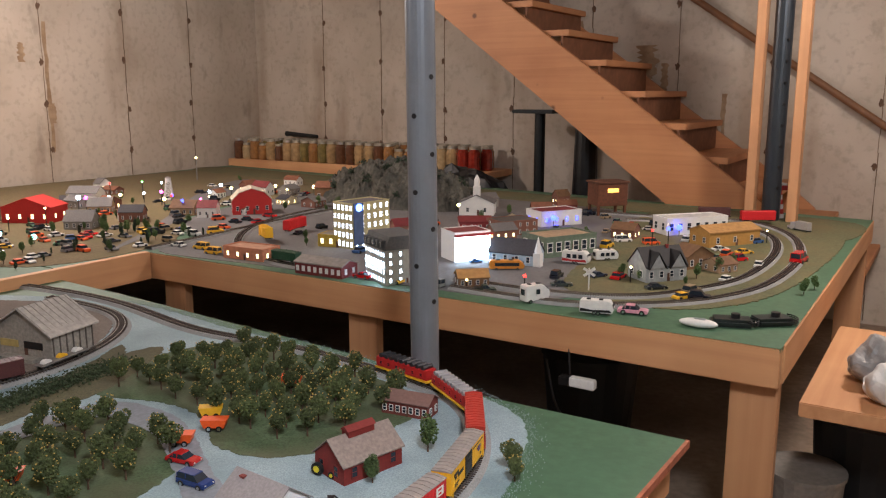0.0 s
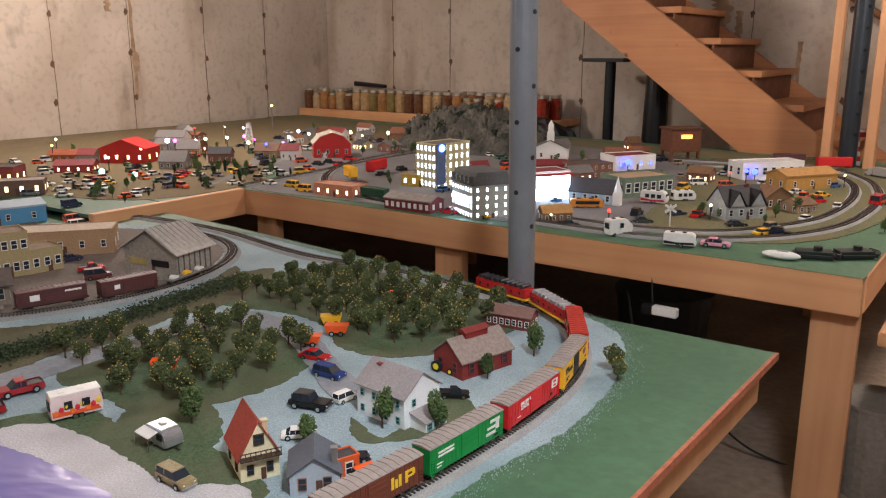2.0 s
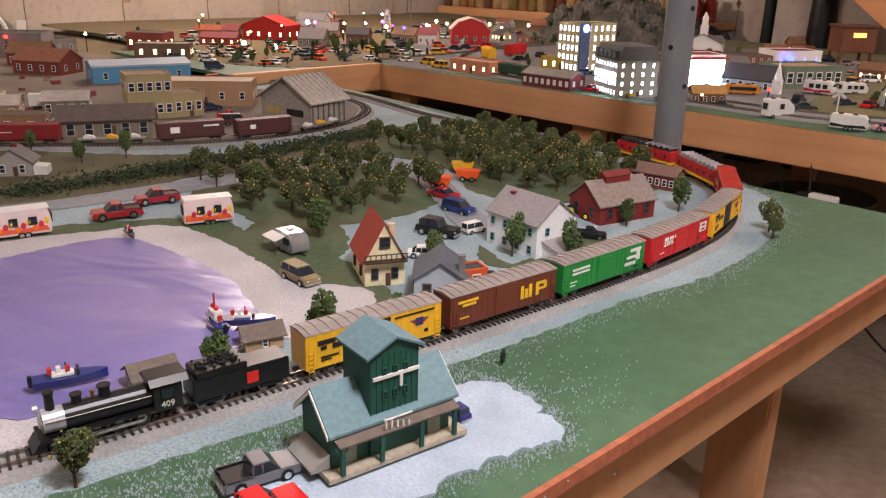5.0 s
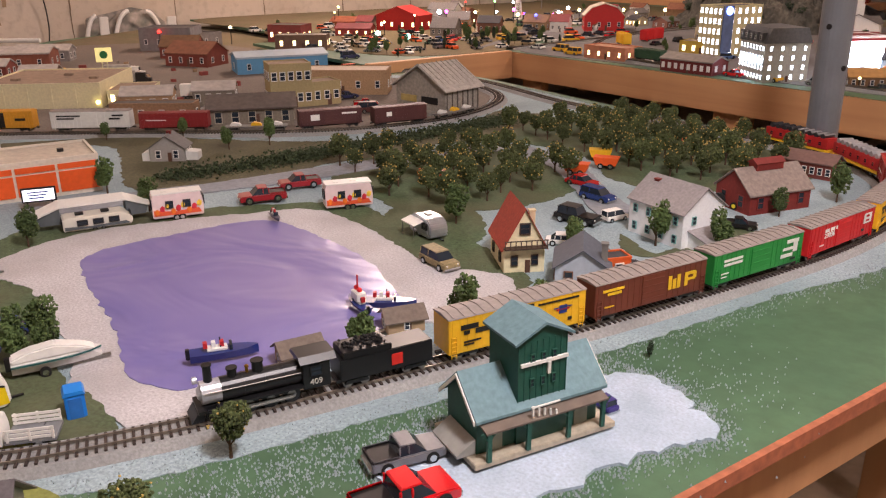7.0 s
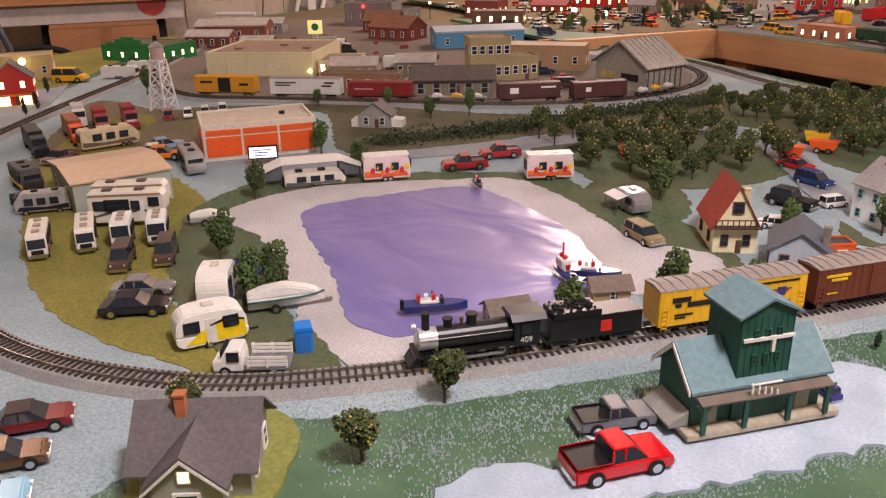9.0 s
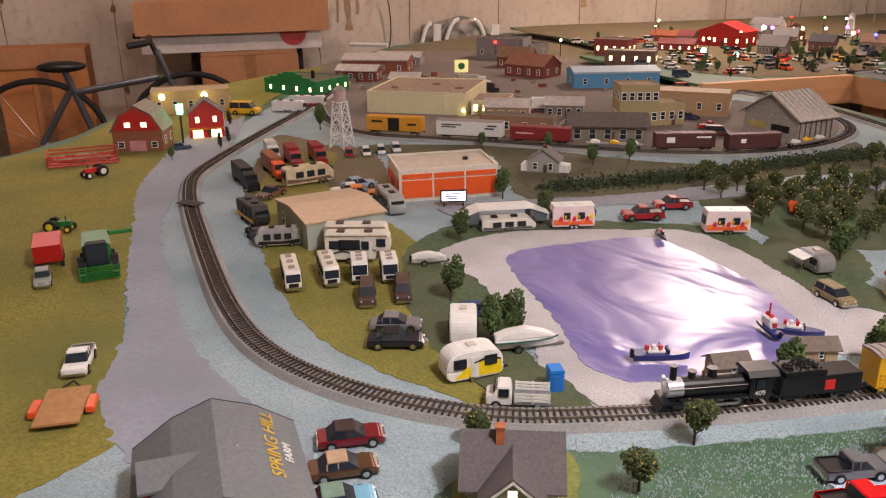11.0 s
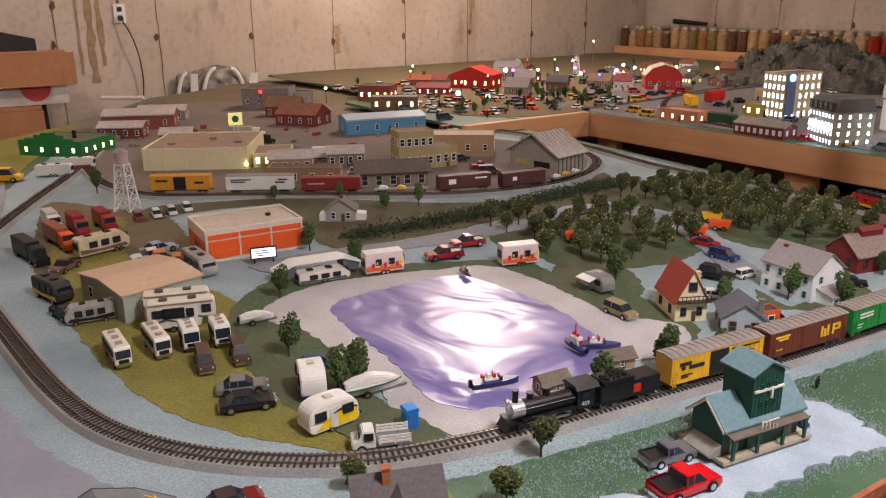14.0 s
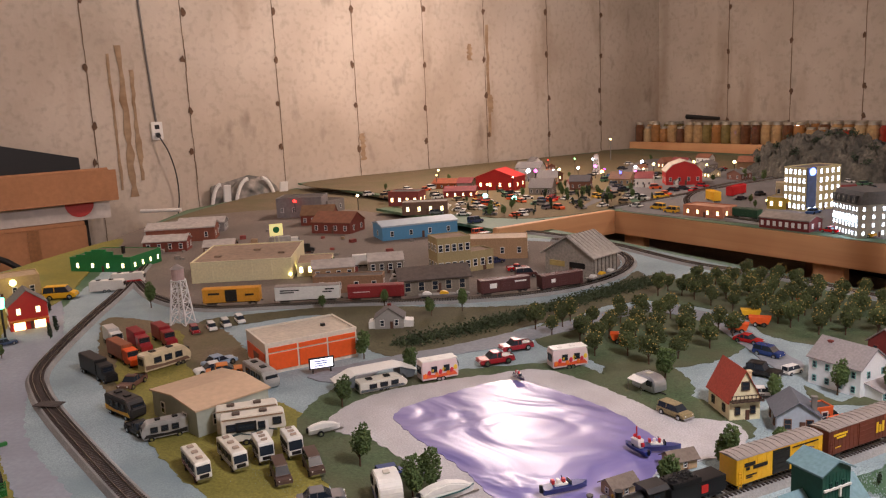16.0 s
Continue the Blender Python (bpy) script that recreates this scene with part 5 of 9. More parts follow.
building("slate_house", -.205, 1.225, -.140, 1.250, .075, .032, mat("pale_blue_siding", (176, 186, 196), .7, 0, .08, 150), mat("slate_roof", (86, 92, 102), .7, 0, .15, 220, .0006), "pale blue house model with a slate roof", "gable", .024, "y", nf=2, ns=2, trim=mat("brown_trim", (120, 82, 60)), chimney=(.028, .02, .004, mat("stone_grey", (128, 124, 118), .9)))
b_or = building("orange_shed", -.152, 1.275, -.128, 1.30, .03, .034, mat("orange_siding", (214, 96, 40), .6), DARKROOF, "small orange shed model beside the slate house", "flat", .01, nf=1, ns=1)
WS = mat("white_clapboard", (240, 243, 245), .6, 0, .06, 260, .0003)
t = building("farmhouse", -.102, 1.454, -.061, 1.531, .11, .056, WS, mat("grey_tile_roof", (152, 146, 146), .75, 0, .15, 220, .0006), "white clapboard farmhouse model with a grey roof", "gable", .032, "y", rows=2, nf=2, ns=4, trim=mat("teal_trim", (120, 170, 166), .6), chimney=(-.008, .088, -.004, mat("red_chimney", (132, 56, 48), .8)), wh=.011)
b = bmesh.new()
prism(b, [(0, 0), (-.035, 0), (-.035, .018), (0, .027)], -.03, .022, "x")
part("porch_wing", b, WS, t)
b = bmesh.new()
prism(b, [(0.0, .0275), (-.038, .0178), (-.038, .0195), (0.0, .0292)], -.033, .025, "x")
part("porch_roof", b, MATS["grey_tile_roof"], t)
for i in range(3):
    window(t, -.022 + i * .016, -.0356, .006, 0, .009, .010, GLASSY, MATS["teal_trim"])
RB = mat("barn_red", (124, 40, 34), .75, 0, .15, 200)
t = building("red_barn", -.049, 1.674, .030, 1.775, .085, .036, RB, mat("weathered_roof", (138, 124, 116), .8, 0, .2, 160, .0006), "red barn model with a weathered roof and cupola", "gable", .034, "x", nf=3, ns=2, trim=RB)
b = bmesh.new()
box(b, -.028, .028, .032, .053, .066, .078)
prism(b, [(.030, .078), (.0425, .086), (.055, .078)], -.031, .031, "x")
part("cupola", b, RB, t)
building("red_mill", -.059, 2.0, .043, 1.972, .05, .032, mat("mill_red", (116, 54, 46), .75, 0, .15, 200), mat("mill_roof", (122, 92, 84), .8, 0, .15, 160), "long red brick mill model with white windows", "gable", .014, "x", nf=7, ns=2, wh=.012)
t = building("freight_warehouse", -1.119, 2.232, -.935, 2.191, .135, .074, mat("grey_planks", (146, 140, 130), .85, 0, .25, 120, .0008), mat("grey_roof_boards", (176, 170, 162), .85, 0, .22, 90, .0008), "weathered grey freight warehouse model with a boarded roof", "gable", .056, "y", nf=0, ns=0, over=.012)
for i in range(9):
    b = bmesh.new()
    y0 = -.010 + i * .0185
    for s in (-1, 1):
        prism(b, [(s * .104, .0705), (0, .1345), (0, .1360), (s * .104, .0720)], y0, y0 + .002, "y")
    part("roof_batten", b, MATS["grey_planks"], t)
for s in (-1, 1):
    for i in range(7):
        b = bmesh.new()
        box(b, *sorted((s * .0945, s * .0965)), .004 + i * .021, .007 + i * .021, 0, .064)
        part("stud", b, mat("dark_planks", (92, 84, 76), .85), t)
for i, m in ((-.045, mat("tan_panel", (170, 150, 90), .7)), (.035, BLACK)):
    b = bmesh.new()
    box(b, i - .03, i + .03, -.002, 0, .03, .048)
    part("signboard", b, m, t)
b = bmesh.new()
box(b, -.06, .06, -.03, 0, 0, .012)
part("platform", b, MATS["grey_planks"], t)
t = building("cottage", -1.235, 1.452, -1.172, 1.492, .055, .030, mat("grey_siding", (158, 154, 148), .7, 0, .08, 200), GREYROOF, "small grey cottage model with white trim and a porch", "gable", .026, "y", nf=2, ns=2, chimney=(.0, .03, .004, RB))
b = bmesh.new()
prism(b, [(-.028, .0), (-.055, 0), (-.055, .018), (-.028, .024)], .005, .045, "y")
prism(b, [(.028, .0), (.062, 0), (.062, .018), (.028, .022)], .01, .045, "y")
part("porch", b, WHITE, t)
YB = mat("cream_block", (226, 216, 176), .75, 0, .1, 150)
t = building("cream_factory", -2.165, 1.640, -1.885, 1.838, .34, .070, YB, mat("gravel_roof", (150, 128, 108), .9, 0, .2, 60), "long cream factory model with a flat gravel roof", "flat", .02, nf=0, ns=0, door=False)
for i in range(6):
    b = bmesh.new()
    box(b, -.170 + i * .067, -.165 + i * .067, -.0018, 0, .0, .068)
    part("pilaster", b, YB, t)
for px, py in ((-.10, .10), (.02, .20), (.12, .12)):
    b = bmesh.new()
    box(b, px - .012, px + .012, py - .009, py + .009, .071, .078)
    part("roof_hatch", b, MATS["gravel_roof"], t, bevel=.001)
b = bmesh.new()
ball(b, (.165, -.010, .020), .006, 2)
part("wall_lamp", b, LITY, t)
building("cream_annex", -1.885, 1.860, -1.79, 1.935, .16, .045, YB, MATS["gravel_roof"], "low cream annex model lit from within", "flat", .012, nf=4, ns=1, pane=LITY, z=Z + L2)
BEI = mat("beige_stone", (164, 148, 106), .8, 0, .15, 180)
building("stone_office", -1.432, 2.058, -1.357, 2.151, .10, .122, BEI, MATS["gravel_roof"], "beige three-storey stone office model", "flat", .02, rows=2, nf=5, ns=3, wh=.022)
building("stone_annex", -1.357, 2.151, -1.314, 2.228, .09, .066, BEI, MATS["gravel_roof"], "beige low stone annex model", "flat", .02, nf=3, ns=2, wh=.022)
building("brick_shop", -1.55, 2.28, -1.28, 2.42, .12, .075, mat("dull_brick", (170, 138, 104), .85, 0, .2, 200), mat("pale_flat_roof", (196, 180, 160), .8, 0, .15, 80), "dull brick workshop model with a pale flat roof", "flat", .012, nf=5, ns=2)
building("freight_house", -1.375, 1.765, -1.22, 1.905, .12, .052, mat("grey_stone", (132, 122, 108), .85, 0, .2, 180), mat("tar_roof", (92, 82, 76), .9, 0, .2, 80), "grey stone freight house model with a dark roof", "gable", .024, "x", nf=5, ns=2, wh=.026, trim=mat("pale_stone", (176, 168, 150), .8), over=.01)
building("freight_house", -1.66, 1.69, -1.47, 1.80, .06, .052, mat("tan_brick", (150, 116, 88), .85, 0, .2, 180), MATS["tar_roof"], "tan freight shed model with a flat tar roof", "flat", .012, nf=4, ns=1)
for k in range(2):
    camper(-1.46 + k * .06, 1.86 + k * .045, 120, .13, .03, .045, mat("trailer_grey", (170, 166, 160), .6), label="grey box trailer parked by the freight house", name="toy_trailer", nose=.02, nwin=0, wheels=(-.4, -.34), cat="model trailer", group="yard trailers")
building("blue_warehouse", -2.022, 2.535, -1.816, 2.805, .15, .058, mat("sky_blue_metal", (84, 148, 190), .5, 0, .06, 100), mat("pale_metal_roof", (160, 178, 192), .45, 0, .06, 60), "sky blue metal warehouse model with a pale roof", "gable", .014, "x", nf=4, ns=1, wh=.02)
GB = mat("engine_house_green", (24, 120, 62), .55, 0, .08, 120)
t = building("green_engine_house", -2.809, 1.607, -2.562, 1.692, .2, .055, GB, mat("dark_green_roof", (96, 92, 74), .8), "bright green engine house model with a stepped front", "flat", .012, nf=4, ns=4, pane=LITY, wh=.016)
for k, (w0, hh) in enumerate(((.10, .012), (.06, .024), (.03, .032))):
    b = bmesh.new()
    box(b, -w0, w0, -.002, .004, .055 + (0, .012, .024)[k], .055 + hh)
    part("gable_step", b, GB, t)
b = bmesh.new()
box(b, .04, .05, .08, .09, .055, .085)
part("chimney", b, BLACK, t)
building("tan_depot", -2.622, 1.078, -2.514, 1.310, .12, .075, mat("tan_plaster", (186, 162, 116), .8, 0, .1, 120), mat("tan_flat_roof", (170, 148, 116), .8), "long tan depot model with small glowing lamps", "flat", .016, nf=5, ns=2)
RH = mat("bright_barn_red", (190, 36, 30), .6, 0, .08, 120)
t = building("red_house", -2.172, 1.010, -2.131, 1.100, .08, .072, RH, GREYROOF, "red toy house lit from inside with glowing windows", "gable", .04, "y", rows=2, nf=2, ns=2, pane=LITW, wh=.016)
b = bmesh.new()
prism(b, [(-.048, .032), (.048, .032), (.05, .028), (-.05, .028)], -.018, 0, "y")
part("porch_roof", b, mat("orange_porch", (220, 120, 50), .6), t)
for px in (-.026, .026):
    b = bmesh.new()
    box(b, px - .014, px + .014, -.0016, .0002, .003, .027)
    part("shop_window", b, LITW, t)
t = building("gambrel_barn", -2.158, .783, -2.076, .890, .11, .055, mat("barn_brown", (146, 92, 66), .8, 0, .1, 100), mat("barn_grey_roof", (150, 138, 124), .8, 0, .12, 100), "brown barn model with a red gambrel gable", "gambrel", .07, "y", nf=0, ns=2, door=False)
w_ = .135
b = bmesh.new()
prism(b, [(-w_ * .46, .058), (w_ * .46, .058), (w_ * .30, .096), (0, .118), (-w_ * .30, .096)], -.0025, 0, "y")
part("gable_panel", b, RH, t)
for px in (-.022, .022):
    window(t, px, -.003, .068, 0, .014, .012, LITW, WHITE)
b = bmesh.new()
box(b, -.022, .022, -.003, 0, 0, .03)
part("barn_door", b, mat("pink_door", (214, 150, 150), .7), t)
for px in (-.045, .045):
    window(t, px, -.0012, .012, 0, .014, .014, GLASSY, WHITE)

# the farm store at the table's near end: broad kinked roof, red walls, roof lettering
t = thing("farm_store", -.592, .330, Z + L1, -22, "red farm store model with a grey roof and gold lettering", "model building")
SL, SH = .165, .079
FRED = mat("farm_red", (158, 38, 36), .7, 0, .12, 120)
FROOF = mat("farm_roof", (112, 116, 118), .85, 0, .14, 220, .0005)
b = bmesh.new()
prism(b, [(-SH + .006, 0), (SH - .006, 0), (SH - .006, .043), (.040, .066), (0, .080), (-.040, .066), (-SH + .006, .043)], .006, SL - .006, "x")
part("wall", b, FRED, t)
b = bmesh.new()
up = [(-SH, .041), (-.040, .0675), (0, .0825), (.040, .0675), (SH, .041)]
prism(b, up + [(p, q + .003) for p, q in reversed(up)], 0, SL, "x")
part("roof", b, FROOF, t)
for x0, x1 in ((-.0012, 0), (SL, SL + .0012)):
    b = bmesh.new()
    prism(b, [(p, q - .001) for p, q in up] + [(p, q + .0035) for p, q in reversed(up)], x0, x1, "x")
    part("rake_trim", b, mat("dark_rake", (40, 40, 42), .6), t)
b = bmesh.new()
prism(b, [(p * .93, q - .007) for p, q in up] + [(p * .93, q - .002) for p, q in reversed(up)], SL - .006, SL - .0045, "x")
part("white_rake", b, WHITE, t)
for px in (-.038, 0, .038):
    window(t, SL - .0054, px, .014, 90, .016, .018, WHITE, WHITE)
tilt = math.degrees(math.atan2(.0265, .039))
gold = mat("gold_letters", (206, 168, 52), .5, 0, .06, 150)
roof_word(t, "SPRING HILL", .0205, gold, pose(.066, .055, .0615, tilt, 0, 180))
roof_word(t, "FARM", .0130, WHITE, pose(.074, .0665, .0537, tilt, 0, 180))
# small red gable let into the roof
b = bmesh.new()
prism(b, [(.062, .045), (.102, .045), (.102, .062), (.082, .076), (.062, .062)], -.066, -.002, "y")
prism(b, [(.062, .045), (.102, .045), (.102, .060), (.082, .074), (.062, .060)], .001, .012, "y")
part("roof_gable", b, FRED, t)
b = bmesh.new()
prism(b, [(.058, .0605), (.082, .0775), (.106, .0605), (.106, .0635), (.082, .0805), (.058, .0635)], -.070, .0165, "y")
part("gable_roof", b, FROOF, t)
b = bmesh.new()
prism(b, [(.060, .0595), (.082, .0755), (.104, .0595), (.104, .0632), (.082, .0793), (.060, .0632)], .0166, .0180, "y")
part("gable_trim", b, WHITE, t)
b = bmesh.new()
ball(b, (SL * .93, SH + .006, .026), .006, 2)
part("wall_lamp", b, LITG, t)

t = building("grey_house", -.378, .478, -.318, .538, .075, .034, mat("grey_green_siding", (150, 152, 140), .7, 0, .08, 200), mat("dark_grey_shingle", (96, 90, 92), .8, 0, .2, 260, .0006), "grey house model with a cross-gabled dark shingle roof", "gable", .032, "x", nf=2, ns=2, chimney=(-.012, .03, .010, mat("brick_orange", (176, 104, 66), .8)), over=.008)
b = bmesh.new()
prism(b, [(-.026, 0), (.026, 0), (.026, .032), (0, .055), (-.026, .032)], -.022, .03, "y")
part("gable_wing", b, MATS["grey_green_siding"], t)
b = bmesh.new()
prism(b, [(-.032, .0275), (0, .0565), (.032, .0275), (.032, .0300), (0, .0590), (-.032, .0300)], -.028, .04, "y")
part("wing_roof", b, MATS["dark_grey_shingle"], t)
b = bmesh.new()
prism(b, [(-.032, .0270), (0, .0560), (.032, .0270), (.032, .0242), (0, .0530), (-.032, .0242)], -.0285, -.0265, "y")
part("verge", b, WHITE, t)
window(t, 0, -.0226, .034, 0, .008, .009, LITW, WHITE)
window(t, 0, -.0226, .008, 0, .016, .014, GLASSY, WHITE)


def hut(x, y, rz, label):
    building("beach_hut", x - .022 * math.cos(radians(rz)), y - .022 * math.sin(radians(rz)), x + .022 * math.cos(radians(rz)), y + .022 * math.sin(radians(rz)), .03, .017, mat("hut_tan", (178, 150, 116), .8), mat("hut_roof", (112, 100, 90), .8, 0, .2, 200), label, "gable", .010, "x", nf=1, ns=1, z=Z + L3)


hut(-.350, .895, 60, "small tan beach hut model by the pond")
hut(-.300, 1.018, 50, "small tan beach hut model near the bait dock")


# ---- water tower and signs ----
def tower(x, y, z, h, s, label, tank, leg):
    t = thing("water_tower", x, y, z, 19, label, "model water tower")
    hb = h * .74
    for sx in (-1, 1):
        for sy in (-1, 1):
            b = bmesh.new()
            rod(b, (sx * s, sy * s, 0), (sx * s * .55, sy * s * .55, hb), .0026, 8)
            part("leg", b, leg, t)
    b = bmesh.new()
    for k in range(4):
        f0, f1 = 1 - .45 * k / 4, 1 - .45 * (k + 1) / 4
        z0, z1 = hb * k / 4, hb * (k + 1) / 4
        for (ax, ay), (bx, by) in (((-1, -1), (1, -1)), ((1, -1), (1, 1)), ((1, 1), (-1, 1)), ((-1, 1), (-1, -1))):
            rod(b, (ax * s * f0, ay * s * f0, z0), (bx * s * f1, by * s * f1, z1), .0014, 5)
            rod(b, (bx * s * f0, by * s * f0, z0), (ax * s * f1, ay * s * f1, z1), .0014, 5)
            rod(b, (ax * s * f1, ay * s * f1, z1), (bx * s * f1, by * s * f1, z1), .0014, 5)
    part("bracing", b, leg, t)["kind"] = "stuff"
    b = bmesh.new()
    rod(b, (0, 0, hb), (0, 0, h * .92), s * .72, 20)
    part("tank", b, tank, t)
    b = bmesh.new()
    rod(b, (0, 0, h * .92), (0, 0, h), s * .82, 20, .001)
    part("tank_roof", b, mat("tower_roof_grey", (150, 140, 136), .6), t)
    b = bmesh.new()
    rod(b, (0, 0, hb - .002), (0, 0, hb), s * .85, 20)
    part("walkway", b, leg, t)


TOWERM = mat("tower_silver", (222, 220, 220), .5, 0, .08, 120)
tower(-1.775, 1.275, Z + L1, .172, .024, "tall silver lattice water tower model", mat("tank_pinkish", (186, 160, 156), .5), TOWERM)
t = thing("pole_sign", -2.252, 2.146, Z + L2, 50, "square yellow sign on two pale poles", "sign")
for px in (-.008, .008):
    b = bmesh.new()
    rod(b, (px, 0, 0), (px, 0, .08), .002, 8)
    part("pole", b, mat("pale_pole", (206, 206, 170), .6), t)
b = bmesh.new()
box(b, -.026, .026, -.003, .003, .078, .125)
part("board", b, glow("sign_yellow", (236, 226, 150), .5), t, bevel=.001)
b = bmesh.new()
rod(b, (0, -.0042, .102), (0, -.0032, .102), .013, 20)
part("emblem", b, GB, t)

# ---- campers, trailers and lorries ----
IV, IVD = mat("ivory_coach", (222, 216, 202), .4, 0, .05, 150), mat("coach_brown", (84, 64, 56), .4, 0, .08, 150)
BLUEP, MAROON = col(46, 66, 120), col(112, 40, 40)


def fifth_wheel(x, y, rz, label, L=.112, W=.030, H=.054):
    """A tall camper trailer whose nose overhangs the hitch."""
    t = thing("toy_camper", x, y, Z + L2, rz, label, "model camper", "fifth-wheel campers")
    b = bmesh.new()
    prism(b, [(-L / 2, .008), (L * .26, .008), (L * .30, .024), (L * .49, .024), (L / 2, .030), (L * .485, H * .9), (L * .44, H), (-L * .48, H), (-L / 2, H * .95)], -W / 2, W / 2)
    part("body", b, IV, t, bevel=.0012)
    for sd in (-1, 1):
        for k, (u, v) in enumerate(((-.44, .016), (-.05, .020))):
            b = bmesh.new()
            prism(b, [(u * L, v), ((u + .22) * L, v + .006), ((u + .40) * L, v + .001), ((u + .40) * L, v + .003), ((u + .2) * L, v + .010), (u * L, v + .003)], sd * W / 2, sd * (W / 2 + .0007))
            part("swirl", b, mat("camper_swirl", (70, 84, 84), .5), t)
        for px, w_, zz in ((-.34, .015, .030), (-.12, .028, .030), (.12, .010, .030), (.36, .012, .034)):
            window(t, px * L, sd * (W / 2 + .0006), zz, 0 if sd < 0 else 180, w_, .010, GLASSY, BLACK)
        b = bmesh.new()
        box(b, .17 * L, .225 * L, *sorted((sd * W / 2, sd * (W / 2 + .0008))), .010, .042)
        part("door", b, WHITE, t)
        b = bmesh.new()
        box(b, -.48 * L, .46 * L, *sorted((sd * W / 2, sd * (W / 2 + .0016))), H - .004, H - .0022)
        part("awning_rail", b, mat("awning_tan", (150, 120, 92), .7), t)
    for px in (-.26, .16):
        b = bmesh.new()
        box(b, px * L - .007, px * L + .007, -.006, .006, H, H + .0035)
        part("roof_unit", b, mat("roof_unit_brown", (88, 72, 62), .6), t, bevel=.0008)
    add_wheels(t, (-.14 * L, -.05 * L), W * .44, .0058, .005)
    return t


def motorhome(x, y, rz, label, body, stripe, L=.098, W=.027, H=.036):
    """A flat-fronted motorhome, its windscreen along local x."""
    t = thing("toy_motorhome", x, y, Z + L2, rz, label, "model camper", "parked motorhomes")
    b = bmesh.new()
    prism(b, [(-L / 2, .006), (L * .47, .006), (L / 2, .010), (L / 2, .018), (L * .475, H * .92), (L * .45, H), (-L * .48, H), (-L / 2, H * .94)], -W / 2, W / 2)
    part("body", b, body, t, bevel=.001)
    b = bmesh.new()
    prism(b, [(L * .5005, .0185), (L * .4765, H * .86), (L * .4815, H * .86), (L * .5055, .0185)], -W * .44, W * .44)
    part("windscreen", b, GLASSY, t)
    b = bmesh.new()
    box(b, L * .5, L * .512, -W * .47, W * .47, .005, .0095)
    part("bumper", b, CHROME, t)
    b = bmesh.new()
    box(b, L * .497, L * .507, -W * .30, W * .30, .0105, .0165)
    part("grille", b, BLACK, t)
    for sd in (-1, 1):
        b = bmesh.new()
        box(b, L * .498, L * .508, *sorted((sd * W * .33, sd * W * .45)), .011, .0155)
        part("headlight", b, WHITE, t)
        for k in range(2):
            b = bmesh.new()
            prism(b, [(-L * .48, .010 + k * .004), (L * .46, .008 + k * .005), (L * .46, .0095 + k * .005), (-L * .48, .012 + k * .004)], sd * W / 2, sd * (W / 2 + .0006))
            part("stripe", b, stripe, t)
        for i in range(4):
            window(t, (-.33 + i * .21) * L, sd * (W / 2 + .0006), .021, 0 if sd < 0 else 180, L * .11, .008, GLASSY, BLACK)
    for px in (-.32, -.04, .26):
        b = bmesh.new()
        box(b, (px - .05) * L, (px + .05) * L, -W * .2, W * .2, H, H + .003)
        part("roof_unit", b, mat("roof_unit_tan", (166, 148, 132), .6), t, bevel=.0006)
    add_wheels(t, (-.28 * L, .34 * L), W * .44, .0055, .0045)
    return t


fifth_wheel(-1.000, .790, 48, "large cream fifth-wheel camper with dark swirls on the turf")
fifth_wheel(-1.040, .815, 48, "cream fifth-wheel camper parked behind its twin")
motorhome(-.990, .650, -25, "ivory motorhome with maroon stripes on the turf", IV, MAROON, .090, .025)
motorhome(-.965, .705, -25, "ivory motorhome with grey stripes beside another", IV, col(130, 132, 128), .090, .025)
motorhome(-.930, .742, -32, "white camper van with a dark windscreen behind a brown van", WHITE, BLACK, .055, .026, .040)
motorhome(-.900, .780, -32, "second white camper van with a dark windscreen", WHITE, BLACK, .055, .026, .040)
for x, y in ((-.850, .700), (-.826, .750)):
    t = car(x, y, -36, .067, IVD, "van", label="dark brown passenger van on the turf", z=Z + L2, group="brown vans")
    t.scale = (1, .9, 1.0)
camper(-1.168, .728, 59, .082, .026, .036, mat("silver_coach", (170, 168, 164), .4, .2), BLACK, label="silver motorhome with black stripes", name="toy_motorhome", wheels=(-.3, .3), flip=True)
camper(-1.330, .765, -8, .10, .034, .042, mat("charcoal_bus", (52, 48, 46), .5), YEL, label="charcoal tour bus with a yellow front", name="toy_bus", wheels=(-.3, .3), cat="model bus")
car(-1.225, .718, -10, .07, BLACK, "pickup", label="small black pickup behind the bus", z=Z + L1)


SILV = mat("polished_trailer", (186, 190, 196), .28, .75, .06, 150)


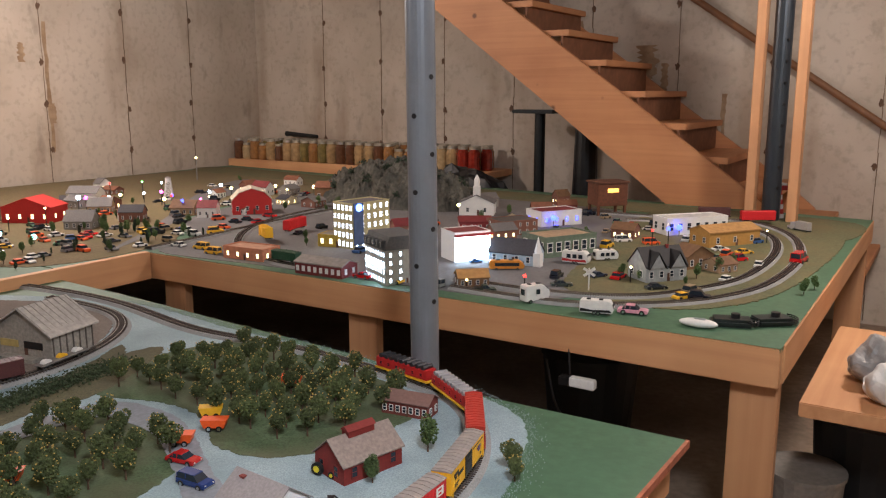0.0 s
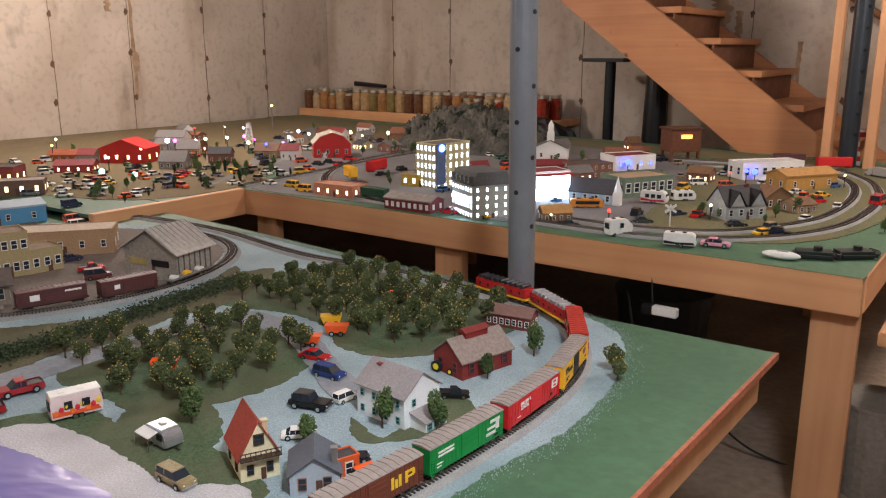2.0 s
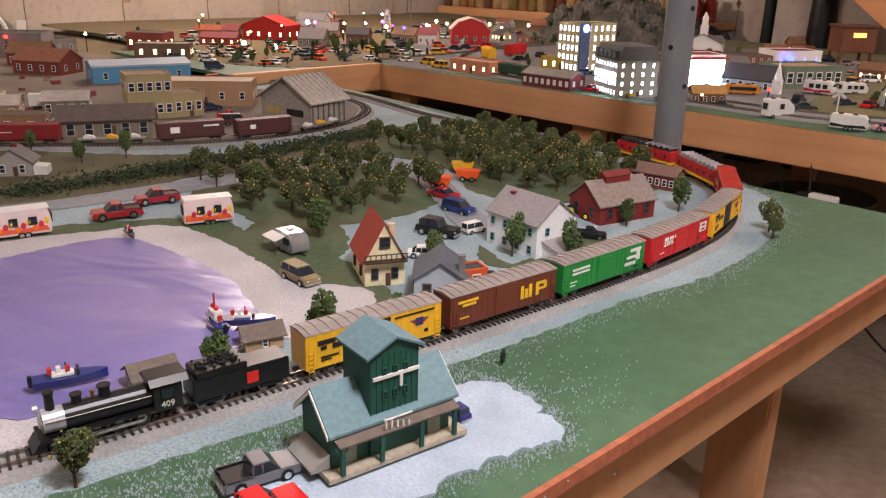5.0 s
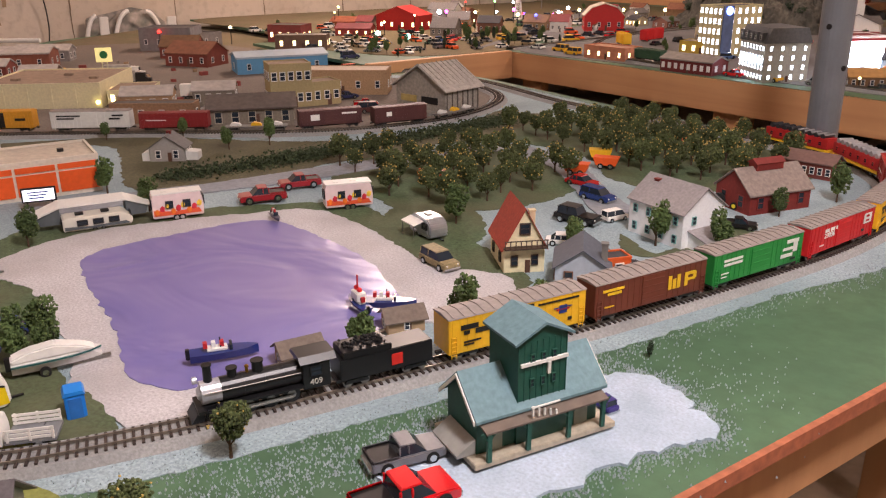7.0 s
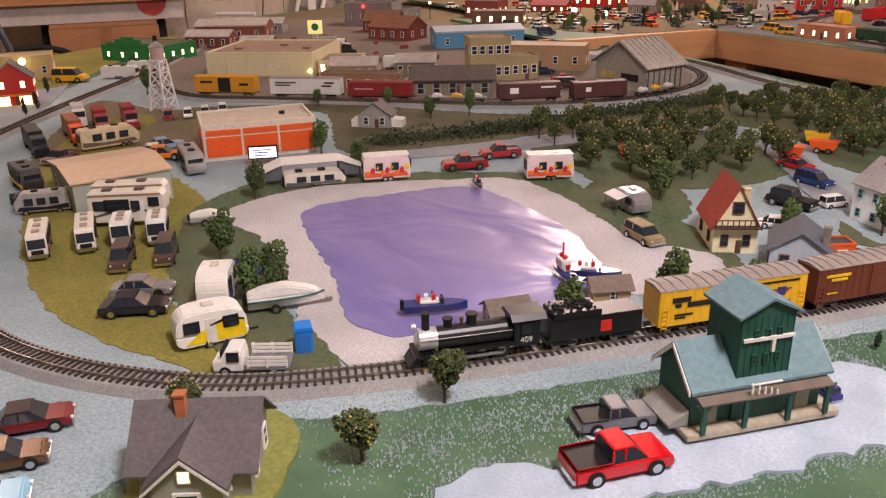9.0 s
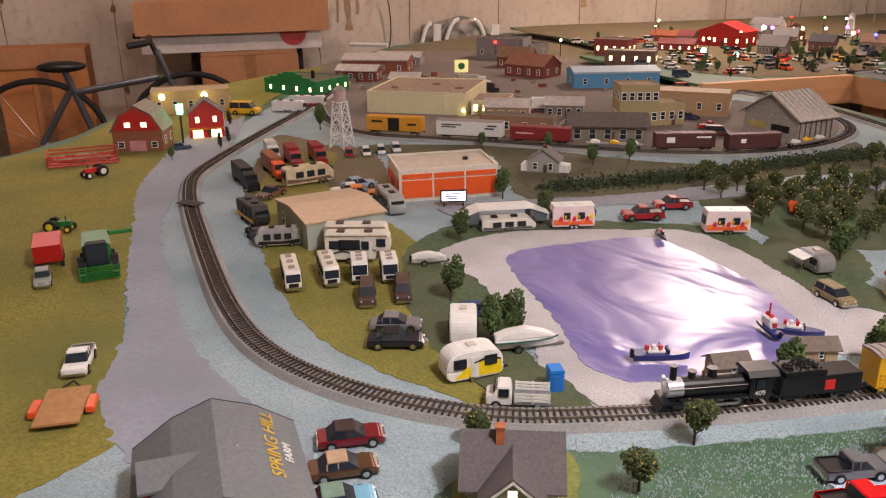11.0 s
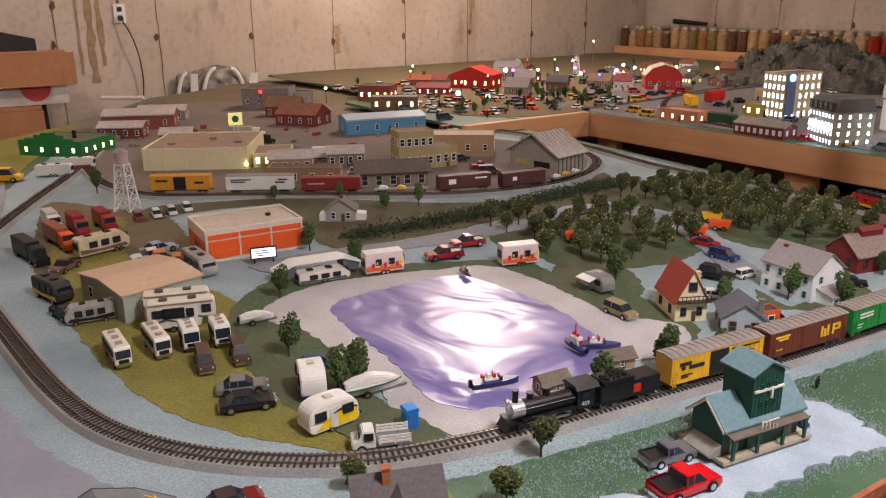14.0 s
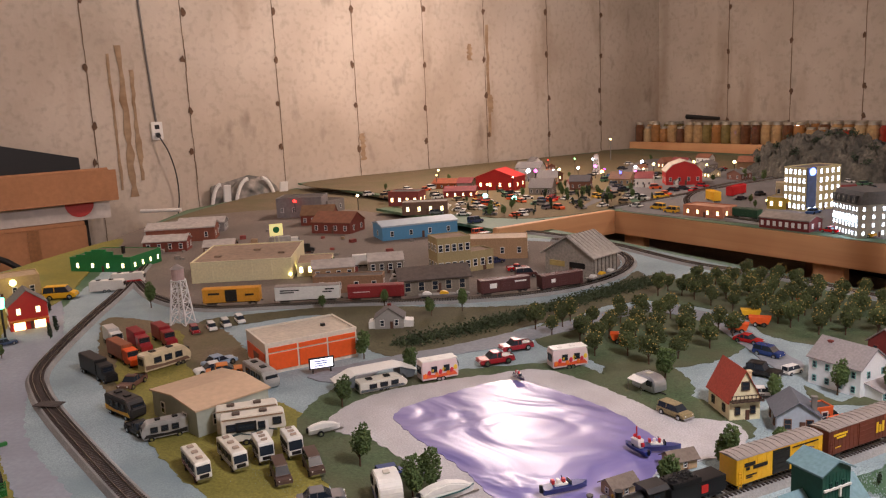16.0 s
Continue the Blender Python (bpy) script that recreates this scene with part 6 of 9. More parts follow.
def round_caravan(x, y, rz, lower, label, L=.075, W=.034, H=.044, cut=.42):
    """A caravan with rounded ends: white shell over a coloured lower body."""
    t = thing("toy_camper", x, y, Z, rz, label, "model camper")
    r = .0055
    lo = [(-L * .42, r), (L * .42, r), (L * .5, H * .24), (L * .5, H * cut), (-L * .5, H * cut), (-L * .5, H * .24)]
    b = bmesh.new()
    prism(b, lo, -W / 2, W / 2)
    part("lower_body", b, WHITE if lower.name == "flash_yellow" else lower, t, bevel=.0012)
    hi = [(-L * .5, H * cut), (L * .5, H * cut)]
    for i in range(1, 10):
        u = math.pi * i / 10
        hi.append((L * .5 * math.copysign(abs(math.cos(u)) ** .55, math.cos(u)), H * cut + H * (1 - cut) * math.sin(u) ** .7))
    b = bmesh.new()
    prism(b, hi, -W / 2, W / 2)
    part("shell", b, SILV if lower is SILV else WHITE, t, bevel=.0016)
    for s in (-1, 1):
        b = bmesh.new()
        prism(b, [(L * .02, H * cut), (L * .40, H * cut), (L * .30, H * .66), (L * .12, H * .54)], s * W / 2, s * (W / 2 + .0007))
        part("flash", b, lower, t)
        if lower.name == "flash_yellow":
            b = bmesh.new()
            prism(b, [(-L * .38, H * .20), (L * .47, H * .20), (L * .45, H * .60), (L * .22, H * .70), (-L * .02, H * .60), (-L * .2, H * .46)], s * (W / 2 + .0001), s * (W / 2 + .0005))
            part("yellow_panel", b, lower, t)
            b = bmesh.new()
            prism(b, [(-L * .02, H * .60), (L * .22, H * .70), (L * .45, H * .60), (L * .45, H * .64), (L * .22, H * .76), (-L * .04, H * .64)], s * W / 2, s * (W / 2 + .0009))
            part("black_sweep", b, BLACK, t)
        for px in (-.28, .26):
            window(t, L * px, s * (W / 2 + .0008), H * .55, 0 if s < 0 else 180, L * .17, H * .2, GLASSY, BLACK)
        b = bmesh.new()
        box(b, -L * .09, L * .05, min(s * W / 2, s * (W / 2 + .0008)), max(s * W / 2, s * (W / 2 + .0008)), H * .16, H * .80)
        part("door", b, SILV if lower is SILV else mat("camper_door", (214, 212, 206), .4), t)
    b = bmesh.new()
    box(b, -.006, .006, -.005, .005, H, H + .002)
    part("roof_vent", b, mat("cream_vent", (206, 200, 186), .5), t, bevel=.0005)
    b = bmesh.new()
    rod(b, (L * .48, 0, r), (L * .68, 0, r), .0014, 6)
    part("tow_bar", b, BLACK, t)
    add_wheels(t, [-.004], W * .44, r, W * .16)
    return t


round_caravan(-.655, .722, 318, BLUEP, "white caravan with a blue base", .07, .036, .048, .26)
round_caravan(-.572, .660, 70, mat("flash_yellow", (240, 206, 20), .4), "white camper trailer with a yellow flash")
camper(-.955, 1.105, 58, .105, .036, .026, IV, mat("tent_grey", (90, 96, 100), .8), label="pop-up tent camper with grey sides", nwin=3)


def popup_wings(x, y, rz):
    t = thing("camper_awning", x, y, Z + L2, rz, "white sloping tent awning with grey sides", "awning")
    for s in (-1, 1):
        b = bmesh.new()
        prism(b, [(s * .05, .010), (s * .08, .010), (s * .085, .024), (s * .05, .036)], .0, .04, "y")
        part("tent_end", b, mat("tent_grey", (90, 96, 100), .8), t)
    b = bmesh.new()
    prism(b, [(-.09, .022), (-.05, .037), (.05, .037), (.09, .022), (.09, .024), (.05, .0395), (-.05, .0395), (-.09, .024)], -.004, .044, "y")
    part("roof", b, WHITE, t)


popup_wings(-.962, 1.105, 58)
FOODM = mat("food_trailer_sides", (206, 128, 110), .4, 0, .1, 150)
for x, y, rz in ((-.880, 1.206, 54), (-.664, 1.392, 48)):
    t = camper(x, y, rz, .082, .034, .046, mat("pink_white", (226, 206, 204), .4, 0, .06, 100), mat("flame_stripe", (226, 90, 50), .4), WHITE, "food trailer with a red and orange flame pattern", name="food_trailer", nose=.04, nwin=2, wheels=(-.05, .06), group="food trailers")
    for s in (-1, 1):
        for k in range(9):
            b = bmesh.new()
            px = -.034 + k * .0085
            ball(b, (px, s * .0172, .017 + (k % 3) * .005), .0048, 1, (1, .3, 1.3))
            part("fruit_picture", b, (col(236, 120, 30), col(206, 40, 60), col(240, 200, 60))[k % 3], t)
    b = bmesh.new()
    box(b, -.040, .040, -.016, .016, .046, .048)
    part("white_roof", b, WHITE, t, bevel=.0006)
PR = mat("dark_red_paint", (156, 30, 40), .3, 0, .06, 150, coat=.4)
car(-.817, 1.343, 52, .082, PR, "pickup", label="dark red pickup on the gravel road", flip=True, group="red pickups", z=Z + L3)
car(-.820, 1.448, 53, .078, PR, "pickup", label="dark red pickup parked behind its twin", flip=True, group="red pickups", z=Z + L3)
t = round_caravan(-.462, 1.330, -28, SILV, "rounded silver travel trailer with a white awning", .066, .032, .036, .3)
b = bmesh.new()
prism(b, [(-.0165, .030), (-.034, .025), (-.034, .0262), (-.0165, .0312)], -.026, .014, "x")
part("awning", b, WHITE, t)
for px in (-.024, .012):
    b = bmesh.new()
    rod(b, (px, -.033, 0), (px, -.033, .0252), .0006, 5)
    part("awning_pole", b, STEEL, t)
car(-.378, 1.222, -25, .065, mat("camo_tan", (150, 134, 96), .6, 0, .3, 300), "suv", label="tan camouflage jeep on the beach edge", z=Z + L3)
semi(-1.592, .885, -13, BLACK, BLACK, "black lorry with a black box trailer", .15, Z + L1)
semi(-1.635, .985, -15, ORG, mat("trailer_brown", (150, 84, 50), .5), "orange lorry with its trailer", .15, Z + L1)
semi(-1.69, 1.07, -20, PR, col(150, 30, 36), "dark red lorry", .12, Z + L1)
semi(-1.67, 1.13, -20, PR, col(140, 30, 36), "second dark red lorry beside it", .12, Z + L1)
semi(-1.78, 1.06, -20, WHITE, col(200, 196, 190), "white lorry behind the red ones", .10, Z + L1)
camper(-1.505, 1.0, 81, .118, .034, .046, mat("beige_camper", (206, 190, 156), .5), mat("brown_swirl", (110, 84, 66), .5), label="beige fifth-wheel camper with brown swirls", wheels=(.2, .3), nwin=3)
car(-1.465, .88, 112, .075, mat("rust_brown", (106, 74, 60), .5), "pickup", label="brown pickup towing the beige camper", flip=True, z=Z + L1)
car(-1.395, 1.065, 75, .08, mat("pale_blue", (150, 170, 190), .35, coat=.3), "sedan", label="pale blue sedan in the parking row", z=Z + L1)
car(-1.372, 1.02, 62, .075, WHITE, "sedan", label="white sedan in the parking row", z=Z + L1, flip=True)
car(-1.328, 1.022, 50, .085, mat("car_orange", (230, 130, 36), .35, coat=.3), "sedan", label="orange sedan in the parking row", z=Z + L1)
camper(-1.215, 1.02, -22, .125, .034, .04, mat("silver_coach", (170, 168, 164)), BLACK, label="silver camper trailer by the storage building", wheels=(-.1, .0), nwin=3)
for k, (x, y, m) in enumerate(((-1.668, 1.226, PR), (-1.648, 1.267, WHITE), (-1.638, 1.308, WHITE), (-1.632, 1.354, WHITE))):
    car(x, y, -30, .05, m, "van", label="small red van in a row" if k == 0 else "small white van in a row", group="parked vans", z=Z + L1)
SILC = mat("silver_paint", (176, 176, 180), .25, .6, .05, 150)
NAVY = mat("navy_paint", (26, 30, 44), .2, 0, .08, 150, coat=.6)
car(-.742, .672, 47, .072, SILC, "sedan", label="silver sedan on the turf", z=Z + L2)
car(-.700, .640, 49, .076, NAVY, "sedan", label="dark navy sedan on the turf", z=Z + L2)
car(-.700, .790, 50, .045, BLUEP, "van", label="small blue van under the trees", z=Z + L2)
REDP = mat("red_paint", (214, 22, 28), .25, 0, .05, 150, coat=.6)
car(-.130, .752, 60, .085, REDP, "pickup", label="bright red die-cast pickup on the gravel lot", z=Z + L3)
car(-.165, .805, 55, .068, mat("grey_paint", (130, 130, 134), .3, .4, .08, 150), "pickup", label="grey pickup beside the depot ramp", z=Z + L3)
car(-.048, .975, 150, .035, col(60, 50, 120), "jeep", label="tiny purple jeep at the depot's end", z=Z + L3)
car(-.548, .462, 61, .072, mat("dark_red_car", (120, 24, 34), .25, 0, .05, 150, coat=.6), "sedan", label="dark red vintage coupe with a brown roof", roofm=mat("brown_vinyl", (60, 40, 38), .6), z=Z + L1)
car(-.506, .424, 63, .070, mat("bronze_car", (110, 80, 54), .25, .4, .05, 150, coat=.6), "sedan", label="bronze coupe with a tan roof", roofm=mat("tan_vinyl", (190, 160, 130), .6), z=Z + L1)
car(-.462, .390, 63, .072, mat("sky_car", (130, 190, 216), .25, 0, .05, 150, coat=.6), "sedan", label="pale sky blue convertible coupe", roofm=mat("green_vinyl", (120, 150, 130), .6), z=Z + L1)
car(-.925, .298, 152, .072, WHITE, "pickup", label="white pickup towing a flat trailer", z=Z + L2, flip=True)
t = thing("flat_trailer", -.818, .246, Z + L2, -28, "flat plywood trailer with orange wheel guards", "model trailer")
b = bmesh.new()
box(b, -.042, .042, -.025, .025, .008, .011)
part("deck", b, mat("plywood", (176, 128, 78), .7, 0, .15, 100), t)
for s in (-1, 1):
    b = bmesh.new()
    box(b, -.018, .014, *sorted((s * .026, s * .036)), .004, .012)
    part("wheel_guard", b, ORG, t, bevel=.001)
b = bmesh.new()
rod(b, (-.042, -.012, .009), (-.062, 0, .009), .0012, 6)
rod(b, (-.042, .012, .009), (-.062, 0, .009), .0012, 6)
part("drawbar", b, BLACK, t)
add_wheels(t, (-.002,), .03, .006, .006)
for x, y, rz, L, m, st, lab in ((-.30, 1.64, -20, .065, col(40, 62, 120, .25), "suv", "blue hatchback on the gravel"), (-.36, 1.72, -15, .065, col(180, 34, 34, .25), "sedan", "red sedan by the orchard"), (-.285, 1.505, -8, .075, BLACK, "jeep", "black open off-roader"), (-.235, 1.545, 60, .045, WHITE, "van", "small white delivery van"), (-.262, 1.395, 20, .055, WHITE, "sedan", "white sedan behind the cottage"), (-.155, 1.335, 30, .06, NAVY, "sedan", "dark navy sedan by the slate house"), (-.112, 1.30, 50, .055, ORG, "suv", "orange off-roader by the track"), (-.10, 1.57, 20, .06, WHITE, "pickup", "white pickup behind the farmhouse"), (-.05, 1.60, 10, .055, BLACK, "pickup", "black pickup behind the farmhouse")):
    car(x, y, rz, L, m, st, label=lab, z=Z + L1)


# ---- boats ----
def boat(x, y, rz, L, hull, label, z=Z + .0085, trim=WHITE, cover=False, stand=0.0):
    t = thing("toy_boat", x, y, z, rz, label, "model boat")
    W, H = L * .30, L * .14
    prof = [(-.5, .9), (-.2, 1.0), (.15, .92), (.36, .6), (.5, .05)]
    b = bmesh.new()
    vs = []
    for px, k in prof:
        vs.append([b.verts.new((px * L, s * k * W / 2 * f, stand + zz)) for s, f, zz in ((-1, 1, H), (-1, .5, 0), (1, .5, 0), (1, 1, H))])
    for p, q in zip(vs, vs[1:]):
        for i in range(3):
            b.faces.new((p[i], p[i + 1], q[i + 1], q[i]))
        b.faces.new((p[3], p[0], q[0], q[3]))
    b.faces.new(vs[0])
    b.faces.new(list(reversed(vs[-1])))
    bmesh.ops.recalc_face_normals(b, faces=b.faces)
    part("hull", b, hull, t)
    b = bmesh.new()
    if cover:
        prism(b, [(-.5 * L, H), (.44 * L, H), (.3 * L, H * 1.5), (0, H * 2.1), (-.3 * L, H * 1.9), (-.5 * L, H * 1.4)], -W * .34, W * .34, "y", Matrix.Translation((0, 0, stand)))
        part("cover", b, trim, t, bevel=L * .02)
    else:
        box(b, -.25 * L, .05 * L, -W * .25, W * .25, stand + H, stand + H + .004)
        part("deck_box", b, trim, t, bevel=.0008)
        b = bmesh.new()
        rod(b, (-.05 * L, -W * .2, stand + H + .004), (-.05 * L, W * .2, stand + H + .012), .0008, 6)
        box(b, .08 * L, .12 * L, -W * .3, W * .3, stand + H, stand + H + .006)
        part("windshield", b, GLASSY, t)
        for k in range(3):
            b = bmesh.new()
            box(b, (-.3 + k * .12) * L, (-.24 + k * .12) * L, -W * .15, W * .15, stand + H + .004, stand + H + .010)
            part("seat", b, (RMARK, WHITE, RMARK)[k], t)
    b = bmesh.new()
    box(b, -.56 * L, -.5 * L, -W * .12, W * .12, stand + H * .3, stand + H * 1.5)
    part("outboard", b, BLACK, t, bevel=.0006)
    if stand:
        add_wheels(t, (-.15 * L,), W * .4, stand * .8, .004)
        b = bmesh.new()
        box(b, -.45 * L, .6 * L, -.002, .002, stand * .6, stand * .98)
        part("trailer_bar", b, STEEL, t)
    return t


BOATB = mat("boat_blue", (30, 50, 120), .3, 0, .06, 100, coat=.4)
boat(-.432, .862, 50, .072, BOATB, "blue bass boat with seats on the pond")
boat(-.352, 1.060, 30, .066, BOATB, "blue speedboat moored by the beach")
t = boat(-.385, 1.040, 150, .055, BOATB, "white and blue tug boat with a red cabin")
b = bmesh.new()
box(b, -.012, .008, -.006, .006, .011, .022)
part("cabin", b, WHITE, t, bevel=.001)
for px in (-.006, .004):
    b = bmesh.new()
    ball(b, (px, 0, .0245), .0032, 2)
    part("red_buoy", b, col(214, 30, 36), t)
b = bmesh.new()
rod(b, (0, 0, .02), (0, 0, .042), .0012, 8)
part("mast", b, RMARK, t)
t = boat(-.575, .762, 60, .088, mat("boat_white", (220, 218, 214), .3), "white covered speedboat on a trailer", Z + L2, WHITE, True, .007)
for s in (-1, 1):
    b = bmesh.new()
    for (p0, k0), (p1, k1) in zip(((-.5, .9), (-.2, 1.0), (.15, .92), (.36, .6)), ((-.2, 1.0), (.15, .92), (.36, .6), (.5, .05))):
        rod(b, (p0 * .088, s * k0 * .0128, .0175), (p1 * .088, s * k1 * .0128, .0175), .0011, 6)
    part("gunwale_stripe", b, mat("boat_teal", (30, 90, 90), .3), t)
boat(-.905, .868, 60, .060, mat("boat_white", (220, 218, 214), .3), "small white covered boat on a trailer", Z + L2, WHITE, True, .007)
boat(-.715, 1.262, -30, .04, mat("dinghy_grey", (90, 84, 96), .5), "small grey dinghy on the pond", Z + .0085)
t = thing("portable_toilet", -.478, .712, Z + L2, 58, "bright blue portable toilet booth", "model booth")
b = bmesh.new()
box(b, -.009, .009, -.009, .009, 0, .026)
part("cabin", b, mat("bright_blue", (24, 130, 220), .4, 0, .05, 100), t, bevel=.001)
b = bmesh.new()
prism(b, [(-.010, .026), (.010, .026), (.008, .030), (-.008, .030)], -.010, .010)
part("roof", b, MATS["bright_blue"], t)
b = bmesh.new()
box(b, -.006, .006, -.0100, -.0088, .002, .023)
part("door", b, col(40, 110, 190), t)
t = thing("toy_flatbed_truck", -.483, .652, Z + L2, 223, "white flatbed lorry with a slatted bed", "model truck")
b = bmesh.new()
prism(b, [(.006, .006), (.036, .006), (.036, .017), (.028, .019), (.022, .029), (.008, .029), (.006, .019)], -.0135, .0135)
part("cab", b, WHITE, t, bevel=.0012)
window(t, .0262, 0, .0195, 90, .019, .007, GLASSY, BLACK, name="windscreen")
for sd in (-1, 1):
    window(t, .015, sd * .0138, .019, 0 if sd < 0 else 180, .009, .007, GLASSY, BLACK)
    b = bmesh.new()
    for k in range(3):
        box(b, -.038, .003, *sorted((sd * .0135, sd * .0147)), .0125 + k * .004, .015 + k * .004)
    for px in (-.037, -.018, .001):
        box(b, px - .001, px + .001, *sorted((sd * .0147, sd * .0154)), .011, .0235)
    part("bed_rail", b, WHITE, t)
b = bmesh.new()
box(b, -.039, .004, -.0145, .0145, .0085, .0115)
part("bed", b, mat("bed_grey", (120, 122, 124), .7), t)
b = bmesh.new()
box(b, -.036, .034, -.007, .007, .005, .0085)
part("chassis", b, BLACK, t)
add_wheels(t, (-.024, .024), .0115, .0058, .005)


# ---- farm machinery ----
def tractor(x, y, rz, m, hub, s, label, z=Z + L2):
    t = thing("toy_tractor", x, y, z, rz, label, "model tractor")
    b = bmesh.new()
    box(b, 0, .022 * s, -.004 * s, .004 * s, .008 * s, .016 * s)
    part("hood", b, m, t, bevel=.0008)
    b = bmesh.new()
    box(b, -.010 * s, .002 * s, -.006 * s, .006 * s, .008 * s, .014 * s)
    part("seat_deck", b, m, t, bevel=.0006)
    b = bmesh.new()
    rod(b, (.004 * s, 0, .014 * s), (-.001 * s, 0, .021 * s), .0008, 6)
    rod(b, (.014 * s, 0, .016 * s), (.014 * s, 0, .024 * s), .0009, 6)
    part("steering_post", b, BLACK, t)
    for sx, r in ((-.007, .0095), (.019, .0055)):
        for sy in (-1, 1):
            b = bmesh.new()
            rod(b, (0, -.003 * s, 0), (0, .003 * s, 0), r * s, 16)
            w = part("wheel", b, TYRE, t)
            w.matrix_basis = pose(sx * s, sy * .0085 * s, r * s)
            b = bmesh.new()
            rod(b, (0, -.0035 * s, 0), (0, .0035 * s, 0), r * .55 * s, 12)
            part("hub", b, hub, w)


JD, JY = mat("tractor_green", (34, 112, 46), .4), mat("hub_yellow", (226, 206, 40), .4)
tractor(-.095, 1.715, -20, JD, JY, 1.2, "green tractor with yellow hubs")
tractor(-.045, 1.84, 60, ORG, WHITE, 1.0, "orange tractor beside the mill")
tractor(-1.915, .655, -80, col(200, 40, 40), WHITE, 1.4, "red tractor with white hubs")
tractor(-1.53, .45, 50, JD, JY, 1.3, "green tractor in the field")
t = thing("toy_combine", -1.275, .442, Z + L2, -17, "green combine harvester with a wide header", "model combine")
b = bmesh.new()
box(b, -.05, .035, -.022, .022, .014, .052)
part("body", b, JD, t, bevel=.002)
b = bmesh.new()
box(b, .036, .056, -.017, .017, .022, .060)
part("cab", b, GLASSY, t, bevel=.002)
b = bmesh.new()
for k in range(6):
    rod(b, (.070, -.030, .004 + k * .0042), (.070, .030, .004 + k * .0042), .0012, 6)
for k in range(7):
    rod(b, (.070, -.030 + k * .010, .003), (.070, -.030 + k * .010, .028), .0010, 6)
box(b, .058, .066, -.030, .030, .003, .012)
part("header", b, JD, t)
b = bmesh.new()
rod(b, (-.03, .022, .05), (-.05, .06, .044), .004, 10)
part("auger", b, JD, t)
add_wheels(t, (-.03,), .024, .010, .008)
add_wheels(t, (.03,), .026, .016, .012)
t = thing("grain_wagon", -1.352, .385, Z + L2, -17, "red grain wagon on wheels", "model wagon")
b = bmesh.new()
prism(b, [(-.03, .012), (.03, .012), (.042, .045), (-.042, .045)], -.022, .022)
part("tub", b, col(206, 40, 34), t)
add_wheels(t, (-.022, .022), .02, .008, .006)
car(-1.262, .348, -17, .06, mat("grey_green_paint", (132, 142, 134), .4), "jeep", label="grey-green jeep behind the red wagon", z=Z + L2)
t = thing("livestock_pen", -2.045, .665, Z + L2, 72, "red fenced pen filled with small pale figures of stock", "model pen")
for x0, x1, y0, y1 in ((-.085, .085, 0, .002), (-.085, .085, .10, .102), (-.085, -.083, 0, .102), (.083, .085, 0, .102)):
    b = bmesh.new()
    for k in range(3):
        box(b, x0, x1, y0, y1, .006 + k * .009, .010 + k * .009)
    part("rail_panel", b, col(196, 60, 46), t)
b = bmesh.new()
box(b, -.083, .083, .002, .10, 0, .003)
part("bed", b, col(176, 66, 52), t)
for k in range(26):
    b = bmesh.new()
    ball(b, (rng.uniform(-.07, .07), rng.uniform(.015, .09), .010), .006, 1, (1.5, .8, 1))
    part("bale", b, col(176, 150, 130), t)
for x, y, s, lab in ((-.40, 1.925, 1, "yellow dump cart among the trees"), ):
    t = thing("harvest_cart", x, y, Z + L2, 20, lab, "model cart")
    b = bmesh.new()
    prism(b, [(-.018, .008), (.018, .008), (.024, .024), (-.024, .024)], -.013, .013)
    part("tub", b, YEL, t)
    add_wheels(t, (-.01, .01), .012, .006, .004)
for x, y, rz in ((-.365, 1.865, 10), (-.62, 1.60, 20), (-.30, 2.12, -15), (-.40, 1.79, 10)):
    t = thing("harvest_cart", x, y, Z + L2, rz, "orange harvest cart among the orchard trees", "model cart", "orange carts")
    b = bmesh.new()
    prism(b, [(-.020, .008), (.020, .008), (.026, .024), (-.026, .024)], -.013, .013)
    part("tub", b, ORG, t)
    add_wheels(t, (-.01, .01), .012, .006, .004)


# ---- trees of the near table ----
def inside(x, y, poly):
    c = False
    for (x0, y0), (x1, y1) in zip(poly, poly[1:] + poly[:1]):
        if (y0 > y) != (y1 > y) and x < (x1 - x0) * (y - y0) / (y1 - y0) + x0:
            c = not c
    return c


def orchard(poly, gap, h, turn, lab):
    cx = sum(p[0] for p in poly) / len(poly)
    cy = sum(p[1] for p in poly) / len(poly)
    for i in range(-14, 15):
        for j in range(-14, 15):
            u, v = i * gap + (j % 2) * gap * .4, j * gap * .9
            x = cx + u * math.cos(turn) - v * math.sin(turn) + rng.uniform(-.011, .011)
            y = cy + u * math.sin(turn) + v * math.cos(turn) + rng.uniform(-.011, .011)
            if inside(x, y, poly):
                tree(x, y, h * rng.uniform(.85, 1.15), "orchard", Z + L2, group=lab)


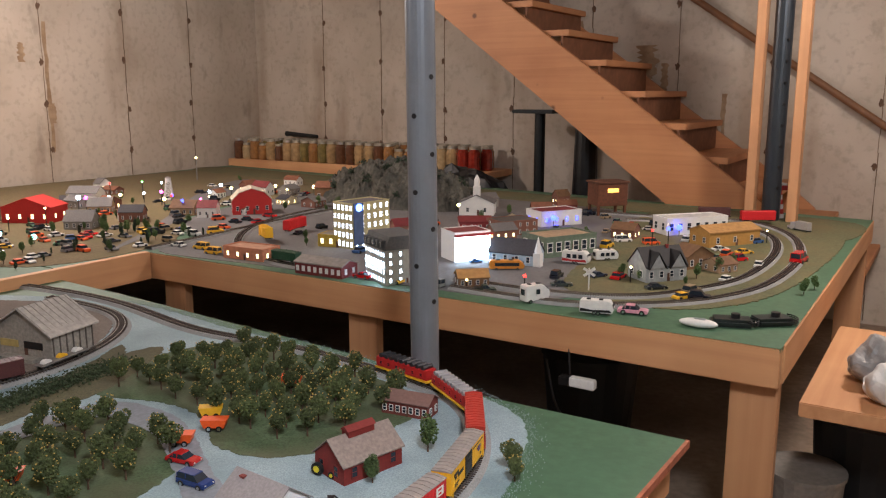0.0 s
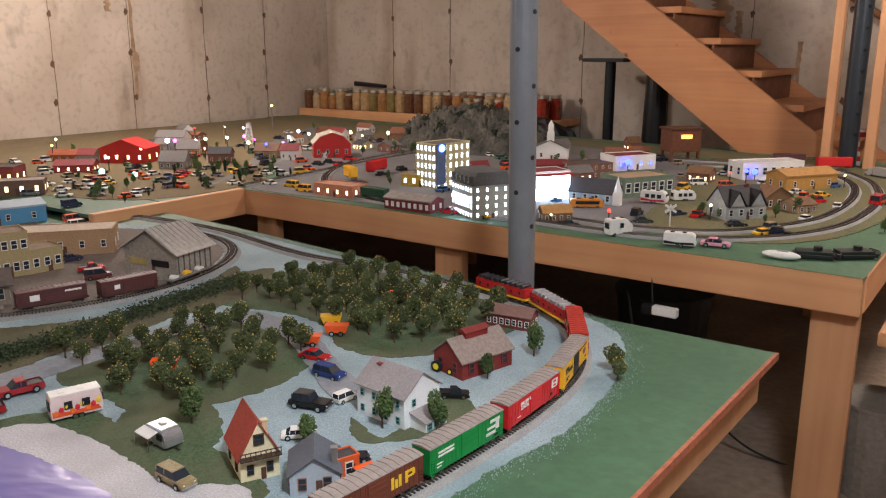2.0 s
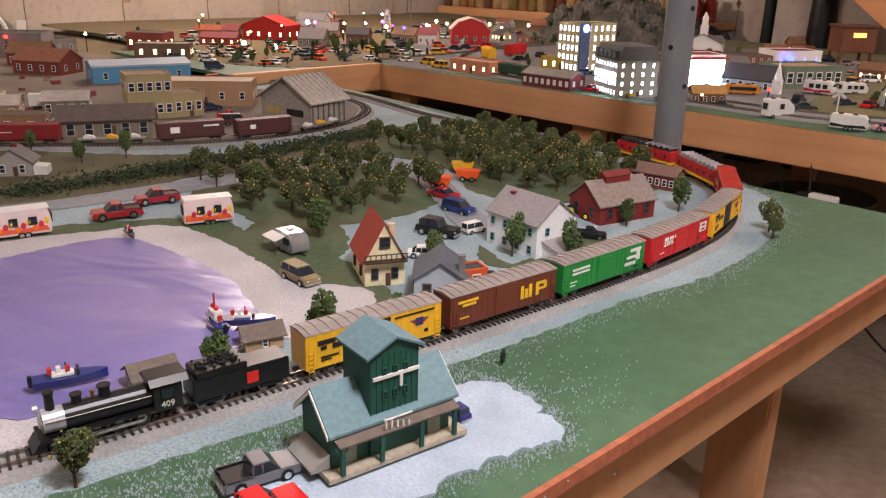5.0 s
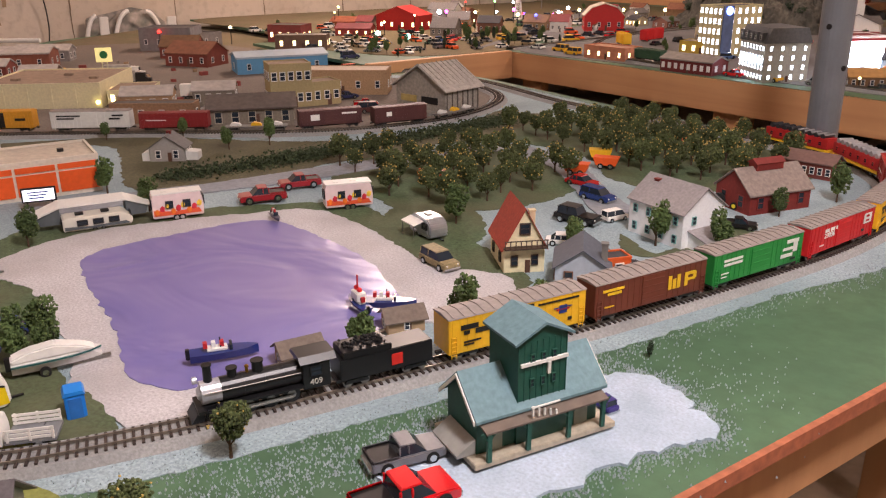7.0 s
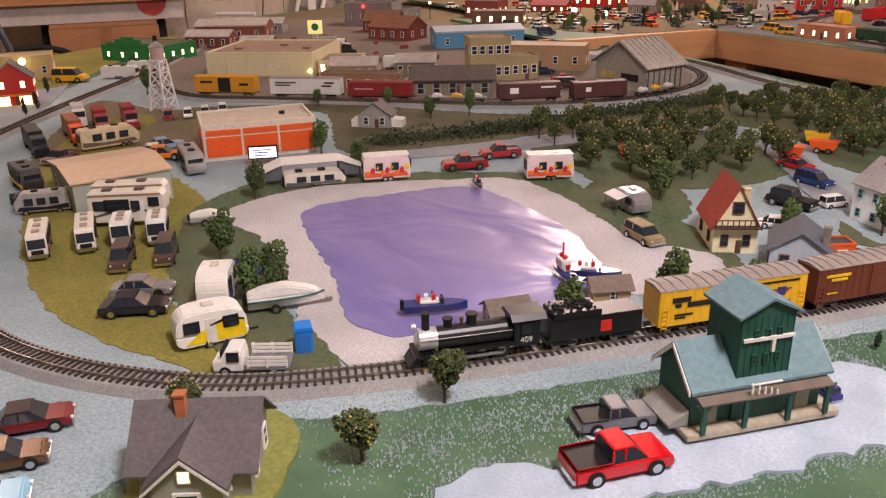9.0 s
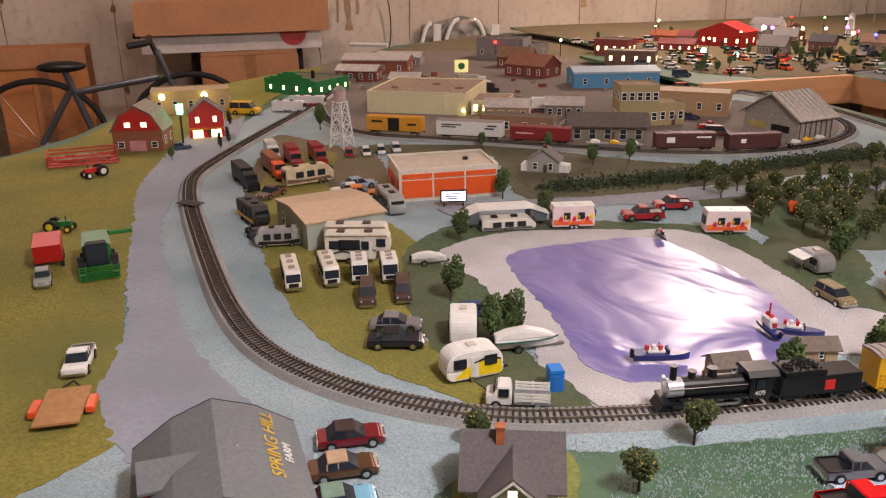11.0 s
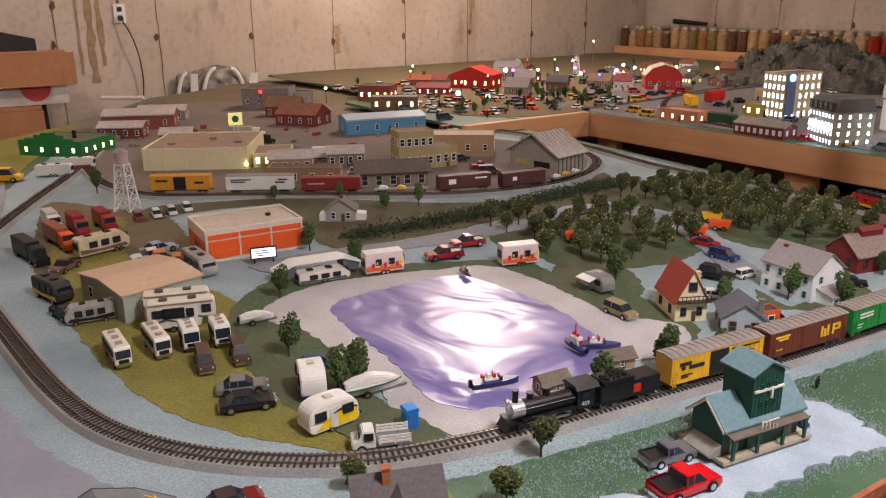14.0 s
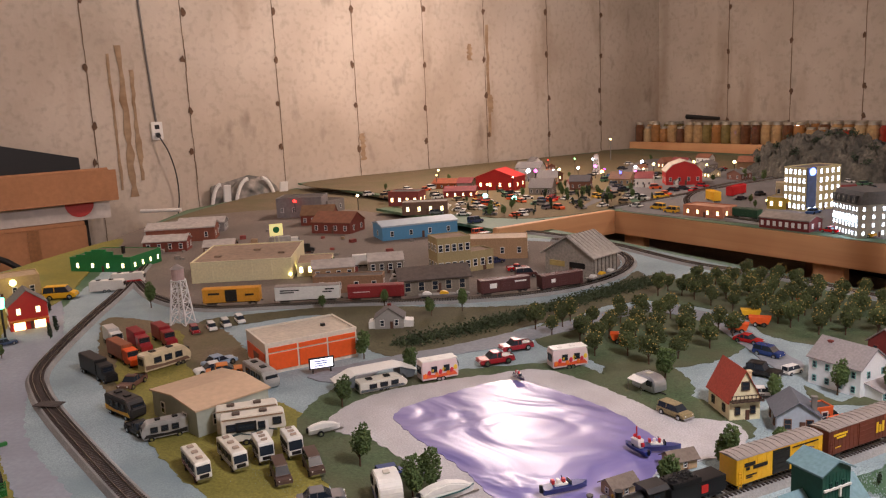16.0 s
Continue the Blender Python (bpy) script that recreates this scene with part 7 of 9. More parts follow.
orchard([(-.72, 2.05), (-.66, 2.26), (-.50, 2.385), (-.30, 2.28), (-.10, 2.16), (-.01, 2.03), (-.07, 1.90), (-.13, 1.84), (-.24, 1.82), (-.33, 1.84), (-.43, 1.95), (-.56, 2.02)], .066, .064, .5, "big orchard")
orchard([(-.86, 1.62), (-.79, 1.75), (-.68, 1.86), (-.50, 1.83), (-.40, 1.76), (-.40, 1.62), (-.48, 1.46), (-.62, 1.47), (-.76, 1.52)], .068, .064, .7, "small orchard")
for x, y, h, k in ((-.765, .795, .066, "green"), (-.612, .777, .066, "green"), (-.628, .748, .06, "green"), (-.96, .985, .06, "green"), (-1.11, 1.245, .062, "green"), (-.950, 1.205, .062, "green"), (-.180, 1.130, .056, "green"), (-.452, 1.40, .066, "green"), (-.29, .625, .06, "orchard"), (-.30, .735, .058, "orchard"), (-.455, .56, .05, "orchard"), (-.14, 1.455, .062, "green"), (-.05, 1.465, .058, "green"), (-.235, 1.375, .055, "green"), (-.005, 1.695, .05, "green"), (.068, 1.83, .062, "green"), (.228, 1.775, .058, "orchard"), (.235, 1.735, .05, "orchard"), (-.243, 1.050, .062, "green"), (-.300, .930, .064, "green"), (-.04, 1.10, .022, "pine"), (-2.02, 1.36, .07, "green"), (-2.05, 1.07, .05, "pine"), (-2.0, 1.02, .045, "pine"), (-2.28, 1.19, .055, "pine"), (-1.95, .86, .035, "green"), (-1.36, 1.66, .05, "green"), (-1.12, 1.70, .055, "green"), (-1.50, 1.55, .045, "green"), (-1.80, 1.95, .05, "green"), (-1.17, 1.62, .05, "green")):
    tree(x, y, h, k, Z + L1)


def shrubs(name, pts, n, r, material, label, seed, z, spread=.02):
    """A low hedge of loose leaf clumps along a line."""
    g = random.Random(seed)
    line = smooth(pts, False, 10)
    vs, fs = [], []
    for i in range(n):
        p = line[g.randrange(len(line))]
        c = Vector((p.x + g.gauss(0, spread), p.y + g.gauss(0, spread), z + abs(g.gauss(0, r))))
        nrm = Vector((g.gauss(0, 1), g.gauss(0, 1), g.gauss(.5, 1))).normalized()
        t1 = nrm.orthogonal().normalized()
        t2 = nrm.cross(t1)
        s = .003 * g.uniform(.6, 1.5)
        k = len(vs)
        vs += [tuple(c + t1 * s), tuple(c + t2 * s), tuple(c - t1 * s), tuple(c - t2 * s), tuple(c + nrm * s * .7)]
        fs += [(k, k + 1, k + 4), (k + 1, k + 2, k + 4), (k + 2, k + 3, k + 4), (k + 3, k, k + 4)]
    me = bpy.data.meshes.new(name)
    me.from_pydata(vs, [], fs)
    me.materials.append(material)
    tagged(new(name, me), label, "hedge", "", "stuff")


shrubs("hedge", [(-1.09, 1.38), (-1.0, 1.56), (-.95, 1.69), (-.88, 1.88), (-.82, 2.05), (-.76, 2.2)], 6000, .008, mat("hedge_green", (62, 74, 46), .85, 0, .35, 200), "dark clumpy hedge along the yard", 11, Z + L2)
# street lamps and small lamps near the barns
for x, y, h, m in ((-2.13, .97, .11, glow("green_lamp", (90, 255, 170), 8.0)), ):
    t = thing("street_lamp", x, y, Z + L2, 0, "black lamp post with a glowing green head", "street lamp")
    b = bmesh.new()
    rod(b, (0, 0, 0), (0, 0, h * .75), .003, 8)
    part("pole", b, BLACK, t)
    b = bmesh.new()
    rod(b, (0, 0, h * .75), (0, 0, h), .008, 10, .011)
    part("lantern", b, m, t)
for i, (x, y, z) in enumerate(((-2.60, 1.11, .065), (-2.545, 1.235, .065))):
    t = thing("wall_lamp", x + .02, y - .01, Z + z, 0, "small glowing yellow wall lamp", "lamp")
    b = bmesh.new()
    ball(b, (0, 0, 0), .011, 2)
    part("globe", b, LITY, t)
car(-2.06, .935, 70, .05, col(60, 80, 110), "jeep", label="small blue jeep on the farm lane", z=Z + L1)
car(-2.42, 1.32, 40, .10, YEL, "van", label="yellow school van by the engine house", z=Z + L1, name="toy_van")
camper(-2.36, 1.45, 40, .11, .03, .04, WHITE, None, label="white box trailer by the engine house", name="toy_trailer", nose=.02, nwin=0, cat="model trailer")
camper(-2.40, 1.56, 40, .11, .03, .04, WHITE, RMARK, label="white trailer behind the first one", name="toy_trailer", nose=.02, nwin=0, cat="model trailer")

# ---- posts, stairs and shelf of the basement ----
t = thing("steel_column", 0, 0, 0, 0, "grey painted steel column with small bolt holes", "column")
base, tip = Vector((-.006, 2.262, 0)), Vector((-.028, 2.262, CEIL))
b = bmesh.new()
rod(b, base, tip, .0335, 28)
part("tube", b, mat("grey_column_paint", (122, 126, 132), .3, .2, .08, 20, 0, .12, 5), t, smooth=False)
b = bmesh.new()
box(b, -.10, .10, 2.16, 2.36, 0, .012)
part("base_plate", b, MATS["grey_column_paint"], t)
for k in range(7):
    zz = .93 + k * .085
    c = base.lerp(tip, zz / CEIL)
    b = bmesh.new()
    a = -1.9 if k % 2 else -.65
    dv = Vector((math.cos(a), math.sin(a), 0))
    rod(b, c + dv * .030, c + dv * .0345, .006, 10)
    part("bolt_hole", b, BLACK, t)

SB = 5.08
t = thing("basement_stairs", 0, 0, 0, 0, "open wooden basement stairs with a knotty stringer", "stairs")


def stringer(b0, b1):
    bm = bmesh.new()
    prism(bm, [(-.79, .86), (-.60, .70), (-.60, .0), (-.62, .0), (-1.214 + .0, .745), (-3.45, 2.40), (-2.95, 2.40)], b0, b1, "y")
    o = part("stringer", bm, STAIR, t, bevel=.003)
    o.matrix_basis = pose(0, 0, 0, 0, 0, TH)


stringer(SB, SB + .038)
stringer(SB + .87, SB + .908)
for k in range(11):
    z_ = 1.056 - .18 * 3 + .18 * k
    a_ = -1.00 + .24 * 3 - .24 * k
    if z_ < .1 or z_ > 2.35:
        continue
    beam("tread", a_ - .22, a_ + .055, SB + .04, SB + .868, z_ - .036, z_, STAIR, t)
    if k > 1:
        # riser brown is darker than the treads: shade behind them put into the colour
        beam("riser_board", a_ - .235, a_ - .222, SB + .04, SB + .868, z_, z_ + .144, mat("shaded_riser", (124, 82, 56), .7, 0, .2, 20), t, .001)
WPOST = LUMBER_UP
for a, w, nm in ((-.742, .042, "stud"), (-.545, .045, "stud")):
    tt = thing("wooden_post", 0, 0, 0, 0, "bare softwood post beside the stairs", "post", "stair posts")
    beam("stud", a - w / 2, a + w / 2, 4.72, 4.80, 0, CEIL, WPOST, tt)
t2 = thing("steel_column", 0, 0, 0, 0, "dark painted steel column with bolt holes", "column")
x, y = rm(-.645, 4.76)
b = bmesh.new()
rod(b, (x, y, 0), (x, y, CEIL), .043, 24)
part("tube", b, mat("dark_column", (52, 58, 64), .3, .3, .1, 20), t2)
for k in range(8):
    b = bmesh.new()
    rod(b, (x + .012, y - .036, .95 + k * .1), (x + .016, y - .046, .95 + k * .1), .007, 8)
    part("bolt_hole", b, BLACK, t2)
t3 = thing("handrail", 0, 0, 0, 0, "round wooden handrail fixed to the wall", "handrail")
p, q = rm(-1.75, B1 - .07), rm(.6, B1 - .07)
b = bmesh.new()
rod(b, (*p, 2.23), (*q, .62), .022, 14)
part("rail", b, mat("rail_wood", (120, 80, 48), .5, 0, .15, 20), t3)
for k in (.15, .5, .85):
    c = Vector((*p, 2.23)).lerp(Vector((*q, .62)), k)
    w = rm(*(0, .08))
    b = bmesh.new()
    rod(b, c, c + Vector((w[0], w[1], 0)), .008, 8)
    part("bracket", b, STEEL, t3)

SHELF_A0, SHELF_A1, SHELF_B = -5.33, -2.72, 5.62
t = thing("jar_shelf", 0, 0, 0, 0, "long rough plank shelf on blocks along the wall", "shelf")
beam("plank", SHELF_A0, SHELF_A1, SHELF_B, B1 - .03, .80, .845, LUMBER, t)
beam("front_board", SHELF_A0, SHELF_A1, SHELF_B - .022, SHELF_B - .001, .755, .845, LUMBER, t)
for a in (-5.2, -4.3, -3.5, -2.8):
    beam("leg", a - .045, a + .045, SHELF_B + .05, SHELF_B + .14, 0, .799, LUMBER_UP, t)


def jar_mesh(key, h, r, m):
    def make(bm):
        prof = [(r * .86, 0), (r, .012), (r, h * .74), (r * .78, h * .86), (r * .74, h * .90)]
        n = 14
        rings = [[bm.verts.new((k * math.cos(i * 6.2832 / n), k * math.sin(i * 6.2832 / n), zz)) for i in range(n)] for k, zz in prof]
        bm.faces.new(list(reversed(rings[0])))
        bm.faces.new(rings[-1])
        for p_, q_ in zip(rings, rings[1:]):
            for i in range(n):
                bm.faces.new((p_[i], p_[(i + 1) % n], q_[(i + 1) % n], q_[i]))
    return unit_mesh(key, make, m)


def glossy(name, rgb):
    return mat(name, rgb, .12, 0, .2, 30, 0, .3, 12, coat=.8)


FILLS = [glossy("amber_preserve", (150, 104, 58)), glossy("tan_preserve", (168, 136, 94)), glossy("olive_preserve", (120, 104, 58)), glossy("tomato_preserve", (140, 44, 30)), glossy("brown_preserve", (98, 62, 40)), glossy("pale_preserve", (176, 150, 110))]
LIDM = mat("jar_lid", (196, 188, 172), .3, .8, .15, 60)
for row in range(3):
    n = 26
    for i in range(n):
        if rng.random() < .06 and row:
            continue
        a = SHELF_A0 + .07 + (SHELF_A1 - SHELF_A0 - .12) * (i + .5 * (row % 2)) / n
        if a > SHELF_A1 - .03:
            continue
        xx, yy = rm(a, SHELF_B + .05 + row * .105)
        big = rng.random() < .75
        h, r = (.178, .046) if big else (.138, .042)
        k = 3 if (a > -3.3 and rng.random() < .5) else rng.choice((0, 0, 1, 1, 2, 4, 5))
        j = thing("preserve_jar", xx, yy, .845, rng.uniform(0, 360), "glass preserve jar with a metal lid on the shelf", "jar", "shelf jars")
        share("jar", jar_mesh("jar_%d_%d" % (big, k), h, r, FILLS[k]), j, pose(0, 0, 0))
        share("lid", unit_mesh("lid_%d" % big, lambda bm: rod(bm, (0, 0, h * .885), (0, 0, h), r * .80, 16), LIDM), j, pose(0, 0, 0))
x, y = rm(-4.75, B1 - .12)
t = thing("black_pipe", x, y, 1.03, TH, "short black pipe lying on the jars", "pipe")
b = bmesh.new()
rod(b, (-.16, 0, .03), (.18, .02, .012), .022, 12, .014)
part("tube", b, BLACK, t)

# ---- stands and dark lumps below the stairs ----
x, y = rm(-2.31, 5.6)
t = thing("iron_stand", x, y, 0, TH, "black iron stand with a flat top", "stand")
b = bmesh.new()
rod(b, (0, 0, 0), (0, 0, 1.27), .036, 16)
part("pipe", b, mat("black_iron", (30, 32, 32), .5, .4, .2, 40), t)
b = bmesh.new()
box(b, -.19, .12, -.06, .06, 1.27, 1.295)
part("top_plate", b, MATS["black_iron"], t, bevel=.006)
b = bmesh.new()
box(b, -.12, .12, -.12, .12, 0, .02)
part("foot", b, MATS["black_iron"], t, bevel=.004)
x, y = rm(-1.98, 5.62)
t = thing("black_roll", x, y, 0, TH, "tall black plastic roll standing on end", "plastic roll")
b = bmesh.new()
bmesh.ops.create_cone(b, cap_ends=True, segments=18, radius1=.10, radius2=.072, depth=1.28, matrix=Matrix.Translation((0, 0, .64)))
for v in b.verts:
    v.co.x += .012 * noise.noise((v.co.x * 9, v.co.y * 9, v.co.z * 3))
part("roll", b, mat("black_film", (24, 24, 26), .35, 0, .3, 20, .006), t)
x, y = rm(-2.75, 5.35)
t = thing("black_tarp", x, y, .0, TH, "crumpled black plastic tarp heaped by the wall", "tarp")
b = bmesh.new()
bmesh.ops.create_icosphere(b, subdivisions=4, radius=.5, matrix=Matrix.Translation((0, 0, .42)) @ Matrix.Diagonal((.9, .35, 1.0, 1)))
for v in b.verts:
    n_ = noise.noise(v.co * 6) * .10 + noise.noise(v.co * 15) * .05
    v.co += v.co.normalized() * n_
    v.co.z = max(v.co.z, 0)
part("sheet", b, MATS["black_film"], t)

# ---- outlet and cable on the wall ----
x, y = rm(A0 + .004, 1.282)
t = thing("wall_outlet", x, y, 1.21, TH + 90, "white wall socket with a plugged black cable", "wall socket")
b = bmesh.new()
box(b, -.036, .036, -.008, .004, -.058, .058)
part("plate", b, WHITE, t, bevel=.003)
for zz in (-.025, .025):
    b = bmesh.new()
    box(b, -.015, .015, -.011, -.007, zz - .014, zz + .014)
    part("socket", b, BLACK, t, bevel=.002)
b = bmesh.new()
rod(b, (0, -.012, -.03), (0, -.035, -.03), .014, 10)
part("plug", b, BLACK, t)
cu = bpy.data.curves.new("cable", "CURVE")
cu.dimensions, cu.bevel_depth = "3D", .004
sp = cu.splines.new("BEZIER")
pts = [(0, -.03, -.03), (.05, -.05, -.15), (.09, -.03, -.40), (.06, -.02, -.62)]
sp.bezier_points.add(len(pts) - 1)
for bp, p_ in zip(sp.bezier_points, pts):
    bp.co, bp.handle_left_type, bp.handle_right_type = p_, "AUTO", "AUTO"
cu.materials.append(BLACK)
o = new("cable", cu)
o.parent = t
cu2 = bpy.data.curves.new("conduit", "CURVE")
cu2.dimensions, cu2.bevel_depth = "3D", .007
sp = cu2.splines.new("POLY")
sp.points.add(2)
for q_, p_ in zip(sp.points, ((0, .0, .058), (-.02, .0, .5), (-.045, .0, 1.2))):
    q_.co = (*p_, 1)
cu2.materials.append(mat("grey_conduit", (110, 104, 98), .5))
o = new("conduit", cu2)
o.parent = t

# ---- carton, black panel, bicycle and baby seat against the wall ----
x, y = rm(-4.75, .36)
t = thing("cardboard_box", x, y, 0, TH + 90, "open brown and white cardboard box on a lower carton", "box")
KR = mat("kraft_card", (172, 122, 84), .85, 0, .1, 40, 0, .12, 5)
b = bmesh.new()
box(b, -.52, .46, -.02, .30, .76, .97)
part("carton", b, mat("white_card", (206, 198, 190), .8, 0, .08, 40), t, bevel=.003)
b = bmesh.new()
prism(b, [(-.022, .985), (-.03, 1.03), (.0, 1.04), (-.07, .86), (-.077, .863)], -.53, .47, "x")
part("flap", b, KR, t)
b = bmesh.new()
box(b, -.54, .50, -.075, -.068, .86, 1.03)
part("front_flap", b, KR, t)
b = bmesh.new()
rod(b, (.30, -.021, .855), (.30, -.024, .855), .075, 24)
part("red_emblem", b, col(190, 60, 54), t)
x, y = rm(-4.72, .40)
t = thing("cardboard_box", x, y, 0, TH + 90, "plain brown carton holding up the open one", "box")
b = bmesh.new()
box(b, -.26, .28, 0, .30, 0, .735)
part("carton", b, KR, t, bevel=.004)
b = bmesh.new()
box(b, -.02, .04, -.002, 0, 0, .735)
part("packing_tape", b, mat("brown_tape", (150, 104, 66), .35), t)
b = bmesh.new()
box(b, -.255, .275, .004, .296, .736, .758)
part("top_flap", b, KR, t, bevel=.002)
x, y = rm(-5.05, .36)
t = thing("display_board", x, y, 0, TH + 90, "large flat black panel leaning behind the box", "display board")
b = bmesh.new()
prism(b, [(-.30, 0), (.40, 0), (.38, 1.09), (-.24, 1.24)], -.01, .02)
part("panel", b, mat("flat_black", (14, 13, 14), .5), t)
x, y = rm(-4.75, -.62)
t = thing("cardboard_box", x, y, 0, TH + 90, "tall brown carton behind the bicycle", "box")
b = bmesh.new()
box(b, -.30, .16, .10, .40, 0, .80)
part("carton", b, mat("kraft_orange", (184, 122, 70), .85, 0, .1, 40), t, bevel=.004)
b = bmesh.new()
box(b, -.10, -.04, .098, .10, 0, .80)
part("packing_tape", b, mat("brown_tape", (150, 104, 66), .35), t)
b = bmesh.new()
box(b, -.30, .16, .085, .099, .70, .80)
part("top_flap", b, KR, t, bevel=.002)


def bicycle():
    x, y = rm(-4.55, -.48)
    t = thing("bicycle", x, y, 0, TH + 90, "dark grey exercise bicycle with a black saddle", "bicycle")
    FR = mat("bike_grey", (96, 100, 108), .3, .6, .08, 40)
    for cx, r in ((-.22, .33), (.55, .33)):
        b = bmesh.new()
        n, m_ = 32, 8
        ring = [[b.verts.new(((cx + (r + .016 * math.cos(j * 6.2832 / m_)) * math.cos(i * 6.2832 / n)), .016 * math.sin(j * 6.2832 / m_), r + .01 + (r + .016 * math.cos(j * 6.2832 / m_)) * math.sin(i * 6.2832 / n))) for j in range(m_)] for i in range(n)]
        for i in range(n):
            for j in range(m_):
                b.faces.new((ring[i][j], ring[i][(j + 1) % m_], ring[(i + 1) % n][(j + 1) % m_], ring[(i + 1) % n][j]))
        w = part("wheel", b, TYRE, t)
        for i in range(12):
            a0 = i * 6.2832 / 12
            b = bmesh.new()
            rod(b, (cx, 0, r + .01), (cx + r * math.cos(a0), 0, r + .01 + r * math.sin(a0)), .0015, 4)
            part("spoke", b, STEEL, w)
    for p_, q_, nm in (((-.22, 0, .34), (.06, 0, .30), "chain_stay"), ((.06, 0, .30), (-.06, 0, .72), "seat_tube"), ((-.03, 0, .60), (.40, 0, .66), "top_tube"), ((.06, 0, .30), (.42, 0, .58), "down_tube"), ((-.22, 0, .34), (-.04, 0, .62), "seat_stay"), ((.40, 0, .80), (.55, 0, .34), "fork")):
        b = bmesh.new()
        rod(b, p_, q_, .017, 10)
        part(nm, b, FR, t)
    b = bmesh.new()
    ball(b, (-.07, 0, .735), .10, 3, (1.2, .62, .3))
    part("saddle", b, BLACK, t, smooth=True)
    b = bmesh.new()
    rod(b, (.40, 0, .78), (.37, 0, .86), .014, 8)
    rod(b, (.37, -.26, .86), (.37, .26, .86), .013, 8)
    rod(b, (.37, -.26, .86), (.28, -.29, .85), .016, 8)
    rod(b, (.37, .26, .86), (.28, .29, .85), .016, 8)
    part("handlebar", b, BLACK, t)
    b = bmesh.new()
    rod(b, (.06, -.06, .30), (.06, -.05, .30), .09, 24)
    part("chainring", b, mat("pale_ring", (196, 180, 166), .5), t)


bicycle()
x, y = rm(-5.20, 1.80)
t = thing("baby_bouncer", x, y, .0, TH + 90, "grey padded baby bouncer with white arches", "baby seat")
for px, hh, w in ((-.155, .285, .026), (.245, .27, .030)):
    b = bmesh.new()
    side = [(-.05 + .03 * math.sin(i * .35), .55 + hh * i / 8) for i in range(9)]
    prism(b, side + [(p - .012, q) for p, q in reversed(side)], px - w, px + w, "x")
    part("strap", b, WHITE, t, bevel=.004)
for x0, x1, top in ((-.27, -.19, .84), (-.11, .0, .86), (.20, .10, .855)):
    b = bmesh.new()
    pts = [(x0 + (x1 - x0) * (1 - math.cos(i * math.pi / 20)), .54 + (top - .54) * math.sin(i * math.pi / 20)) for i in range(11)]
    for (u0, w0), (u1, w1) in zip(pts, pts[1:]):
        rod(b, (u0, -.02, w0), (u1, -.02, w1), .013, 8)
    part("rib", b, WHITE, t)
b = bmesh.new()
box(b, -.24, .28, -.03, .10, 0, .58)
part("stand", b, mat("grey_stand", (96, 92, 88), .7), t)
CAMO = mat("grey_camo_cloth", (150, 142, 134), .9, 0, .3, 25, 0, .45, 16, tint=(88, 92, 86))
b = bmesh.new()
bmesh.ops.create_icosphere(b, subdivisions=4, radius=.2, matrix=Matrix.Translation((.05, .05, .70)) @ Matrix.Diagonal((1.0, .4, .85, 1)))
for v in b.verts:
    v.co += Vector((.02, .03, .04)) * noise.noise(v.co * 11)
part("cushion", b, CAMO, t, smooth=True)
b = bmesh.new()
prism(b, [(-.25, .56), (.22, .56), (.19, .84), (.05, .875), (-.06, .85), (-.22, .82)], .09, .12)
part("back_panel", b, CAMO, t, bevel=.006)
x, y = rm(-4.75, 1.10)
t = thing("white_tube", x, y, Z + L2, 30, "short white plastic tube on the table", "tube")
b = bmesh.new()
rod(b, (-.12, 0, .012), (.12, 0, .012), .011, 10)
part("tube", b, WHITE, t)

# ---- side shelf with bags, and things under the far table ----
t = thing("side_shelf", 0, 0, 0, 0, "rough wooden side shelf beside the far table", "shelf")
beam("board", FAR_A + .03, FAR_A + .55, 2.75, 3.6, .56, .60, LUMBER, t)
for b_ in (2.8, 3.5):
    beam("leg", FAR_A + .45, FAR_A + .53, b_, b_ + .04, 0, .559, LUMBER_UP, t)
for a, bb, s, m, lab in ((-.02, 3.02, .075, mat("grey_bag", (150, 148, 146), .3, 0, .3, 30, .006), "crumpled grey plastic bag on the side shelf"), (.10, 2.90, .085, mat("black_bag", (26, 26, 28), .35, 0, .3, 30, .006), "black bag with a small red patch"), (.02, 2.86, .06, mat("white_bag", (214, 212, 208), .5, 0, .15, 30, .004), "small white crumpled bag")):
    x, y = rm(a, bb)
    t = thing("plastic_bag", x, y, .60, 0, lab, "bag")
    b = bmesh.new()
    bmesh.ops.create_icosphere(b, subdivisions=4, radius=s, matrix=Matrix.Translation((0, 0, s * .8)))
    for v in b.verts:
        v.co += v.co.normalized() * (noise.noise(v.co * 14) * .04 + noise.noise(v.co * 40) * .012)
        v.co.z = max(0, v.co.z)
    part("sack", b, m, t)
for a, bb, r, h, m, lab in ((-.18, 3.0, .11, .30, mat("pale_bucket", (128, 120, 110), .5), "pale plastic bucket under the far table"), (-.02, 3.25, .18, .42, mat("black_bin", (24, 24, 24), .5), "black plastic bin on the floor"), (-1.1, 3.6, .2, .35, mat("black_bin", (24, 24, 24)), "dark bin in the shade under the table")):
    x, y = rm(a, bb)
    t = thing("bucket", x, y, 0, 0, lab, "bucket")
    b = bmesh.new()
    rod(b, (0, 0, 0), (0, 0, h), r * .85, 24, r)
    part("body", b, m, t)
    b = bmesh.new()
    rod(b, (0, 0, h), (0, 0, h + .012), r * 1.05, 24)
    part("rim", b, m, t)
x, y = rm(-.72, 2.56)
t = thing("power_adapter", x, y, U - .19, TH, "black and white power adapter hanging under the beam", "adapter")
b = bmesh.new()
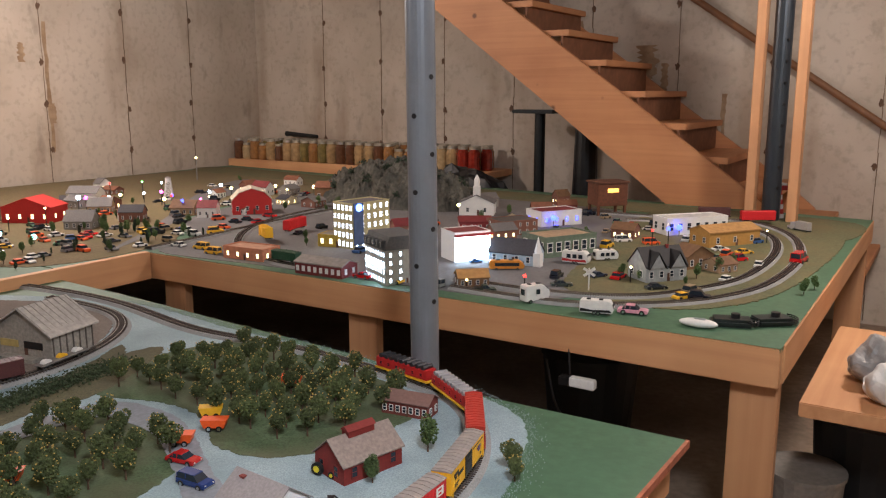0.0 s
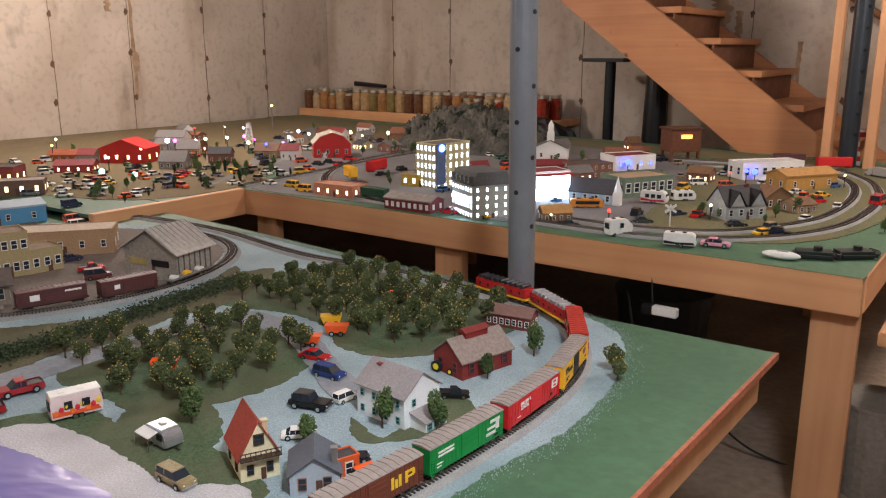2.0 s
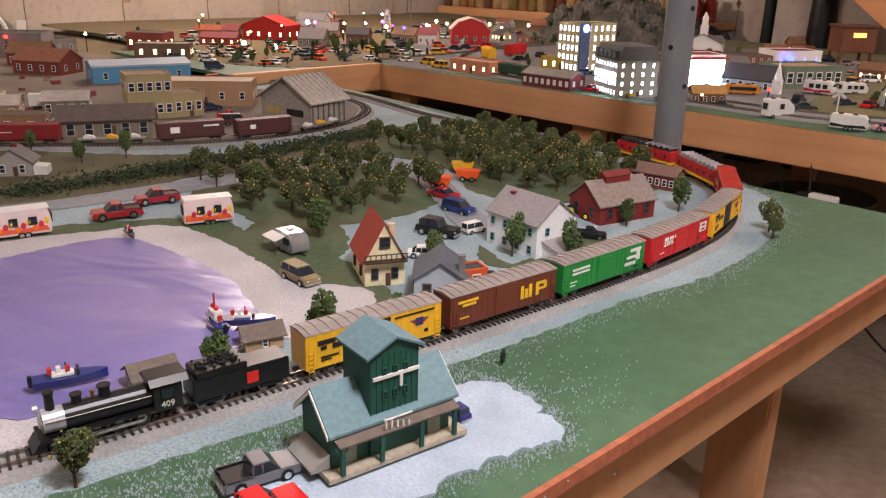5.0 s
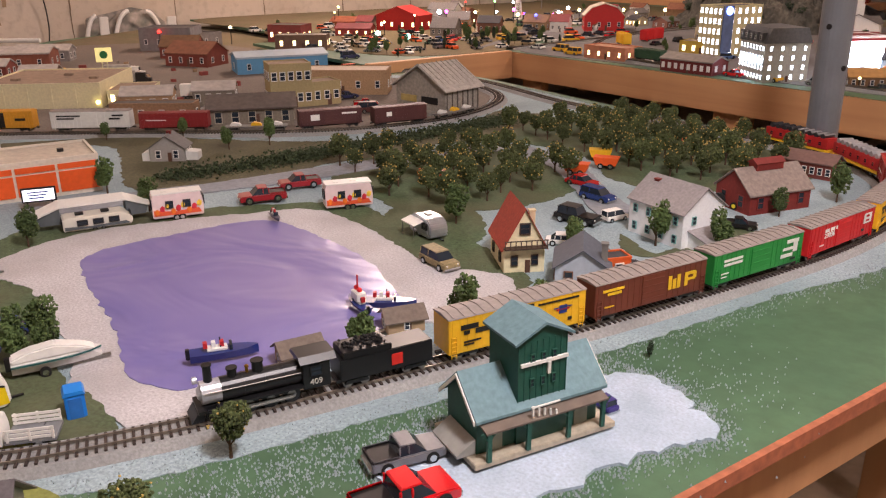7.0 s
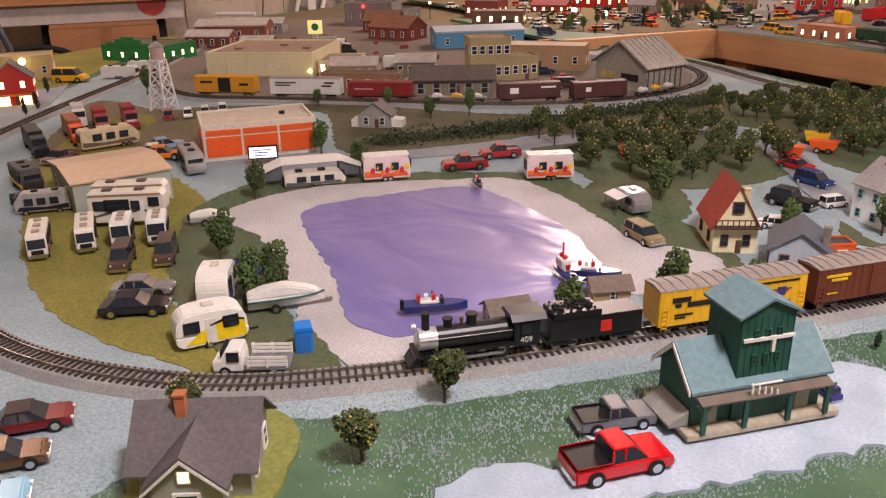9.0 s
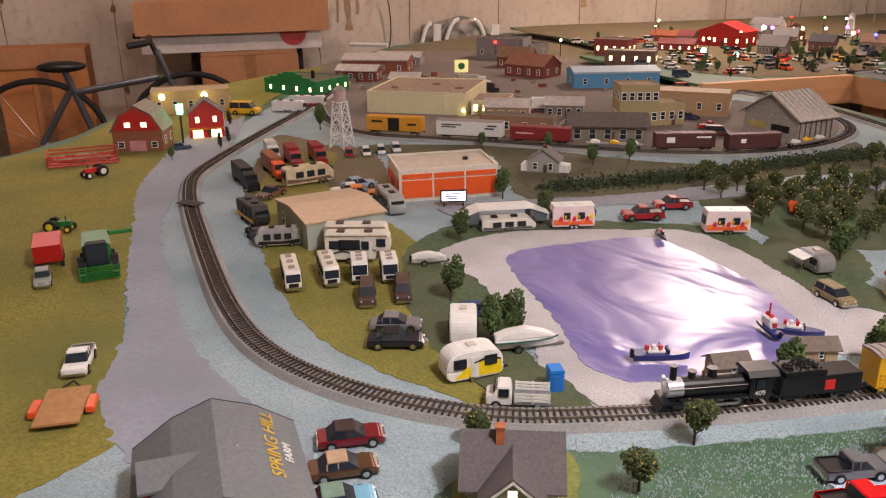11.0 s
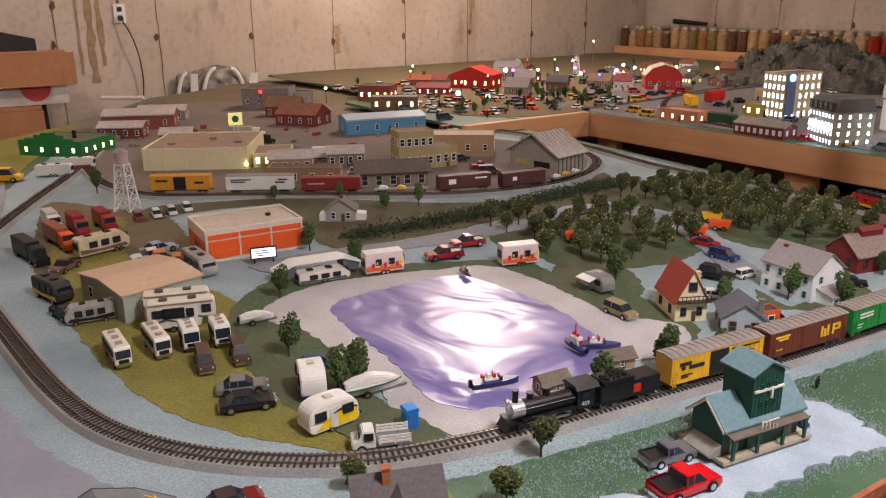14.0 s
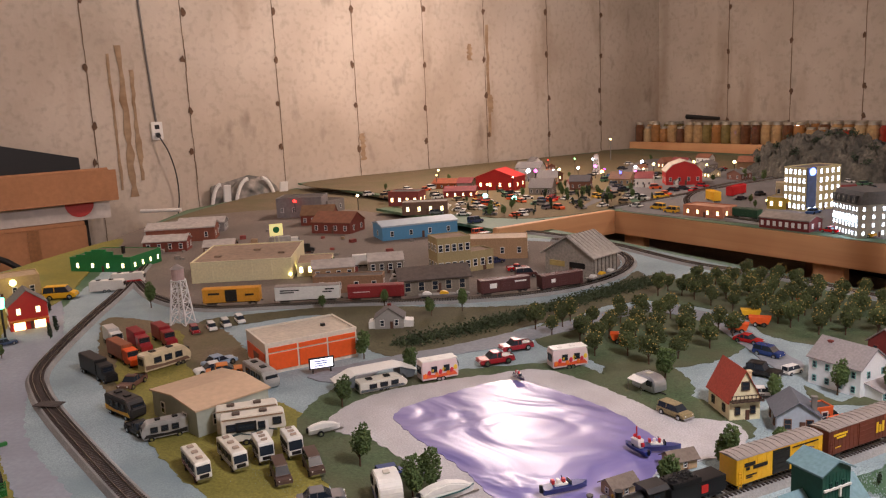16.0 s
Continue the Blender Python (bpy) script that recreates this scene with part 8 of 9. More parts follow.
box(b, -.03, .045, -.012, .012, 0, .028)
part("case", b, WHITE, t, bevel=.003)
b = bmesh.new()
box(b, -.062, -.0305, -.013, .013, -.001, .027)
part("end_block", b, BLACK, t, bevel=.003)
b = bmesh.new()
rod(b, (-.04, .02, .027), (-.05, .03, .10), .003, 6)
part("cord", b, BLACK, t)
cu = bpy.data.curves.new("floor_cable", "CURVE")
cu.dimensions, cu.bevel_depth = "3D", .004
sp = cu.splines.new("BEZIER")
pts = [(*rm(-.9, 2.72), .60), (*rm(-.86, 2.75), .42), (*rm(-.7, 2.9), .2), (*rm(-.5, 3.0), .02), (*rm(.2, 3.2), .006), (*rm(.5, 3.6), .006)]
sp.bezier_points.add(len(pts) - 1)
for bp, p_ in zip(sp.bezier_points, pts):
    bp.co, bp.handle_left_type, bp.handle_right_type = p_, "AUTO", "AUTO"
cu.materials.append(BLACK)
tagged(new("floor_cable", cu), "loose black cable trailing to the floor", "cable")

# ---- ground of the far table ----
FU = lambda pts, z, n, m, lab, **k: patch(n, pts, U, z, m, lab, **k)
URO = mat("town_road", (112, 110, 110), .9, 0, .16, 80, .0004, .2, 4, tint=(92, 90, 90))
UTU = mat("town_turf", (96, 96, 66), .95, 0, .3, 120, .001, .3, 5, tint=(112, 98, 66))
FU([rm(-2.55, 2.62), rm(-2.0, 2.64), rm(-1.3, 2.66), rm(-.95, 2.70), rm(-.85, 2.95), rm(-1.0, 3.7), rm(-1.3, 4.6), rm(-2.4, 4.9), rm(-3.4, 4.9), rm(-3.2, 3.4), rm(-2.65, 2.9)], L1, "road", URO, "dark grey town street surface", jitter=.004)
FU([rm(-.95, 2.95), rm(-.6, 2.80), rm(-.36, 3.05), rm(-.27, 3.6), rm(-.27, 4.4), rm(-.5, 4.85), rm(-1.2, 4.8), rm(-1.1, 3.9)], L2, "turf", UTU, "brown-green turf inside the far loop", jitter=.008)
FU([rm(-3.0, 2.05), rm(-2.66, 2.25), rm(-2.7, 2.8), rm(-3.3, 3.5), rm(-3.4, 4.8), rm(-4.6, 5.3), rm(-5.2, 5.2), rm(-5.2, 2.4), rm(-4.0, 2.3), rm(-3.6, 2.0)], L1, "turf", mat("tan_turf", (112, 98, 70), .95, 0, .25, 100, .001, .3, 4, tint=(110, 100, 66)), "tan village turf", jitter=.008)
FU([rm(-2.72, 2.5), rm(-3.0, 2.9), rm(-3.4, 3.4), rm(-3.9, 4.0), rm(-4.3, 4.7), rm(-4.1, 4.75), rm(-3.65, 4.0), rm(-3.2, 3.3), rm(-2.9, 2.85)], L2, "road", URO, "grey village street", jitter=.003)
FU([rm(-5.25, 2.25), rm(-4.2, 2.25), rm(-3.6, 2.24), rm(-3.2, 2.24), rm(-3.6, 2.6), rm(-4.4, 2.9), rm(-5.0, 3.2), rm(-5.25, 3.6)], L1 + .0004, "dirt", mat("dirt_yard", (112, 98, 74)), "brown dirt ground beyond the factories", jitter=.008)
FU([rm(-.27, 4.3), rm(-.27, 4.85), rm(-1.0, 5.0), rm(-2.4, 5.15), rm(-4.0, 5.3), rm(-5.2, 5.45), rm(-5.2, 5.1), rm(-4.0, 4.9), rm(-2.4, 4.8), rm(-1.2, 4.7), rm(-.5, 4.7)], L1 + .0004, "turf", UTU, "brown-green turf along the back of the far table", jitter=.008)
T1 = [(-.05, 2.97), (.09, 2.90), (.32, 2.815), (.54, 2.83), (.76, 2.93), (.97, 3.16), (1.18, 3.61), (1.28, 4.09), (1.22, 4.45), (1.06, 4.57), (.66, 4.66), (.2, 4.85)]
T2 = [(-.05, 3.10), (.05, 3.03), (.27, 2.94), (.50, 2.92), (.69, 3.02), (.90, 3.23), (1.10, 3.65), (1.19, 4.06), (1.12, 4.36), (.95, 4.46), (.6, 4.5)]
T3 = [(-1.36, 3.45), (-1.23, 3.80), (-1.12, 4.15), (-.98, 4.52), (-.82, 4.87), (-.6, 5.1)]
T4 = [(-.5, 3.12), (-.80, 3.30), (-1.0, 3.52), (-1.12, 3.85), (-1.14, 4.2), (-1.05, 4.55), (-.9, 4.9)]
for k, tr in enumerate((T1, T2, T3, T4)):
    track(tr, U + L1, ("outer", "inner", "far", "curving")[k] + " town track on grey ballast")

# ---- far town buildings ----
STONE = mat("pale_stone_block", (176, 178, 170), .8, 0, .12, 150)
t = building("grand_hotel", -.269, 2.972, -.154, 3.061, .16, .115, STONE, mat("mansard_grey", (96, 98, 100), .8, 0, .2, 150), "pale stone hotel model with a dark mansard and lit windows", "flat", .03, rows=4, nf=4, ns=8, pane=LITC, z=U, wh=.0125)
b = bmesh.new()
prism(b, [(-.076, .117), (.076, .117), (.058, .162), (-.058, .162)], -.004, .164, "y")
part("mansard", b, MATS["mansard_grey"], t)
for i in range(5):
    b = bmesh.new()
    box(b, -.080, -.062, .014 + i * .031, .030 + i * .031, .122, .148)
    part("dormer", b, MATS["mansard_grey"], t)
    window(t, -.0808, .022 + i * .031, .128, -90, .008, .012, GLASSY, STONE)
b = bmesh.new()
box(b, -.0785, -.0755, .01, .15, .058, .070)
part("lit_sign_band", b, LITC, t)
t = building("tower_hotel", -.53, 3.55, -.42, 3.72, .12, .185, mat("cream_tower", (206, 196, 150), .7), GREYROOF, "tall cream tower block model with rows of lit windows", "flat", .02, rows=5, nf=6, ns=5, pane=LITT, z=U, wh=.019)
b = bmesh.new()
box(b, -.1, -.05, -.006, .0, .02, .19)
part("blue_pier", b, mat("pier_blue", (90, 110, 150), .6), t)
b = bmesh.new()
rod(b, (-.075, -.010, .172), (-.075, -.006, .172), .016, 16)
part("neon_disc", b, glow("neon_blue", (120, 150, 255), 5), t)
t = building("glowing_store", -.097, 3.372, .028, 3.455, .12, .11, WHITE, mat("store_roof", (130, 60, 60), .7), "glass-fronted store model glowing bright white", "flat", .015, nf=0, ns=0, door=False, z=U)
b = bmesh.new()
box(b, -.072, .072, -.004, 0, .004, .098)
part("lit_front", b, glow("store_glow", (215, 240, 255), 14), t)
b = bmesh.new()
box(b, -.078, .078, -.02, -.0045, .098, .106)
part("canopy", b, col(170, 50, 50), t)
car(-.02, 3.385, 30, .05, col(40, 110, 190), "sedan", U + L1, "blue car in front of the glowing store")
t = building("white_church", -.24, 4.56, -.06, 4.56, .13, .065, WHITE, GREYROOF, "white church model with a round steeple", "gable", .04, "y", nf=2, ns=3, z=U)
b = bmesh.new()
box(b, -.018, .018, .01, .046, .08, .15)
part("steeple_base", b, WHITE, t)
b = bmesh.new()
rod(b, (0, .028, .15), (0, .028, .185), .015, 12)
rod(b, (0, .028, .185), (0, .028, .21), .015, 12, .002)
part("steeple", b, WHITE, t)
B1m, RRm = BROWNWALL, mat("dark_red_roof", (120, 44, 46), .7)
building("red_shop", -.163, 4.02, -.022, 4.05, .12, .05, mat("red_shop_wall", (136, 50, 48), .7), RRm, "red shop model with a low roof", "gable", .018, "x", nf=4, ns=2, z=U)
building("brick_block", .034, 3.947, .183, 4.055, .14, .064, B1m, mat("tar_flat", (80, 74, 70), .9), "brown brick shop block model", "flat", .015, rows=2, nf=5, ns=2, z=U, wh=.014)
building("white_shop", .194, 4.231, .382, 4.357, .14, .07, WHITE, RRm, "white shop model lit with a blue sign", "flat", .02, nf=4, ns=2, pane=LITB, z=U)
t = building("green_store", .235, 3.492, .429, 3.640, .16, .075, mat("sage_store", (106, 120, 100), .7), mat("tan_flat_roof2", (166, 142, 116), .8), "sage green shopfront model with tan cornice", "flat", .03, nf=6, ns=3, z=U, wh=.034)
building("blue_church", .028, 3.40, .197, 3.34, .10, .042, mat("pale_blue_wall", (170, 186, 200), .7), DARKROOF, "pale chapel model with a steep dark roof", "gable", .045, "x", nf=4, ns=2, z=U)
t = thing("chapel_spire", .212, 3.345, U, -20, "small white chapel tower with a pointed spire", "model tower")
b = bmesh.new()
box(b, -.014, .014, -.014, .014, 0, .05)
part("tower", b, WHITE, t)
b = bmesh.new()
rod(b, (0, 0, .05), (0, 0, .11), .016, 4, .001)
part("spire", b, WHITE, t)
building("white_depot", .748, 4.07, 1.027, 4.20, .12, .075, WHITE, mat("pale_flat", (190, 188, 184), .7), "long white modern depot model with ribbon windows", "flat", .02, rows=1, nf=7, ns=2, z=U, wh=.03, pane=GLASSY)
building("ochre_barn", .884, 3.80, 1.109, 3.94, .12, .06, mat("ochre_boards", (178, 134, 66), .8, 0, .12, 80), mat("ochre_roof", (170, 128, 74), .8), "ochre boarded barn model", "gable", .022, "x", nf=3, ns=2, z=U)
t = building("gothic_house", .575, 3.128, .714, 3.20, .11, .055, mat("pale_grey_siding", (170, 172, 170), .7), mat("black_roof", (30, 28, 30), .7), "pale grey gothic house model with a steep black roof", "gable", .055, "x", nf=4, ns=2, z=U, pane=GLASSY, chimney=(.03, .05, .006, RB))
for s in (-1, 1):
    b = bmesh.new()
    prism(b, [(s * .04 - .026, .052), (s * .04 + .026, .052), (s * .04, .098)], -.012, .05, "y")
    part("gable", b, MATS["pale_grey_siding"], t)
    b = bmesh.new()
    prism(b, [(s * .04 - .034, .048), (s * .04, .1005), (s * .04 + .034, .048), (s * .04 + .034, .051), (s * .04, .1045), (s * .04 - .034, .051)], -.016, .05, "y")
    part("gable_roof", b, MATS["black_roof"], t)
building("brown_house", .738, 3.355, .838, 3.427, .09, .048, mat("brown_boards", (122, 92, 62), .8), mat("brown_roof", (112, 82, 56), .8), "brown timber house model with a porch", "gable", .034, "y", nf=3, ns=2, z=U)
t = thing("wooden_tank_house", .517, 4.72, U, 25, "square brown wooden tank house with a small glowing sign", "model building")
b = bmesh.new()
box(b, -.085, .085, -.06, .06, .05, .165)
part("tank", b, mat("tank_brown", (104, 62, 40), .8, 0, .2, 80), t, bevel=.003)
b = bmesh.new()
box(b, -.092, .092, -.067, .067, .165, .175)
part("lid", b, mat("tank_lid", (90, 56, 38), .8), t)
for sx in (-.075, .075):
    for sy in (-.05, .05):
        b = bmesh.new()
        box(b, sx - .006, sx + .006, sy - .006, sy + .006, 0, .05)
        part("leg", b, MATS["tank_brown"], t)
b = bmesh.new()
box(b, -.03, .03, -.064, -.060, .12, .14)
part("lit_sign", b, glow("tank_sign", (255, 190, 90), 2), t)
t = thing("checkered_tower", 1.35, 4.70, U, 10, "red and white checkered tower model", "model tower")
for k in range(6):
    b = bmesh.new()
    s_ = .030 - k * .0025
    box(b, -s_, s_, -s_, s_, k * .024, (k + 1) * .024)
    part("tier", b, (WHITE, col(196, 60, 54))[k % 2], t)
b = bmesh.new()
box(b, -.038, .038, -.038, .038, .144, .168)
part("cabin", b, col(150, 40, 44), t, bevel=.002)
b = bmesh.new()
box(b, -.034, .034, -.034, .034, .168, .178)
part("lamp_house", b, WHITE, t, bevel=.002)
building("brick_depot", -.628, 3.12, -.438, 3.045, .09, .04, mat("maroon_brick", (110, 40, 38), .75, 0, .15, 150), mat("grey_flat", (140, 132, 124), .8), "maroon brick station model with white windows", "gable", .016, "x", nf=8, ns=2, z=U, pane=WHITE, wh=.016)
t = building("pink_cafe", -.988, 3.336, -.804, 3.269, .10, .045, mat("salmon_wall", (196, 128, 96), .7), mat("salmon_roof", (186, 140, 112), .8), "salmon cafe model with a lit door", "flat", .02, nf=4, ns=2, z=U, pane=LITW, wh=.016)
for x, y, rz, w, d, h, rise, roof, wm, rmm, lab in (
        (-1.31, 4.44, 25, .20, .16, .075, .06, "gambrel", RH, mat("cream_barn_roof", (200, 190, 172), .8), "red barn model with a cream gambrel roof"),
        (-2.29, 4.00, 5, .25, .16, .075, .045, "gable", RH, RH, "bright red barn model with a tin roof"),
        (-2.33, 3.66, 20, .18, .10, .035, .022, "gable", mat("red_low_wall", (150, 56, 52), .7), RRm, "low red stable model"),
        (-2.44, 3.28, 15, .17, .12, .075, .01, "flat", mat("old_brick", (140, 66, 60), .8), MATS["tar_flat"], "old red brick store model"),
        (-2.64, 4.00, 10, .17, .1, .035, .024, "gable", mat("orange_boards", (150, 86, 46), .8), mat("orange_roof", (140, 74, 44), .8), "orange-brown cabin model"),
        (-2.39, 4.62, 8, .17, .12, .07, .035, "gable", WHITE, GREYROOF, "white farmhouse model"),
        (-1.93, 3.86, 10, .13, .1, .04, .045, "gable", mat("grey_boards", (140, 132, 124), .8), GREYROOF, "grey cottage model with a steep roof"),
        (-2.12, 4.35, 20, .12, .10, .04, .04, "gable", mat("tan_boards", (168, 140, 108), .8), GREYROOF, "tan cottage model"),
        (-1.66, 4.35, 0, .13, .10, .04, .035, "gable", mat("tan_boards", (168, 140, 108), .8), mat("brown_roof", (112, 82, 56), .8), "tan house model near the street"),
        (-.68, 4.0, 10, .11, .08, .07, .01, "flat", mat("beige_blocks", (196, 182, 150), .8), mat("beige_top", (180, 166, 140), .8), "beige stacked block building model"),
        (-.62, 3.60, -10, .16, .09, .05, .01, "flat", mat("mustard_wall", (190, 160, 60), .7), mat("grey_flat", (140, 132, 124)), "mustard shop model"),
        (-1.05, 5.0, 0, .2, .12, .08, .03, "gable", mat("brown_boards", (122, 92, 62)), mat("rust_roof", (130, 84, 62), .8), "brown hillside shed model"),
        (.02, 2.985, 18, .10, .07, .035, .02, "gable", mat("brown_boards", (122, 92, 62)), mat("ochre_roof", (170, 128, 74)), "small brown signal house model"),
        (-2.95, 3.15, 0, .2, .14, .06, .03, "flat", mat("grey_shop", (130, 124, 120), .8), MATS["tar_flat"], "grey low shop model"),
        (-2.38, 2.62, 10, .2, .14, .05, .04, "gable", mat("dark_red_boards", (120, 56, 44), .8), mat("rust_roof", (130, 84, 62)), "dark red house model with a rust roof"),
        (-2.62, 2.80, 30, .16, .12, .05, .04, "gable", mat("dark_red_boards", (120, 56, 44)), mat("brown_roof", (112, 82, 56)), "dark red cabin model"),
        (-2.92, 2.22, 40, .3, .14, .06, .02, "gable", mat("rust_shed", (132, 76, 56), .8), mat("pale_metal", (176, 170, 164), .6), "long rust-red shed model with a pale roof"),
        (-2.9, 2.98, 30, .24, .18, .10, .02, "flat", mat("grey_factory", (120, 116, 116), .8), MATS["tar_flat"], "tall grey factory model"),
        (-2.15, 3.05, 30, .22, .10, .06, .01, "flat", mat("brown_factory", (112, 86, 70), .8), mat("grey_flat", (140, 132, 124)), "brown factory model with a flat roof")):
    cx_, sx_ = math.cos(radians(rz)) * w / 2, math.sin(radians(rz)) * w / 2
    zz = U if CU * y - SU * 0 + 0 > -99 and (-SU * x + CU * y) > 0 and (.399 * x + .917 * y) > 1.93 and (.917 * x - .399 * y) < -2.55 or (.399 * x + .917 * y) > 2.6 else Z + L2
    building("village_building", x - cx_, y - sx_, x + cx_, y + sx_, d, h, wm, rmm, lab, roof, rise, "x" if roof == "gable" and rz % 2 == 0 else "y", z=zz, nf=4, ns=2, pane=rng.choice((GLASSY, GLASSY, LITW)), wh=min(.02, h * .4))

tower(-2.087, 5.05, U, .13, .024, "small pale village water tower model", mat("pale_tank", (206, 200, 204), .5), TOWERM)
# rocky hill
t = thing("rock_hill", -.66, 5.0, U, 0, "grey plaster rock hill behind the town", "model hill")
ROCK = mat("grey_rock", (88, 85, 76), .95, 0, .45, 55, .012, .45, 9, tint=(56, 56, 52))
NU, NV = 110, 64
vs, fs = [], []
for i in range(NU):
    for j in range(NV):
        u, v = -1.05 + 2.1 * i / (NU - 1), -1.05 + 2.1 * j / (NV - 1)
        q = Vector((u * 4.2, v * 2.6, 3.0))
        k = max(0.0, 1 - (abs(u) ** 2.2 * .92 + v * v * .85) - .14 * noise.noise(q * .8))
        lump = noise.noise(q * 1.6) * .050 + abs(noise.noise(q * 3.6)) * .050 + abs(noise.noise(q * 8.0)) * .022
        vs.append((u * .50 + .016 * noise.noise(q * 3), v * .27 - u * .16 + .016 * noise.noise(q * 3 + Vector((7, 0, 0))), max(-.002, .235 * k ** .8 + lump * min(1, k * 4) - .004)))
for i in range(NU - 1):
    for j in range(NV - 1):
        p = i * NV + j
        fs.append((p, p + NV, p + NV + 1, p + 1))
me = bpy.data.meshes.new("rock_face")
me.from_pydata(vs, [], fs)
me.materials.append(ROCK)
o = new("rock_face", me)
o.parent = t
crest = [p for p in vs if p[2] > .06]
g = random.Random(21)
lv, lf = [], []
for c in range(46):
    cx, cy, cz = crest[g.randrange(len(crest))]
    for _ in range(40):
        c_ = Vector((cx + g.gauss(0, .014), cy + g.gauss(0, .014), cz + abs(g.gauss(0, .012))))
        nr = Vector((g.gauss(0, 1), g.gauss(0, 1), g.gauss(.5, 1))).normalized()
        a_ = nr.orthogonal().normalized() * .006
        b_ = nr.cross(a_)
        k = len(lv)
        lv += [tuple(c_ + a_), tuple(c_ + b_), tuple(c_ - a_), tuple(c_ - b_)]
        lf.append((k, k + 1, k + 2, k + 3))
me = bpy.data.meshes.new("hill_shrubs")
me.from_pydata(lv, [], lf)
me.materials.append(PINE)
o = new("shrubs", me)
o.parent = t
o["kind"] = "stuff"

# ---- far town vehicles, trees and lamps ----
boxcar(1.215, 4.475, 8, RED, RED, "red boxcar on the far loop", z=U + L1 + .0125, L=.16)
boxcar(1.03, 4.575, -4, SFB, SFB, "brown boxcar on the far loop", z=U + L1 + .0125, L=.15)
boxcar(-.905, 3.93, 78, RED, RED, "red boxcar on the curving track", z=U + L1 + .0125, L=.15)
boxcar(-.955, 3.70, 125, YEL, YEL, "yellow boxcar on the curving track", z=U + L1 + .0125, L=.11)
boxcar(-.70, 3.235, 155, col(40, 76, 54), col(70, 90, 70), "dark green boxcar beside the station", z=U + L1 + .0125, L=.12, H=.04)
semi(1.36, 4.30, 120, col(170, 166, 160), col(160, 156, 150), "grey hopper lorry by the far loop", .12, U)
car(1.165, 3.55, 60, .10, REDP, "van", U + L1, "red model engine on the loop's bend", name="toy_railcar")
camper(.222, 2.84, 35, .085, .036, .055, WHITE, None, label="white box van at the table's edge", name="toy_van", z=U, nose=.25, nwin=1, wheels=(-.3, .3), cat="model van")
camper(.403, 2.725, -10, .095, .036, .042, WHITE, BLACK, label="white race trailer with black side", name="toy_trailer", z=U, nose=.1, nwin=0, cat="model trailer")
car(.505, 2.742, -11, .085, mat("pink_car", (226, 160, 176), .3, coat=.4), "sedan", U, "pink vintage sedan at the table's edge")
camper(.35, 3.42, -20, .10, .04, .05, WHITE, RMARK, label="white camper with a red stripe in town", name="toy_camper", z=U)
camper(.46, 3.50, 20, .09, .036, .042, WHITE, None, label="white van in the town lot", name="toy_van", z=U, cat="model van")
camper(.103, 3.285, 10, .125, .034, .034, mat("bus_orange", (220, 140, 40), .4), None, label="yellow-orange school bus by the chapel", name="toy_bus", z=U, nwin=5, wheels=(-.3, .3), cat="model bus")
for x, y, rz, m, st, lab in ((-1.18, 3.42, 160, YEL, "van", "yellow delivery van near the corner"), (-1.30, 3.46, 160, WHITE, "sedan", "white car near the corner"), (-1.06, 3.40, 160, YEL, "van", "yellow lorry by the cafe"), (-.40, 3.0, 155, REDP, "pickup", "red lorry by the station"), (-.28, 2.945, 155, YEL, "pickup", "yellow lorry before the hotel"), (-.14, 2.91, 155, col(120, 124, 120), "van", "grey tipper lorry before the hotel"), (.30, 3.05, 10, col(60, 70, 64), "sedan", "dark sedan by the crossing"), (.06, 2.94, 15, col(60, 74, 60), "pickup", "dark green pickup by the crossing"), (.60, 3.05, 20, col(30, 34, 36), "sedan", "dark car by the gothic house"), (.42, 3.2, 40, col(40, 50, 70), "sedan", "dark blue car in town"), (.95, 3.55, 30, REDP, "van", "red van on the bend"), (.92, 3.75, 20, WHITE, "sedan", "white car by the barn"), (1.0, 3.70, 20, YEL, "sedan", "yellow car by the barn"), (.55, 3.9, 20, WHITE, "van", "white lorry in the back lot"), (.66, 3.85, 20, ORG, "van", "orange lorry in the back lot"), (-1.7, 3.7, 70, WHITE, "sedan", "white car in the village"), (-1.62, 3.5, 60, col(60, 60, 66), "sedan", "grey car in the village"), (-1.82, 3.66, 0, REDP, "sedan", "red car in the village"), (-2.0, 3.4, 20, ORG, "van", "orange van in the village"), (-2.05, 3.2, 20, WHITE, "sedan", "white car on the village lot"), (-1.95, 3.08, 20, WHITE, "sedan", "white car on the village lot edge"), (-2.2, 3.3, 20, WHITE, "pickup", "white pickup on the village lot"), (-1.83, 3.12, 20, SILC, "sedan", "silver car by the table edge"), (-2.1, 3.08, 20, SILC, "suv", "silver wagon on the village lot"), (-1.78, 2.90, 60, col(40, 50, 90), "van", "dark blue lorry by the warehouse"), (-1.70, 2.80, 60, ORG, "van", "orange tanker lorry by the warehouse"), (-1.62, 2.72, 60, WHITE, "van", "white lorry by the warehouse"), (-1.42, 2.40, 60, YEL, "pickup", "yellow loader in the yard"), (-1.35, 2.30, 60, col(40, 44, 80), "pickup", "dark blue tipper in the yard"), (-1.22, 2.22, 40, REDP, "pickup", "red lorry cab in the yard"), (-1.15, 2.15, 40, col(96, 50, 44), "van", "brown lorry parked in the yard")):
    b_ = .399 * x + .917 * y
    a_ = .917 * x - .399 * y
    if 2.55 < b_ < 2.68:
        x, y = x + .03, y + .07
    car(x, y, rz, .07, m, st, U if (b_ > 2.55 or (b_ > 1.93 and a_ < -2.6)) else Z + L2, lab)
